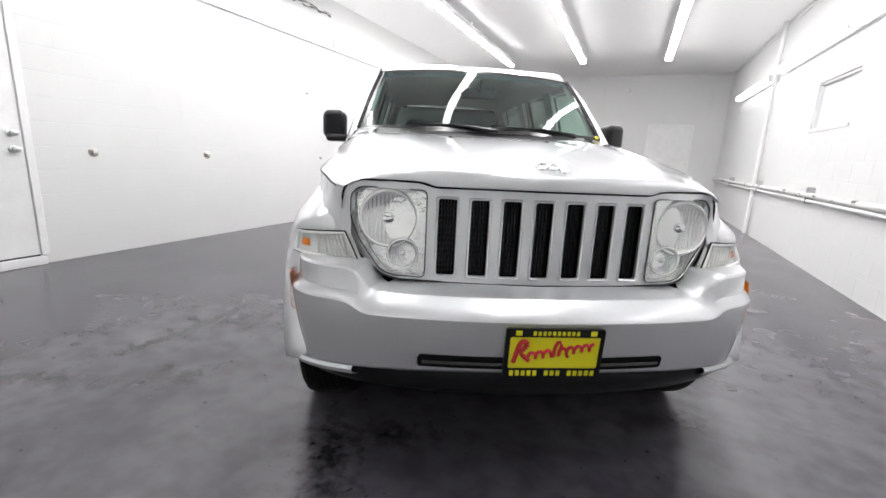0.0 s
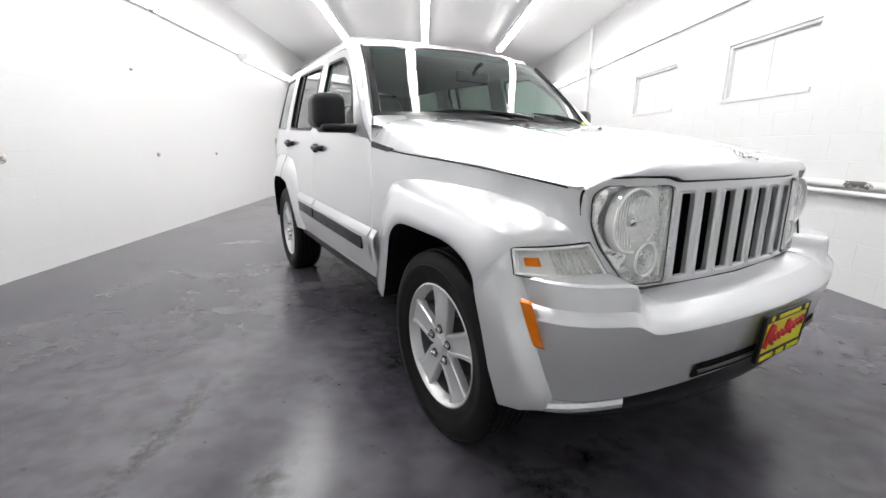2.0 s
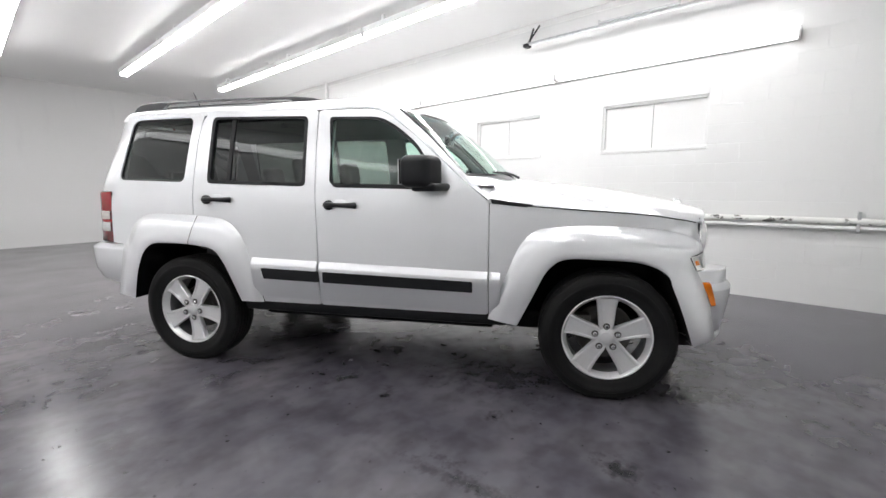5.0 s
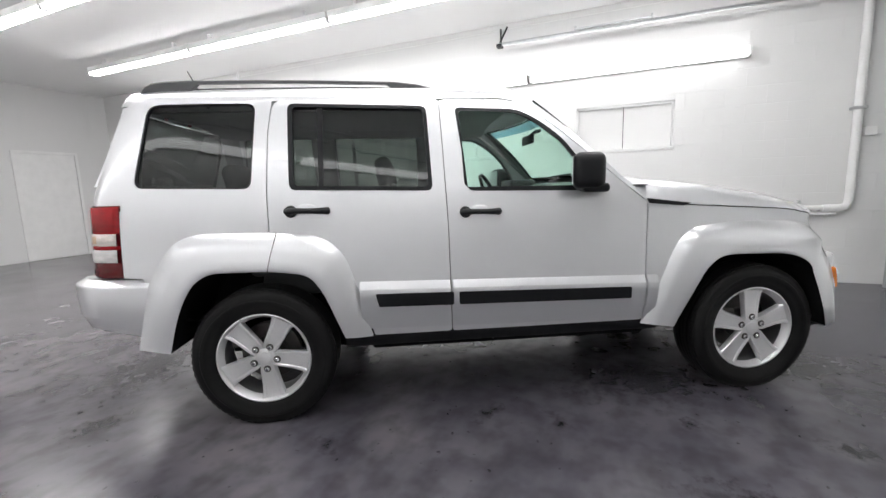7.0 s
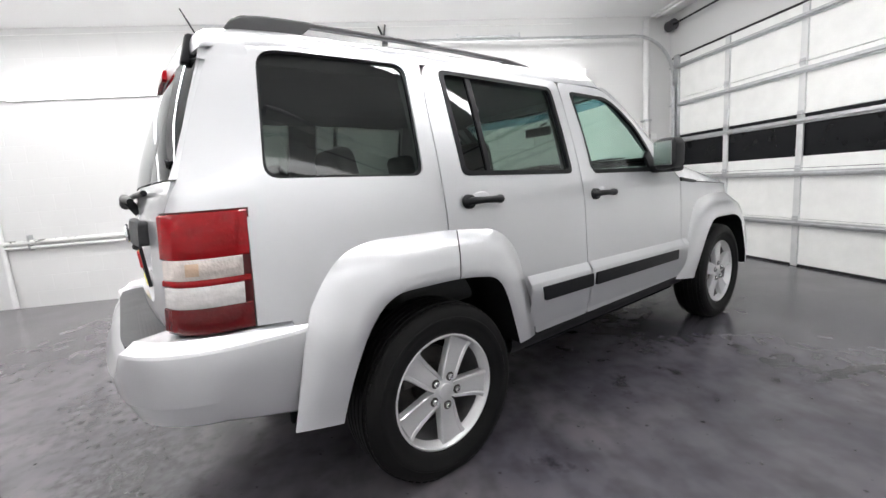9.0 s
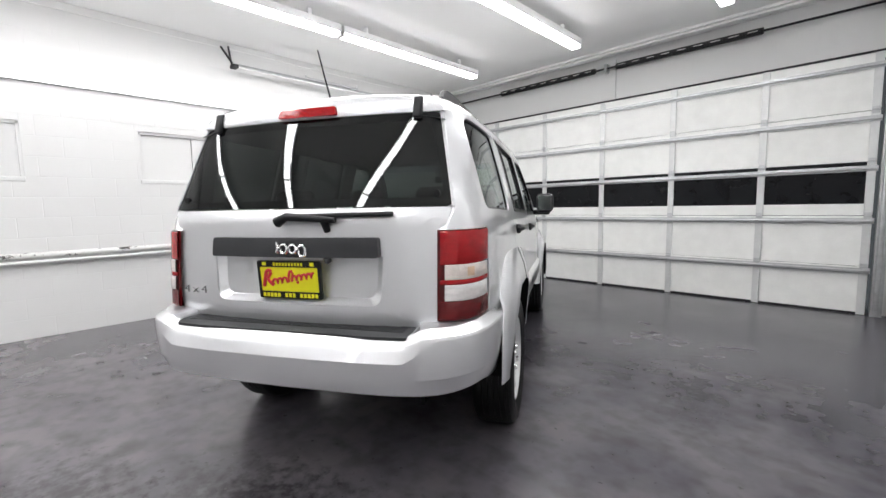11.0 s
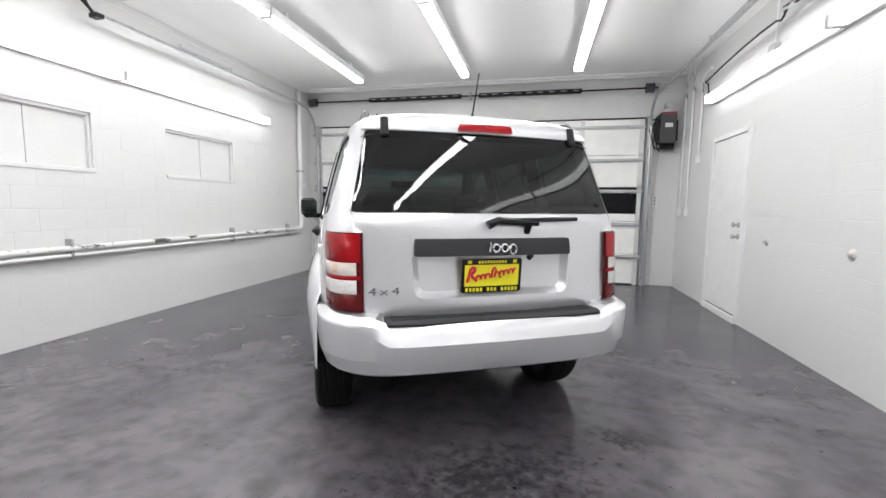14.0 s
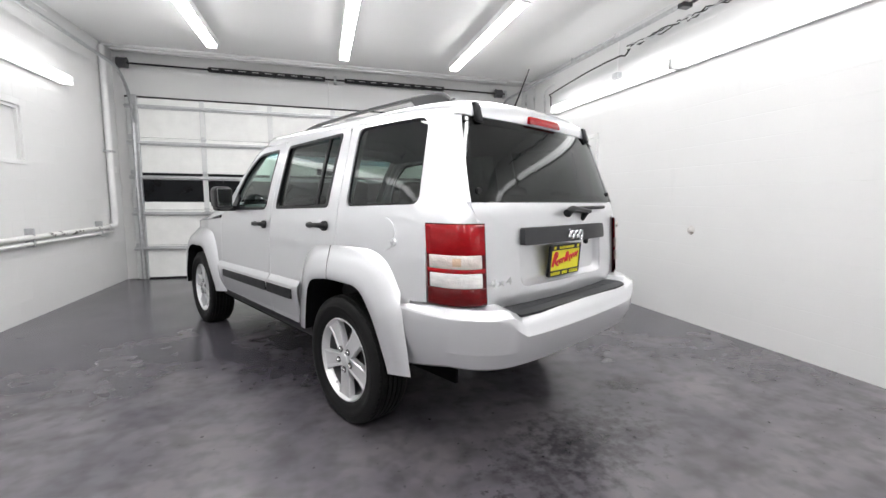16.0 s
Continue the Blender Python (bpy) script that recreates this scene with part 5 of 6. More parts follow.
# cowl and wipers
def cowl_sheet(u0, u1, n, dip):
    rows = []
    for t in (0, 0.3, 0.6, 1):
        row = []
        for u in np.linspace(u0, u1, n):
            a = screen_point(u, 0.02)
            x = u * 0.815
            y = -0.70 - 0.15 * (1 - u * u)
            p = a.lerp(Vector((x, y + 0.004, hood_z(x, y) - (0.010 if dip > 0 else 0.001))), t)
            p.z -= dip * math.sin(math.pi * t)
            row.append(p)
        rows.append(row)
    bm = bmesh.new()
    sheet(bm, rows)
    return bm


part("cowl", cowl_sheet(-0.84, 0.84, 23, 0.014), BLACK_TRIM, car, "black plastic cowl below the windscreen", smooth=True)
for s in (-1, 1):
    foot, base = [], []
    top, low = screen_point(s, 0.0), Vector((s * side(-0.70, 1.095), -0.697, 1.097))
    for t in (0, 0.15, 0.35, 0.6, 0.8, 1.0):
        base.append(low.lerp(top, t) + Vector((s * 0.004, 0, 0.004)) * math.sin(math.pi * t))
    for u in (0.97, 0.93, 0.88, 0.83):
        base.append(screen_point(s * u, 0.0, 0.004))
    for x in (0.834, 0.831, 0.826, 0.820, 0.812, 0.80, 0.785, 0.76, 0.725, 0.68):
        y = -0.70 - 0.15 * (1 - (x / 0.82) ** 2)
        foot.append(Vector((s * x, min(y, -0.697), hood_z(x, y) + 0.0005)))
    bm = bmesh.new()
    sheet(bm, [base, [p.lerp(q, 0.5) + Vector((0, 0, 0.004)) for p, q in zip(base, foot)], foot])
    part("pillar_foot", bm, SILVER, car, smooth=True)
    nozzle = bmesh.new()
    lathe(nozzle, [(-0.006, 0.014), (0.004, 0.012), (0.010, 0.007), (0.011, 0)], (s * 0.246, -1.10, hood_z(0.246, -1.10)), "z", 14)
    part("washer_nozzle", nozzle, BLACK_TRIM, hood, smooth=True)
for u0, u1 in ((-0.62, 0.02), (0.12, 0.74)):
    wiper = empty("wiper", (0, 0, 0), car)
    a, b = screen_point(u0, 0.055, 0.012), screen_point(u1, 0.03, 0.012)
    bm = bmesh.new()
    tube(bm, [a.lerp(b, t) + Vector((0, -0.006, 0.004)) * math.sin(math.pi * t) for t in np.linspace(0, 1, 14)], [0.004 + 0.004 * math.sin(math.pi * t) for t in np.linspace(0, 1, 14)], 8)
    part("blade", bm, BLACK_TRIM, wiper, smooth=True)
    bm = bmesh.new()
    piv = screen_point(u1 + 0.05, -0.02, 0.02) if u1 < 0.5 else screen_point(u1 - 0.02, -0.02, 0.02)
    tube(bm, [piv, piv.lerp(a.lerp(b, 0.5), 0.5) + Vector((0, -0.006, 0.008)), a.lerp(b, 0.45) + Vector((0, -0.010, 0.010))], [0.010, 0.007, 0.005], 8)
    part("arm", bm, BLACK_TRIM, wiper, smooth=True)

# ---- front face ----
outline = [(0.0, 0.990), (0.36, 0.990), (0.41, 1.004), (0.60, 1.003), (0.648, 0.990), (0.666, 0.956), (0.667, 0.887), (0.658, 0.828), (0.598, 0.742), (0.525, 0.690), (0.47, 0.680), (0.0, 0.674)]
outline = outline + [(-x, z) for x, z in outline[-2:0:-1]]
lamp_hole = [(0.386, 0.981), (0.608, 0.982), (0.641, 0.954), (0.641, 0.875), (0.614, 0.808), (0.540, 0.708), (0.500, 0.692), (0.386, 0.690)]
holes = [rounded(lamp_hole, 0.02, 3), rounded([(-x, z) for x, z in lamp_hole[::-1]], 0.02, 3)]
SLOTS = [-0.318 + 0.106 * k for k in range(7)]
for x in SLOTS:
    holes.append(rounded([(x - 0.031, 0.700), (x + 0.031, 0.700), (x + 0.031, 0.958), (x - 0.031, 0.958)], 0.008, 2))
front = lambda x, z: Vector((x, grille_y(x, z), z))
grille = panel("grille", rounded(outline, 0.015, 2), holes, front, SILVER, car, step=(0.03, 0.03), depth=(0, 0.012, 0))
for x in SLOTS:
    bm = bmesh.new()
    ring_out = rounded([(x - 0.040, 0.692), (x + 0.040, 0.692), (x + 0.040, 0.966), (x - 0.040, 0.966)], 0.012, 3)
    ring_in = rounded([(x - 0.030, 0.702), (x + 0.030, 0.702), (x + 0.030, 0.956), (x - 0.030, 0.956)], 0.008, 3)
    mid = [((a[0] + b[0]) / 2, (a[1] + b[1]) / 2) for a, b in zip(ring_out, ring_in)]
    rows = []
    for ring, d in ((ring_out, 0.001), (mid, -0.008), (ring_in, -0.004), (ring_in, 0.010)):
        rows.append([(px, grille_y(px, pz) + d, pz) for px, pz in ring + ring[:1]])
    sheet(bm, rows)
    part("slot_bezel", bm, SILVER, grille, smooth=True)
    bm = bmesh.new()
    for k in range(6):
        px = x - 0.026 + 0.0104 * k
        box(bm, (px - 0.002, grille_y(x, 0.8) + 0.03, 0.70), (px + 0.002, grille_y(x, 0.8) + 0.05, 0.96))
    for k in range(14):
        z = 0.705 + 0.019 * k
        box(bm, (x - 0.031, grille_y(x, 0.8) + 0.036, z - 0.0015), (x + 0.031, grille_y(x, 0.8) + 0.05, z + 0.0015))
    part("slot_mesh", bm, BLACK_TRIM, grille, "black mesh behind the grille slot")
bm = bmesh.new()
box(bm, (-0.62, -1.80, 0.50), (0.62, -1.76, 0.97))
part("radiator", bm, VOID, car)
# dark gap between bonnet and grille surround
bm = bmesh.new()
ring = rounded(outline, 0.015, 2)
loop = [(x * 1.006, grille_y(x, z) - 0.003, 0.83 + (z - 0.83) * 1.012) for x, z in ring]
tube(bm, loop + loop[:1], 0.004, 6)
part("grille_gap", bm, FRIT, grille)
# wing beside the headlamps, and the ledge above the turn lamps
GRILLE_SIDE = curve([(0.68, 0.50), (0.70, 0.54), (0.742, 0.598), (0.828, 0.658), (0.887, 0.667), (0.98, 0.666)])
for s in (-1, 1):
    bm = bmesh.new()
    rows = []
    for z in np.linspace(0.832, 0.70, 9):
        x0 = GRILLE_SIDE(z) + 0.006
        f = (0.832 - z) / 0.10
        x1, y1 = 0.662 - 0.052 * f, -1.848 - 0.032 * f
        y0 = grille_y(x0, z) + 0.004
        rows.append([(s * (x0 + (x1 - x0) * t), y0 + (y1 - y0) * t - 0.006 * math.sin(math.pi * t), z) for t in np.linspace(0, 1, 6)])
    sheet(bm, rows)
    part("fender_nose", bm, SILVER, car, smooth=True)
    # strip of the flare running forward under the bumper
    bm = bmesh.new()
    line = along(eased([(0.866, -1.80), (0.842, -1.850), (0.785, -1.908), (0.70, -1.952), (0.62, -1.982)], 2), 14)
    sheet(bm, [[(s * (x - d), y + d * 0.8, z0 + 0.012 * k / 13) for k, (x, y) in enumerate(line)] for z0, d in ((0.388, 0.03), (0.386, 0.004), (0.374, 0.0), (0.358, 0.006), (0.352, 0.04))])
    part("bumper_strip", bm, SILVER, car, smooth=True)

for s in (-1, 1):
    lamp = empty("headlamp", (0, 0, 0), car)
    loop = rounded([(s * x, z) for x, z in lamp_hole], 0.02, 3)
    panel("lens", loop, [], lambda x, z: Vector((x, grille_y(x, z) - 0.004, z)), CLEAR_LENS, lamp, step=(0.05, 0.05), label="clear lamp lens").visible_shadow = False
    bm = bmesh.new()
    tube(bm, [(x, grille_y(x, z) - 0.0035, z) for x, z in loop + loop[:1]], 0.0022, 6)
    part("lens_seal", bm, DARK_TRIM, lamp, smooth=True)
    panel("housing", [(x * 1.0, z) for x, z in loop], [], lambda x, z: Vector((x, grille_y(x, z) + 0.016, z)), LAMP_CHROME, lamp, step=(0.05, 0.05), depth=(0, -0.03, 0), label="silver lamp housing")
    for cx, cz, r, d in ((0.511, 0.882, 0.089, 0.055), (0.462, 0.765, 0.048, 0.035)):
        y = grille_y(cx, cz)
        bm = bmesh.new()
        lathe(bm, [(0.022, 0), (0.022, r * 0.25), (0.020, r * 0.5), (0.015, r * 0.75), (0.009, r * 0.93), (0.004, r), (0.001, r * 1.05), (0.005, r * 1.11), (0.03, r * 1.12)], (s * cx, y, cz), "y", 36)
        part("reflector_bowl", bm, REFLECTOR, lamp, smooth=True, sharp=60)
        bm = bmesh.new()
        lathe(bm, [(0.010, r * 0.985), (-0.001, r * 1.0), (-0.003, r * 1.04), (-0.001, r * 1.08), (0.02, r * 1.10)], (s * cx, y, cz), "y", 36)
        part("bezel", bm, LAMP_WHITE, lamp, "pale lamp bezel ring", smooth=True)
        bm = bmesh.new()
        for k in range(13):
            q = -0.9 + 1.8 * k / 12
            h = math.sqrt(1 - q * q) * 0.9
            tube(bm, [(s * cx + r * q, y + 0.019 - 0.010 * (q * q + f * f * h * h), cz + r * f * h) for f in (-1, -0.5, 0, 0.5, 1)], 0.0015, 5)
        part("reflector_rib", bm, CHROME, lamp)
        bm = bmesh.new()
        lathe(bm, [(0.022, r * 0.22), (0.006, r * 0.20), (0.002, r * 0.12), (0.001, 0)], (s * cx, y, cz), "y", 18)
        part("bulb_shield", bm, CHROME, lamp, smooth=True)
# front bumper: a skin swept round the corners
bumper_plan = along(eased([(0.0, -2.090), (0.30, -2.079), (0.54, -2.043), (0.72, -1.982), (0.812, -1.905), (0.848, -1.82), (0.856, -1.755)], 2), 52)
mirrored = [(-x, y) for x, y in bumper_plan[::-1]] + bumper_plan[1:]
shelf = curve([(0.0, 0.0), (0.55, 0.0), (0.575, 0.06), (0.635, 0.94), (0.66, 1.0), (1.0, 1.0)])
rows = [[] for _ in range(12)]
for x, y in mirrored:
    a = abs(x)
    u = shelf(a)
    sx = 1 if x >= 0 else -1
    n = Vector((0, -1)) if a < 0.05 else Vector((sx * min(1, (a / 0.862) ** 3), -1 + min(0.75, (a / 0.862) ** 4 * 0.75))).normalized()
    inner = (x * 0.985, max(grille_y(min(a, 0.64), 0.69) + 0.012, y + 0.05 + 0.06 * (1 - u))) if a < 0.50 else (x - sx * 0.06 * min(1.0, (a - 0.50) / 0.1), y + 0.11 + 0.06 * min(1.0, (a - 0.50) / 0.1))
    top = 0.672 + 0.066 * u
    crest = 0.622 + 0.014 * u
    k = (a / 0.86) ** 2
    def at(d, z):
        return (x - d * n.x, y - d * n.y), z

    prof = [(inner, top + 0.004), at(0.070 - 0.034 * u, 0.660 + 0.079 * u), at(0.062 - 0.033 * u, 0.656 + 0.076 * u), at(0.034 - 0.009 * u, 0.634 + 0.032 * u), at(0.006, 0.612 + 0.034 * u), at(0.0, 0.602 + 0.032 * u), at(0.002, 0.575 + 0.02 * u),
            at(0.012, 0.52), at(0.022, 0.455), at(0.032, 0.425 - 0.03 * k), at(0.045, 0.412 - 0.03 * k), at(0.10, 0.41 - 0.03 * k)]
    for row, ((px, py), pz) in zip(rows, prof):
        row.append((px, py, pz))
bm = bmesh.new()
sheet(bm, rows)
bumper = part("front_bumper", bm, SILVER, car, smooth=True, sharp=26)
bm = bmesh.new()
plan_y = curve(bumper_plan[:45])
# black strip on the bumper skin draws the shade of the inlet recess
sheet(bm, [[(x * k, plan_y(abs(x * k)) + d, z) for x in np.linspace(-0.405, 0.405, 25)] for k, z, d in ((0.985, 0.480, 0.022), (0.985, 0.478, 0.0135), (1.0, 0.470, 0.0135), (1.0, 0.444, 0.018), (0.985, 0.436, 0.020), (0.985, 0.434, 0.03))])
part("inlet_recess_shade", bm, VOID, bumper, "black strip standing in for the shaded lower air inlet")
bm = bmesh.new()
tube(bm, [(x, plan_y(abs(x)) + 0.015, 0.455) for x in np.linspace(-0.39, 0.39, 20)], 0.0055, 8)
part("inlet_bar", bm, DISC_STEEL, bumper, "dull grey inlet bar", smooth=True)
bm = bmesh.new()
rows = []
for z, d in ((0.415, 0.055), (0.39, 0.048), (0.345, 0.055), (0.315, 0.075), (0.30, 0.12), (0.30, 0.3)):
    rows.append([(x * (1 - d * 0.35), y + d, z + 0.02 * (abs(x) / 0.86) ** 2) for x, y in mirrored[6:-6]])
sheet(bm, rows)
part("valance", bm, BLACK_TRIM, car, "black plastic lower valance", smooth=True)


def number_plate(name, m, bumpers):
    """A yellow dealer plate in a black frame; its writing is drawn as plain shapes. Local x to its right, z up, facing -y."""
    ob = empty(name, (0, 0, 0), car)
    ob.matrix_basis = m
    bm = bmesh.new()
    outer = rounded([(-0.156, -0.083), (0.156, -0.083), (0.156, 0.083), (-0.156, 0.083)], 0.01, 3)
    inner = rounded([(-0.143, -0.052), (0.143, -0.052), (0.143, 0.056), (-0.143, 0.056)], 0.006, 3)
    sheet(bm, [[(x, d, z) for x, z in ring + ring[:1]] for ring, d in ((outer, 0.012), (outer, 0.0), (inner, -0.001), (inner, 0.006))])
    part("plate_frame", bm, BLACK_TRIM, ob, "black dealer plate frame")
    bm = bmesh.new()
    box(bm, (-0.15, 0.002, -0.078), (0.15, 0.010, 0.078))
    part("plate", bm, PLATE_YELLOW, ob)
    # red script: slanted strokes on a swung baseline
    bm = bmesh.new()
    pts = [(-0.128, -0.030), (-0.118, 0.010), (-0.112, 0.034), (-0.098, 0.044), (-0.086, 0.034), (-0.098, 0.016), (-0.110, 0.006), (-0.092, -0.014), (-0.078, -0.024)]
    tube(bm, [(x, 0.0, z) for x, z in eased(pts, 2)], 0.0078, 6)
    line = []
    for k in range(73):
        q = k / 72
        tall = 0.026 if 0.36 < q < 0.44 else 0.0
        a = 2 * math.pi * 8.5 * q
        line.append((-0.082 + 0.205 * q - 0.006 * math.sin(a) + 0.35 * tall, 0.0, -0.022 + 0.034 * q + 0.0115 * (1 - math.cos(a)) + tall * 0.5 * (1 - math.cos(a))))
    tube(bm, line, 0.0056, 6)
    rod(bm, (0.040, 0.0, -0.012), (0.047, 0.0, -0.006), 0.005, n=8)
    part("script", bm, PLATE_RED, ob, "red slanted script shapes")
    bars = [(x, 0.005, 0.062, 0.076) for x in np.linspace(-0.068, 0.068, 10)] + [(x, 0.01, 0.062, 0.078) for x in (-0.118, 0.118)]
    bars += [(x, 0.0065, -0.077, -0.059) for x in np.linspace(-0.13, 0.13, 15) if abs(abs(x) - 0.037) > 0.008]
    for x, w, z0, z1 in bars:
        bm = bmesh.new()
        box(bm, (x - w, -0.003, z0), (x + w, 0.0, z1), 0.001)
        part("bar", bm, PLATE_YELLOW, ob)
    return ob


number_plate("front_plate", Matrix.Translation((0.018, -2.099, 0.509)) @ pose(0, 0, 0, 4, 0, 0), True)

# ---- tailgate ----
back = lambda x, z: Vector((x, gate_y(x, z), z))
gate_out = [(-0.585, 0.758), (0.585, 0.758), (0.640, 0.790), (0.655, 0.86), (0.660, 1.0), (0.664, 1.15), (0.690, 1.247), (-0.690, 1.247), (-0.664, 1.15), (-0.660, 1.0), (-0.655, 0.86), (-0.640, 0.790)]
recess = rounded([(-0.405, 0.845), (0.405, 0.845), (0.415, 1.05), (-0.415, 1.05)], [0.05, 0.05, 0.01, 0.01], 5)
gate = panel("tailgate", rounded(gate_out, 0.02, 3), [recess], back, SILVER, car, step=(0.04, 0.03), depth=(0, -0.03, 0))
bm = bmesh.new()
inner = rounded([(-0.375, 0.872), (0.375, 0.872), (0.382, 1.05), (-0.382, 1.05)], [0.05, 0.05, 0.01, 0.01], 5)
grid = sheet(bm, [[(x, gate_y(x, z) + d, z) for x, z in ring + ring[:1]] for ring, d in ((recess, 0.0), ([(a[0] * 0.98 + b[0] * 0.02, a[1] * 0.9 + b[1] * 0.1) for a, b in zip(recess, inner)], -0.006), (inner, -0.032))])
bm.faces.new(grid[-1][:-1])
part("plate_recess", bm, SILVER, gate, smooth=True, sharp=30)
handle_bar = rounded([(-0.407, 1.046), (0.407, 1.046), (0.402, 1.128), (-0.402, 1.128)], 0.012, 3)
panel("handle_bar", handle_bar, [], lambda x, z: Vector((x, gate_y(x, z) + 0.030 - 0.12 * max(0, z - 1.10), z)), DARK_TRIM, gate, step=(0.06, 0.02), depth=(0, -0.035, 0), label="charcoal handle bar")
emblem("tailgate_badge", Vector((-0.01, gate_y(0, 1.08) + 0.034, 1.082)), (-1, 0, 0), (0, 0, 1), 0.165, gate)
number_plate("rear_plate", Matrix.Translation((0.018, gate_y(0, 0.945) - 0.004, 0.945)) @ pose(0, 0, 0, -4, 0, 0) @ pose(0, 0, 0, 0, 0, 180), False)
bm = bmesh.new()
rod(bm, (-0.19, gate_y(0.2, 1.04) + 0.012, 1.042), (-0.17, gate_y(0.2, 1.04) + 0.02, 1.030), 0.014, n=14)
part("gate_button", bm, BLACK_TRIM, gate)
font = bpy.data.curves.new("badge_text", "FONT")
font.body, font.size, font.extrude, font.align_x, font.space_character = "4x4", 0.050, 0.003, "CENTER", 1.3
badge = new("drive_badge", font)
font.materials.append(CHROME)
badge.parent = gate
badge.matrix_basis = Matrix.Translation((0.545, gate_y(0.545, 0.89) + 0.004, 0.868)) @ pose(0, 0, 0, 90, 0, 176) @ Matrix.Diagonal((1.65, 1, 1, 1))
badge["label"] = "chrome 4x4 badge"
gl = rounded([(-0.694, 1.252), (0.694, 1.252), (0.612, 1.648), (-0.612, 1.648)], [0.02, 0.02, 0.03, 0.03], 4)
panel("rear_window", gl, [], lambda x, z: Vector((x, pane_y(x, z) + 0.004, z)), REAR_GLASS, gate, step=(0.06, 0.05), label="dark rear window glass")
gi = rounded([(-0.655, 1.285), (0.655, 1.285), (0.578, 1.612), (-0.578, 1.612)], 0.05, 5)
panel("window_edge", gl, [gi], lambda x, z: Vector((x, pane_y(x, z) + 0.001, z)), FRIT, gate, step=(0.06, 0.05), label="black printed window edge")
panel("brake_light", rounded([(-0.148, 1.658), (0.148, 1.658), (0.140, 1.698), (-0.140, 1.698)], 0.008, 2), [], lambda x, z: Vector((x, gate_y(x, 1.655) + 0.024 - 0.5 * max(0, z - 1.675), z)), RED_LENS, gate, step=(0.05, 0.02), depth=(0, -0.04, 0), label="red high brake light")
for s in (-1, 1):
    bm = bmesh.new()
    made = box(bm, (s * 0.516 - 0.020, 2.000, 1.622), (s * 0.516 + 0.020, 2.048, 1.718), 0.010, seg=3)
    for v in made:
        v.co.y -= 0.30 * (v.co.z - 1.66)
    part("glass_hinge", bm, BLACK_TRIM, gate, smooth=True)
    bm = bmesh.new()
    x, z = s * 0.63, 1.30
    rod(bm, (x, gate_y(x, z) + 0.002, z), (x, gate_y(x, z) + 0.012, z), 0.013, n=14)
    part("glass_stud", bm, BLACK_TRIM, gate)
bm = bmesh.new()
box(bm, (-0.09, 2.165, 1.255), (0.09, 2.195, 1.31), 0.014, seg=3)
part("motor_cover", bm, BLACK_TRIM, gate, "dark cover behind the glass", smooth=True)
wiper = empty("rear_wiper", (0, 0, 0), car)
bm = bmesh.new()
tube(bm, [(-0.22, gate_y(0.2, 1.21) + 0.028, 1.20), (0.00, gate_y(0, 1.22) + 0.040, 1.216), (0.05, gate_y(0, 1.21) + 0.034, 1.192)], [0.012, 0.018, 0.023], 10)
rod(bm, (-0.17, gate_y(0.2, 1.18), 1.155), (-0.17, gate_y(0.2, 1.2) + 0.03, 1.20), 0.016, n=12)
part("arm", bm, BLACK_TRIM, wiper, smooth=True)
bm = bmesh.new()
tube(bm, [(-0.46 + 0.05 * k, gate_y(-0.46 + 0.05 * k, 1.235) + 0.022, 1.222 - 0.0006 * k) for k in range(10)], 0.010, 8)
part("blade", bm, BLACK_TRIM, wiper, smooth=True)

# rear bumper with its step pad
plan = along(eased([(0.0, 2.405), (0.44, 2.396), (0.645, 2.355), (0.765, 2.265), (0.832, 2.14), (0.853, 1.98), (0.850, 1.80)], 2), 36)
mirrored = [(-x, y) for x, y in plan[::-1]] + plan[1:]
rows = [[] for _ in range(11)]
rise = curve([(0.0, 0.0), (0.535, 0.0), (0.64, 1.0), (1.0, 1.0)])
for x, y in mirrored:
    a, sx = abs(x), 1 if x >= 0 else -1
    k = min(1, (a / 0.85) ** 4)
    n = Vector((sx * k, 1 - 0.9 * k)).normalized()
    u = rise(a)
    low = 0.522 - 0.050 * min(1.0, max(0.0, (2.12 - y) / 0.25))
    inner = (x * 0.97, gate_y(min(a, 0.6), 0.8) - 0.04) if a < 0.6 else (x - sx * 0.20 * abs(n.x), y - 0.20 * n.y)
    prof = [(0.062 - 0.012 * u, 0.750 + 0.036 * u), (0.054 - 0.012 * u, 0.745 + 0.035 * u), (0.030 - 0.024 * u, 0.722 + 0.038 * u), (0.022 - 0.020 * u, 0.706 + 0.045 * u), (0.002 - 0.002 * u, 0.665 + 0.055 * u),
            (0.008, 0.60), (0.030, low + 0.03), (0.038, low + 0.006), (0.06, low - 0.008), (0.17, low - 0.008)]
    for row, ((px, py), pz) in zip(rows, [(inner, 0.756 + 0.033 * u)] + [((x - d * n.x, y - d * n.y), z) for d, z in prof]):
        row.append((px, py, pz))
bm = bmesh.new()
sheet(bm, rows)
rear_bumper = part("rear_bumper", bm, SILVER, car, smooth=True, sharp=20)
panel("step_pad", rounded([(-0.585, 2.165), (0.585, 2.165), (0.545, 2.332), (0.40, 2.344), (-0.40, 2.344), (-0.545, 2.332)], 0.01, 2), [], lambda x, y: Vector((x, y, 0.762 - 0.14 * max(0, y - 2.285))), DARK_TRIM, rear_bumper, step=(0.1, 0.04), depth=(0, 0, -0.012), label="charcoal textured step pad")
bm = bmesh.new()
for k in range(9):
    y = 2.20 + 0.011 * k
    box(bm, (-0.52, y - 0.002, 0.760), (0.52, y + 0.002, 0.7632), 0.0005)
part("pad_ribs", bm, DARK_TRIM, rear_bumper)
bm = bmesh.new()
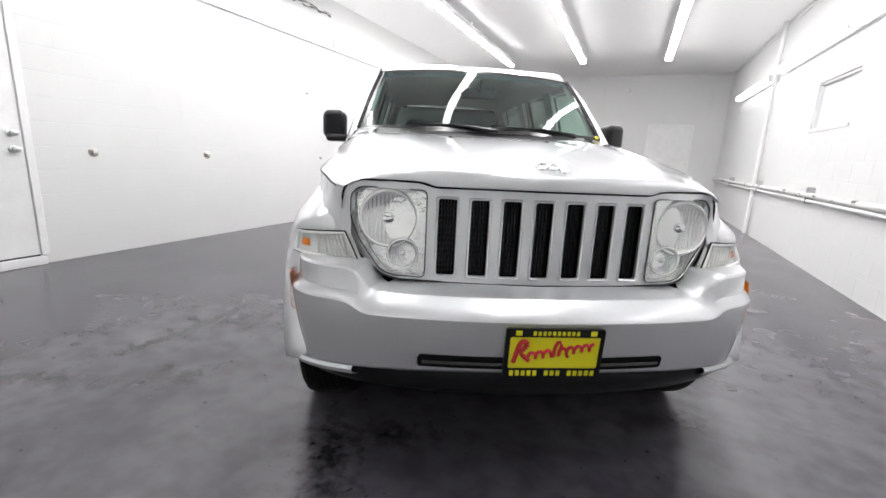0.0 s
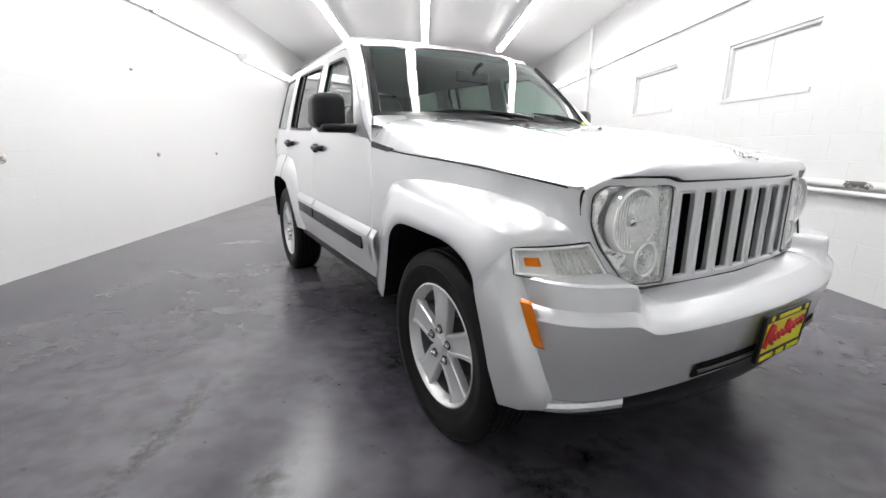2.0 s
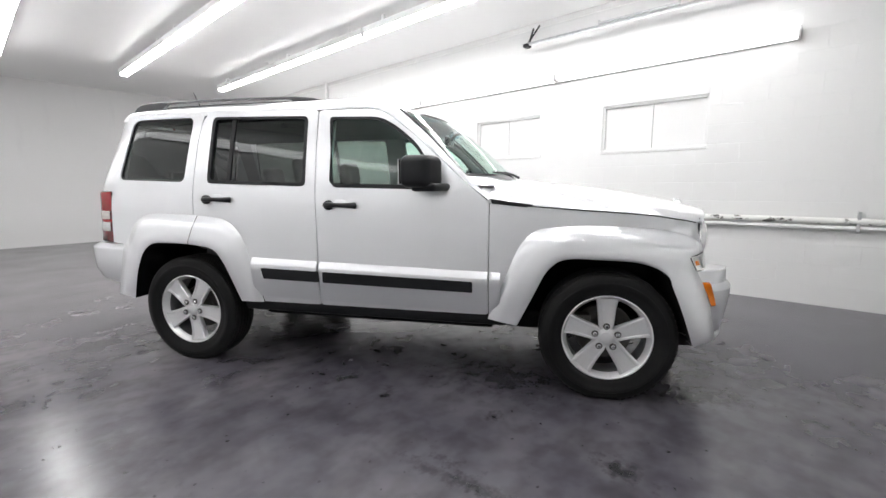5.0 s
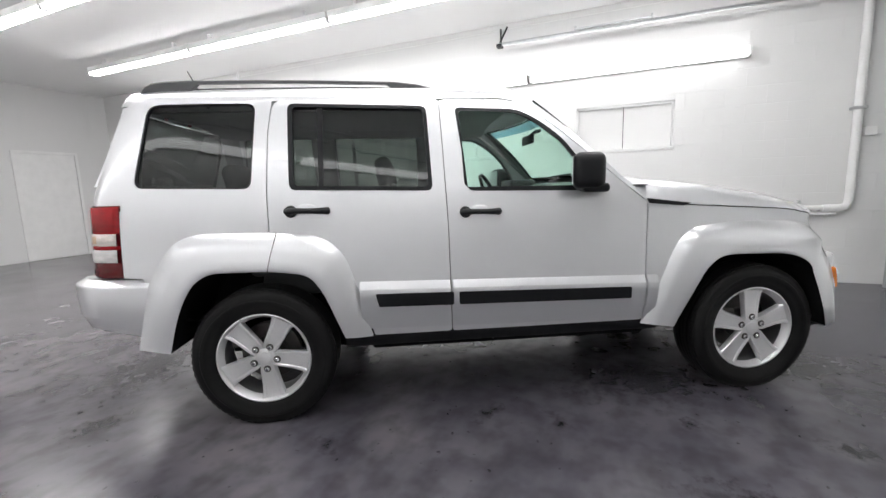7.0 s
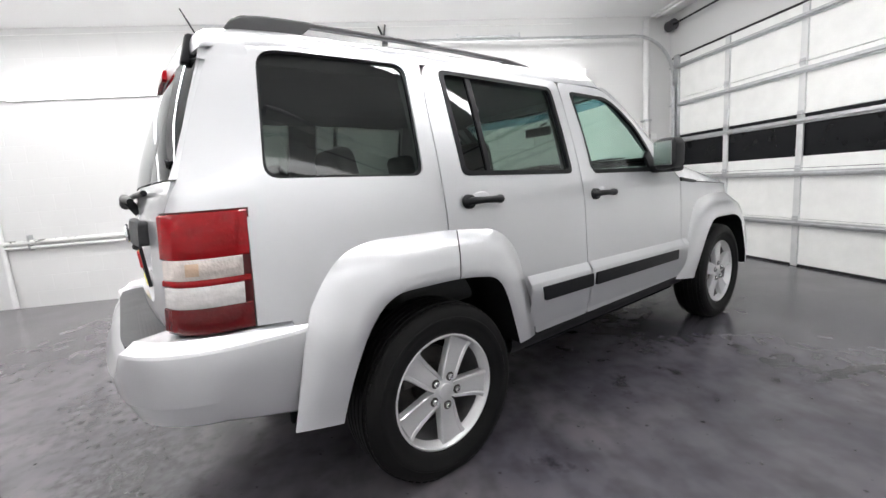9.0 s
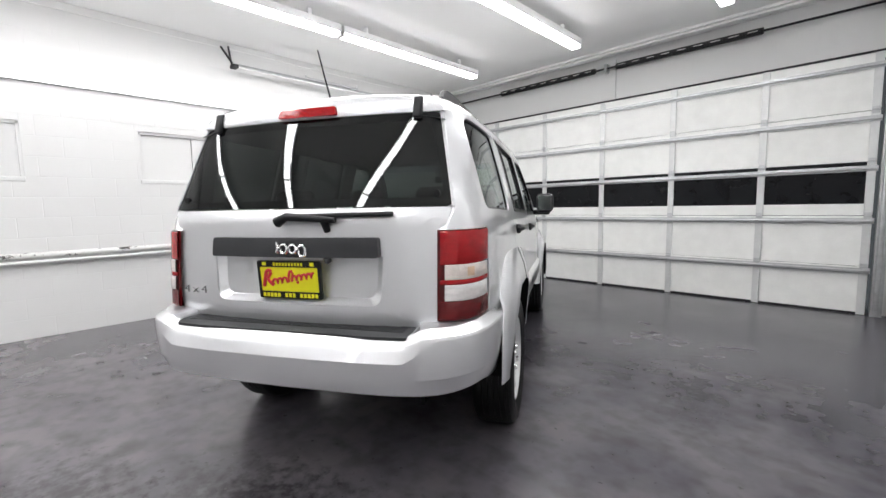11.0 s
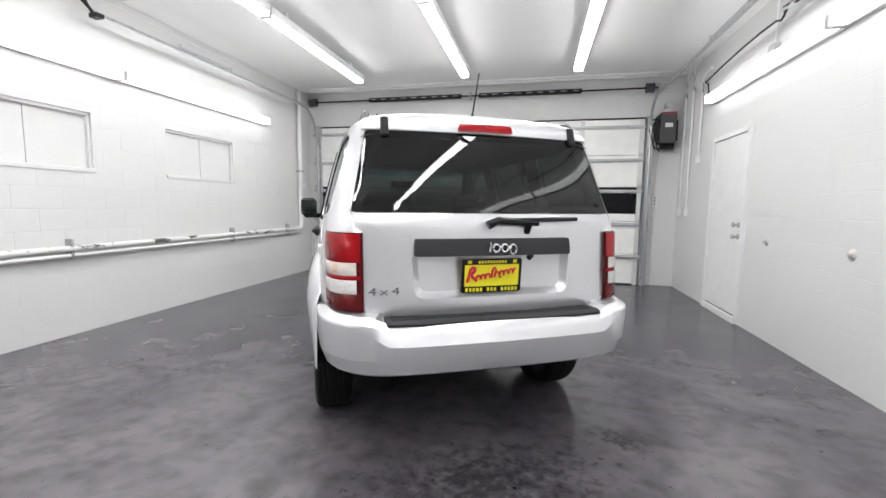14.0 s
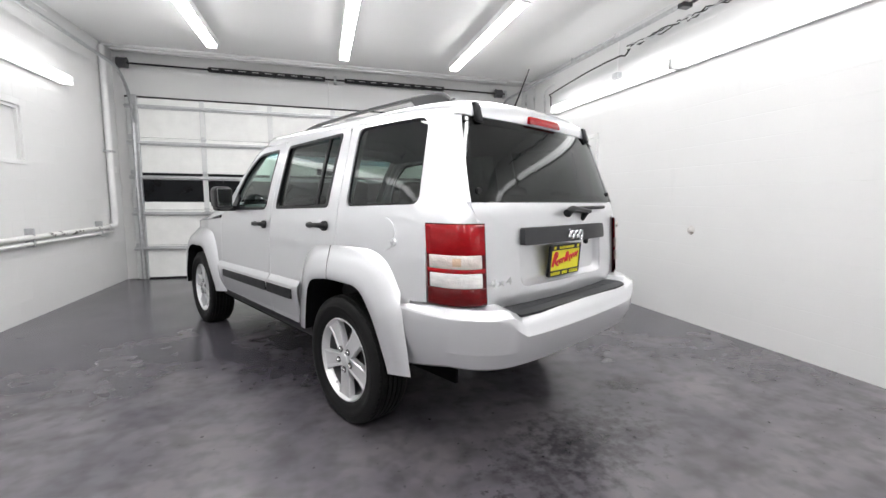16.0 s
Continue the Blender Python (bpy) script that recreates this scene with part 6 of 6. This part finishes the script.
sheet(bm, [[(x * 0.93, y - d, z) for x, y in mirrored[4:-4]] for z, d in ((0.60, 0.20), (0.56, 0.24), (0.54, 0.5))])
part("rear_valance", bm, VOID, car)

# ---- wheels ----
def wheel(y, s, turn):
    ob = empty("wheel", (s * 0.762, y, HUB_Z), car)
    R = 0.366
    bm = bmesh.new()
    prof = [(-0.108, 0.235), (-0.112, 0.262), (-0.114, 0.30), (-0.108, 0.335), (-0.094, 0.355), (-0.080, 0.362)]
    for x in (-0.06, -0.03, 0.0, 0.03, 0.06):
        prof += [(x - 0.011, R), (x + 0.011, R), (x + 0.012, R - 0.008), (x + 0.018, R - 0.008)]
    prof += [(0.080, 0.362), (0.094, 0.355), (0.106, 0.338), (0.110, 0.318), (0.1105, 0.312), (0.1125, 0.310), (0.1125, 0.292), (0.110, 0.289), (0.107, 0.265), (0.100, 0.247), (0.092, 0.236), (0.08, 0.23)]
    lathe(bm, prof, (0, 0, 0), "x", 72, s)
    # tread blocks across the shoulder
    for k in range(64):
        a = 2 * math.pi * k / 64
        m = pose(0, 0, 0, math.degrees(a), 0, 0)
        box(bm, (min(s * 0.070, s * 0.092), -0.012, 0.345), (max(s * 0.070, s * 0.092), 0.010, 0.3595), 0, m)
    for v in bm.verts:
        if v.co.z < -HUB_Z + 0.002:
            v.co.z = -HUB_Z + 0.002
    part("tyre", bm, RUBBER, ob, "black road tyre", smooth=True)
    bm = bmesh.new()
    lathe(bm, [(0.055, 0.210), (0.066, 0.213), (0.078, 0.222), (0.090, 0.226), (0.096, 0.232), (0.094, 0.238), (0.085, 0.240)], (0, 0, 0), "x", 60, s)
    part("rim", bm, ALLOY, ob, "silver alloy rim", smooth=True)
    bm = bmesh.new()
    lathe(bm, [(-0.10, 0.225), (-0.02, 0.205), (0.03, 0.205), (0.056, 0.2105)], (0, 0, 0), "x", 60, s)
    part("shaded_rim_barrel", bm, BARREL_SHADE, ob, "alloy rim barrel, darkened as in shade", smooth=True)
    # disc coloured dark to deepen the shade between the spokes
    bm = bmesh.new()
    lathe(bm, [(-0.05, 0.16), (-0.03, 0.155), (-0.028, 0.09), (-0.01, 0.085), (-0.01, 0.02)], (0, 0, 0), "x", 40, s)
    part("brake_disc", bm, DISC_STEEL, ob, "brake disc, darkened for the shade behind the spokes", smooth=True)
    for k in range(5):
        a = turn + 2 * math.pi * k / 5
        bm = bmesh.new()
        cols = []
        for r, w, x in ((0.035, 0.030, 0.078), (0.065, 0.040, 0.082), (0.10, 0.043, 0.080), (0.15, 0.048, 0.078), (0.195, 0.055, 0.080), (0.218, 0.066, 0.084)):
            row = []
            for q, drop in ((-1.0, 0.034), (-0.98, 0.006), (-0.90, 0.0), (-0.66, 0.0005), (-0.60, 0.004), (0.60, 0.004), (0.66, 0.0005), (0.90, 0.0), (0.98, 0.006), (1.0, 0.034)):
                t, u = w * q, r
                if r < 0.09:
                    drop = min(drop, 0.003) if abs(q) < 0.9 else drop
                row.append((s * (x - drop), u * math.cos(a) - t * math.sin(a), u * math.sin(a) + t * math.cos(a)))
            cols.append(row)
        sheet(bm, cols)
        part("spoke", bm, ALLOY, ob, smooth=True, sharp=25)
        bm = bmesh.new()
        b = a
        c = (s * 0.074, 0.062 * math.cos(b), 0.062 * math.sin(b))
        lathe(bm, [(-0.02, 0.017), (0.004, 0.017), (0.004, 0.012), (0.018, 0.011), (0.022, 0.008), (0.022, 0)], c, "x", 12, s)
        part("lug_nut", bm, CHROME, ob, smooth=True)
        # flat dark ring draws the shade of the recess round the nut
        bm = bmesh.new()
        lathe(bm, [(0.0085, 0.019), (0.0105, 0.018), (0.0105, 0.010)], c, "x", 14, s)
        part("nut_pocket_shade", bm, DISC_STEEL, ob, smooth=True)
    bm = bmesh.new()
    lathe(bm, [(0.05, 0.058), (0.074, 0.056), (0.080, 0.044), (0.083, 0.034), (0.088, 0.031), (0.091, 0.02), (0.092, 0)], (0, 0, 0), "x", 30, s)
    part("hub_cap", bm, ALLOY, ob, smooth=True)
    bm = bmesh.new()
    box(bm, (-0.05, -0.02, -0.03), (0.03, 0.07, 0.03), 0.01, Matrix.Translation((s * 0.0, 0.10, 0.08)))
    part("brake_caliper", bm, DISC_STEEL, ob)
    return ob


wheel(-HUB_Y, -1, 1.56)
wheel(HUB_Y, -1, -1.70)
wheel(-HUB_Y, 1, 0.4)
wheel(HUB_Y, 1, 0.9)

# ---- underside ----
bm = bmesh.new()
box(bm, (-0.62, -1.75, 0.30), (0.62, 1.00, 0.42), 0.03)
box(bm, (-0.62, 0.95, 0.44), (0.62, 1.95, 0.52), 0.03)
box(bm, (-0.79, -0.72, 0.34), (0.79, 0.80, 0.44), 0.02)
part("underbody", bm, VOID, car, "dark underbody")
bm = bmesh.new()
rod(bm, (-0.72, HUB_Y, HUB_Z), (0.72, HUB_Y, HUB_Z), 0.045)
bmesh.ops.create_uvsphere(bm, u_segments=16, v_segments=10, radius=0.13, matrix=Matrix.Translation((0.05, HUB_Y, HUB_Z)))
rod(bm, (-0.72, -HUB_Y, HUB_Z), (0.72, -HUB_Y, HUB_Z), 0.035)
part("axle", bm, DISC_STEEL, car, smooth=True)
bm = bmesh.new()
tube(bm, [(-0.55, 1.5, 0.45), (-0.60, 1.9, 0.47), (-0.62, 2.14, 0.475)], 0.022, 14)
part("exhaust_pipe", bm, VOID, car, smooth=True)
bm = bmesh.new()
rod(bm, (0.0, 1.845, ROOF_MID(1.85) - 0.004), (0.0, 1.86, ROOF_MID(1.85) + 0.03), 0.016, 0.008, n=14)
tube(bm, [(0, 1.855, ROOF_MID(1.85) + 0.02), (0, 1.90, ROOF_MID(1.85) + 0.11), (0, 1.955, ROOF_MID(1.85) + 0.225)], [0.005, 0.004, 0.003], 8)
part("antenna", bm, BLACK_TRIM, car, "black whip antenna", smooth=True)

# ---- cabin ----
bm = bmesh.new()
box(bm, (-0.80, -0.70, 0.46), (0.80, 0.80, 0.52))
box(bm, (-0.42, 0.78, 0.5), (0.42, 2.10, 0.78))
box(bm, (-0.78, 0.85, 0.85), (0.78, 2.05, 0.88))
part("cabin_floor", bm, CABIN_GREY, car)
for s in (-1, 1):
    bm = bmesh.new()
    sheet(bm, [[(s * (side(y, z) - 0.07), y, z) for y in np.linspace(-0.72, 2.05, 12)] for z in (0.86, 0.95, 1.05, 1.17)])
    sheet(bm, [[(s * (side(y, 1.17) - d), y, z) for y in np.linspace(-0.72, 2.05, 12)] for d, z in ((0.07, 1.17), (0.012, 1.18))])
    part("door_card", bm, CABIN_GREY, car)
    for y0, y1 in ((0.29, 0.47), (1.16, 1.34), (1.90, 2.02)):
        bm = bmesh.new()
        sheet(bm, [[(s * (side(y, z) - 0.045), y, z) for y in np.linspace(y0, y1, 3)] for z in (1.17, 1.3, 1.45, 1.6, 1.66)])
        part("pillar_lining", bm, HEADLINER, car)
bm = bmesh.new()
sheet(bm, [[(x, y, 1.668 - 0.05 * (x / 0.62) ** 4 - 0.03 * max(0, 0.15 - y)) for x in np.linspace(-0.63, 0.63, 9)] for y in np.linspace(-0.08, 2.03, 10)])
part("headliner", bm, HEADLINER, car)
bm = bmesh.new()
rows = []
for y, z in ((-0.74, 1.185), (-0.62, 1.205), (-0.42, 1.20), (-0.30, 1.175), (-0.25, 1.10), (-0.27, 0.9), (-0.4, 0.7), (-0.5, 0.5)):
    rows.append([(x, y + (0.20 * (x / 0.75) ** 2 if y < -0.5 else 0), z - 0.01 * (x / 0.75) ** 2) for x in np.linspace(-0.74, 0.74, 9)])
sheet(bm, rows)
part("dashboard", bm, CABIN_GREY, car, smooth=True)
bm = bmesh.new()
made = box(bm, (0.20, -0.42, 1.15), (0.56, -0.22, 1.235), 0.03, seg=3)
part("instrument_hood", bm, CABIN_GREY, car, smooth=True)
steer = empty("steering_wheel", (0.38, -0.10, 1.11), car)
bm = bmesh.new()
m = pose(0, 0, 0, 65, 0, 0)
tube(bm, [m @ Vector((0.185 * math.cos(a), 0.185 * math.sin(a), 0)) for a in np.linspace(0, 2 * math.pi, 33)], 0.015, 8)
part("wheel_rim", bm, BLACK_TRIM, steer, smooth=True)
bm = bmesh.new()
for a in (0.0, math.pi, -math.pi / 2):
    tube(bm, [m @ Vector((0.05 * math.cos(a), 0.05 * math.sin(a), -0.02)), m @ Vector((0.18 * math.cos(a), 0.18 * math.sin(a), 0))], 0.014, 8)
bmesh.ops.create_uvsphere(bm, u_segments=14, v_segments=8, radius=0.065, matrix=m @ Matrix.Diagonal((1, 1, 0.5, 1)))
rod(bm, m @ Vector((0, 0, -0.02)), (0, -0.22, -0.06), 0.03)
part("wheel_hub", bm, BLACK_TRIM, steer, smooth=True)


def seat(x, y, width, lean_back=14, headrests=1, top=1.16):
    ob = empty("seat", (x, y, 0.5), car)
    w = width / 2
    bm = bmesh.new()
    box(bm, (-w, -0.26, 0.12), (w, 0.24, 0.27), 0.06, seg=4)
    part("cushion", bm, SEAT_CLOTH, ob, smooth=True)
    bm = bmesh.new()
    made = box(bm, (-w, -0.06, 0.0), (w, 0.07, top - 0.5 - 0.24), 0.05, Matrix.Translation((0, 0.22, 0.24)) @ pose(0, 0, 0, -lean_back, 0, 0), seg=4)
    part("backrest", bm, SEAT_CLOTH, ob, smooth=True)
    tip = Vector((0, 0.22 + (top - 0.74) * math.sin(radians(lean_back)), 0.24 + (top - 0.74) * math.cos(radians(lean_back))))
    for k in range(headrests):
        hx = 0 if headrests == 1 else (-w + 0.2) + k * (width - 0.4) / (headrests - 1)
        bm = bmesh.new()
        box(bm, (-0.125, -0.05, 0.05), (0.125, 0.05, 0.24), 0.045, Matrix.Translation(tip + Vector((hx, 0, 0))) @ pose(0, 0, 0, -lean_back * 0.6, 0, 0), seg=4)
        rod(bm, tip + Vector((hx - 0.05, 0, -0.02)), tip + Vector((hx - 0.05, 0.005, 0.1)), 0.007, n=8)
        rod(bm, tip + Vector((hx + 0.05, 0, -0.02)), tip + Vector((hx + 0.05, 0.005, 0.1)), 0.007, n=8)
        part("headrest", bm, SEAT_CLOTH, ob, smooth=True)
    return ob


seat(-0.37, 0.36, 0.52)
seat(0.37, 0.36, 0.52)
seat(0.0, 1.16, 1.30, 18, 2, 1.14)
mirror = empty("rear_view_mirror", (0, 0, 0), car)
bm = bmesh.new()
box(bm, (-0.12, -0.305, 1.475), (0.12, -0.28, 1.54), 0.012, seg=3)
tube(bm, [(0, -0.30, 1.52), (0, -0.34, 1.56), (0, -0.385, 1.572)], 0.012, 8)
part("case", bm, BLACK_TRIM, mirror, smooth=True)
for s in (-1, 1):
    bm = bmesh.new()
    sheet(bm, [[screen_point(u, v, -0.02) for u in np.linspace(s * 0.94, s * 1.0, 3)] for v in np.linspace(0, 1, 8)])
    part("pillar_lining", bm, HEADLINER, car)


# ---- concrete blocks of the two long walls, laid in running bond ----
def block_mesh(length, height):
    """One block face, its arrises eased."""
    bm = bmesh.new()
    a, b, d = length / 2, height / 2, 0.003
    back = [bm.verts.new((0, y, z)) for y, z in ((-a, -b), (a, -b), (a, b), (-a, b))]
    front = [bm.verts.new((-JOINT, y, z)) for y, z in ((-a + d, -b + d), (a - d, -b + d), (a - d, b - d), (-a + d, b - d))]
    bm.faces.new(front)
    for k in range(4):
        bm.faces.new((back[k], back[(k + 1) % 4], front[(k + 1) % 4], front[k]))
    bmesh.ops.recalc_face_normals(bm, faces=bm.faces[:])
    me = bpy.data.meshes.new("block")
    bm.to_mesh(me)
    bm.free()
    me.materials.append(WHITE_WALL)
    return me


COURSE = 0.2022
UNIT = 0.406
MORTAR = 0.002
MESHES = {}


def lay(wall, x, turn, holes, near, gap=MORTAR):
    """Blocks over a wall in courses; those within the stretch near are parts, the rest one joined part."""
    rest = []
    made = 0
    for row in range(16):
        z0 = row * COURSE
        z1 = min(z0 + COURSE, ZC)
        spans = [[YG, YB]]
        for y0, y1, h0, h1 in holes:
            if z0 < h1 - 0.05 and z1 > h0 + 0.05:
                cut = []
                for a, b in spans:
                    cut += [[a, min(b, y0)], [max(a, y1), b]]
                spans = [s for s in cut if s[1] - s[0] > 0.02]
        for a, b in spans:
            y = YG - (UNIT / 2 if row % 2 else 0)
            while y < b:
                lo, hi = max(y, a), min(y + UNIT, b)
                y += UNIT
                if hi - lo < 0.03:
                    continue
                size = (round(hi - lo - gap, 4), round(z1 - z0 - MORTAR, 3))
                at = ((lo + hi) / 2, (z0 + z1) / 2)
                if near[0] < at[0] < near[1] and made < 300:
                    if size not in MESHES:
                        MESHES[size] = block_mesh(*size)
                    ob = new("block", MESHES[size])
                    ob.parent = wall
                    ob.matrix_basis = pose(x, at[0], at[1], 0, 0, turn)
                    made += 1
                else:
                    rest.append((at, size))
    verts, faces = [], []
    s = -1 if turn == 0 else 1
    d = 0.003
    for (y, z), (length, height) in rest:
        a, b, n = length / 2, height / 2, len(verts)
        verts += [(x, y + p, z + q) for p, q in ((-a, -b), (a, -b), (a, b), (-a, b))]
        verts += [(x + s * JOINT, y + p, z + q) for p, q in ((-a + d, -b + d), (a - d, -b + d), (a - d, b - d), (-a + d, b - d))]
        quads = [(4, 5, 6, 7)] + [(k, (k + 1) % 4, 4 + (k + 1) % 4, 4 + k) for k in range(4)]
        faces += [tuple(n + i for i in (q if s > 0 else q[::-1])) for q in quads]
    me = bpy.data.meshes.new("blocks")
    me.from_pydata(verts, [], faces)
    me.materials.append(WHITE_WALL)
    ob = new("blocks", me)
    ob.parent = wall
    tagged(ob, kind="stuff")


lay(wall_east, XE + JOINT, 0, [(a - 0.002, b + 0.002, WZ0, WZ1) for a, b in WINDOWS], (-3.6, 3.8))
lay(wall_west, XW - JOINT, 180, [(-2.16, -1.15, 0.0, 2.17)], (-1.2, 4.0), -0.004)
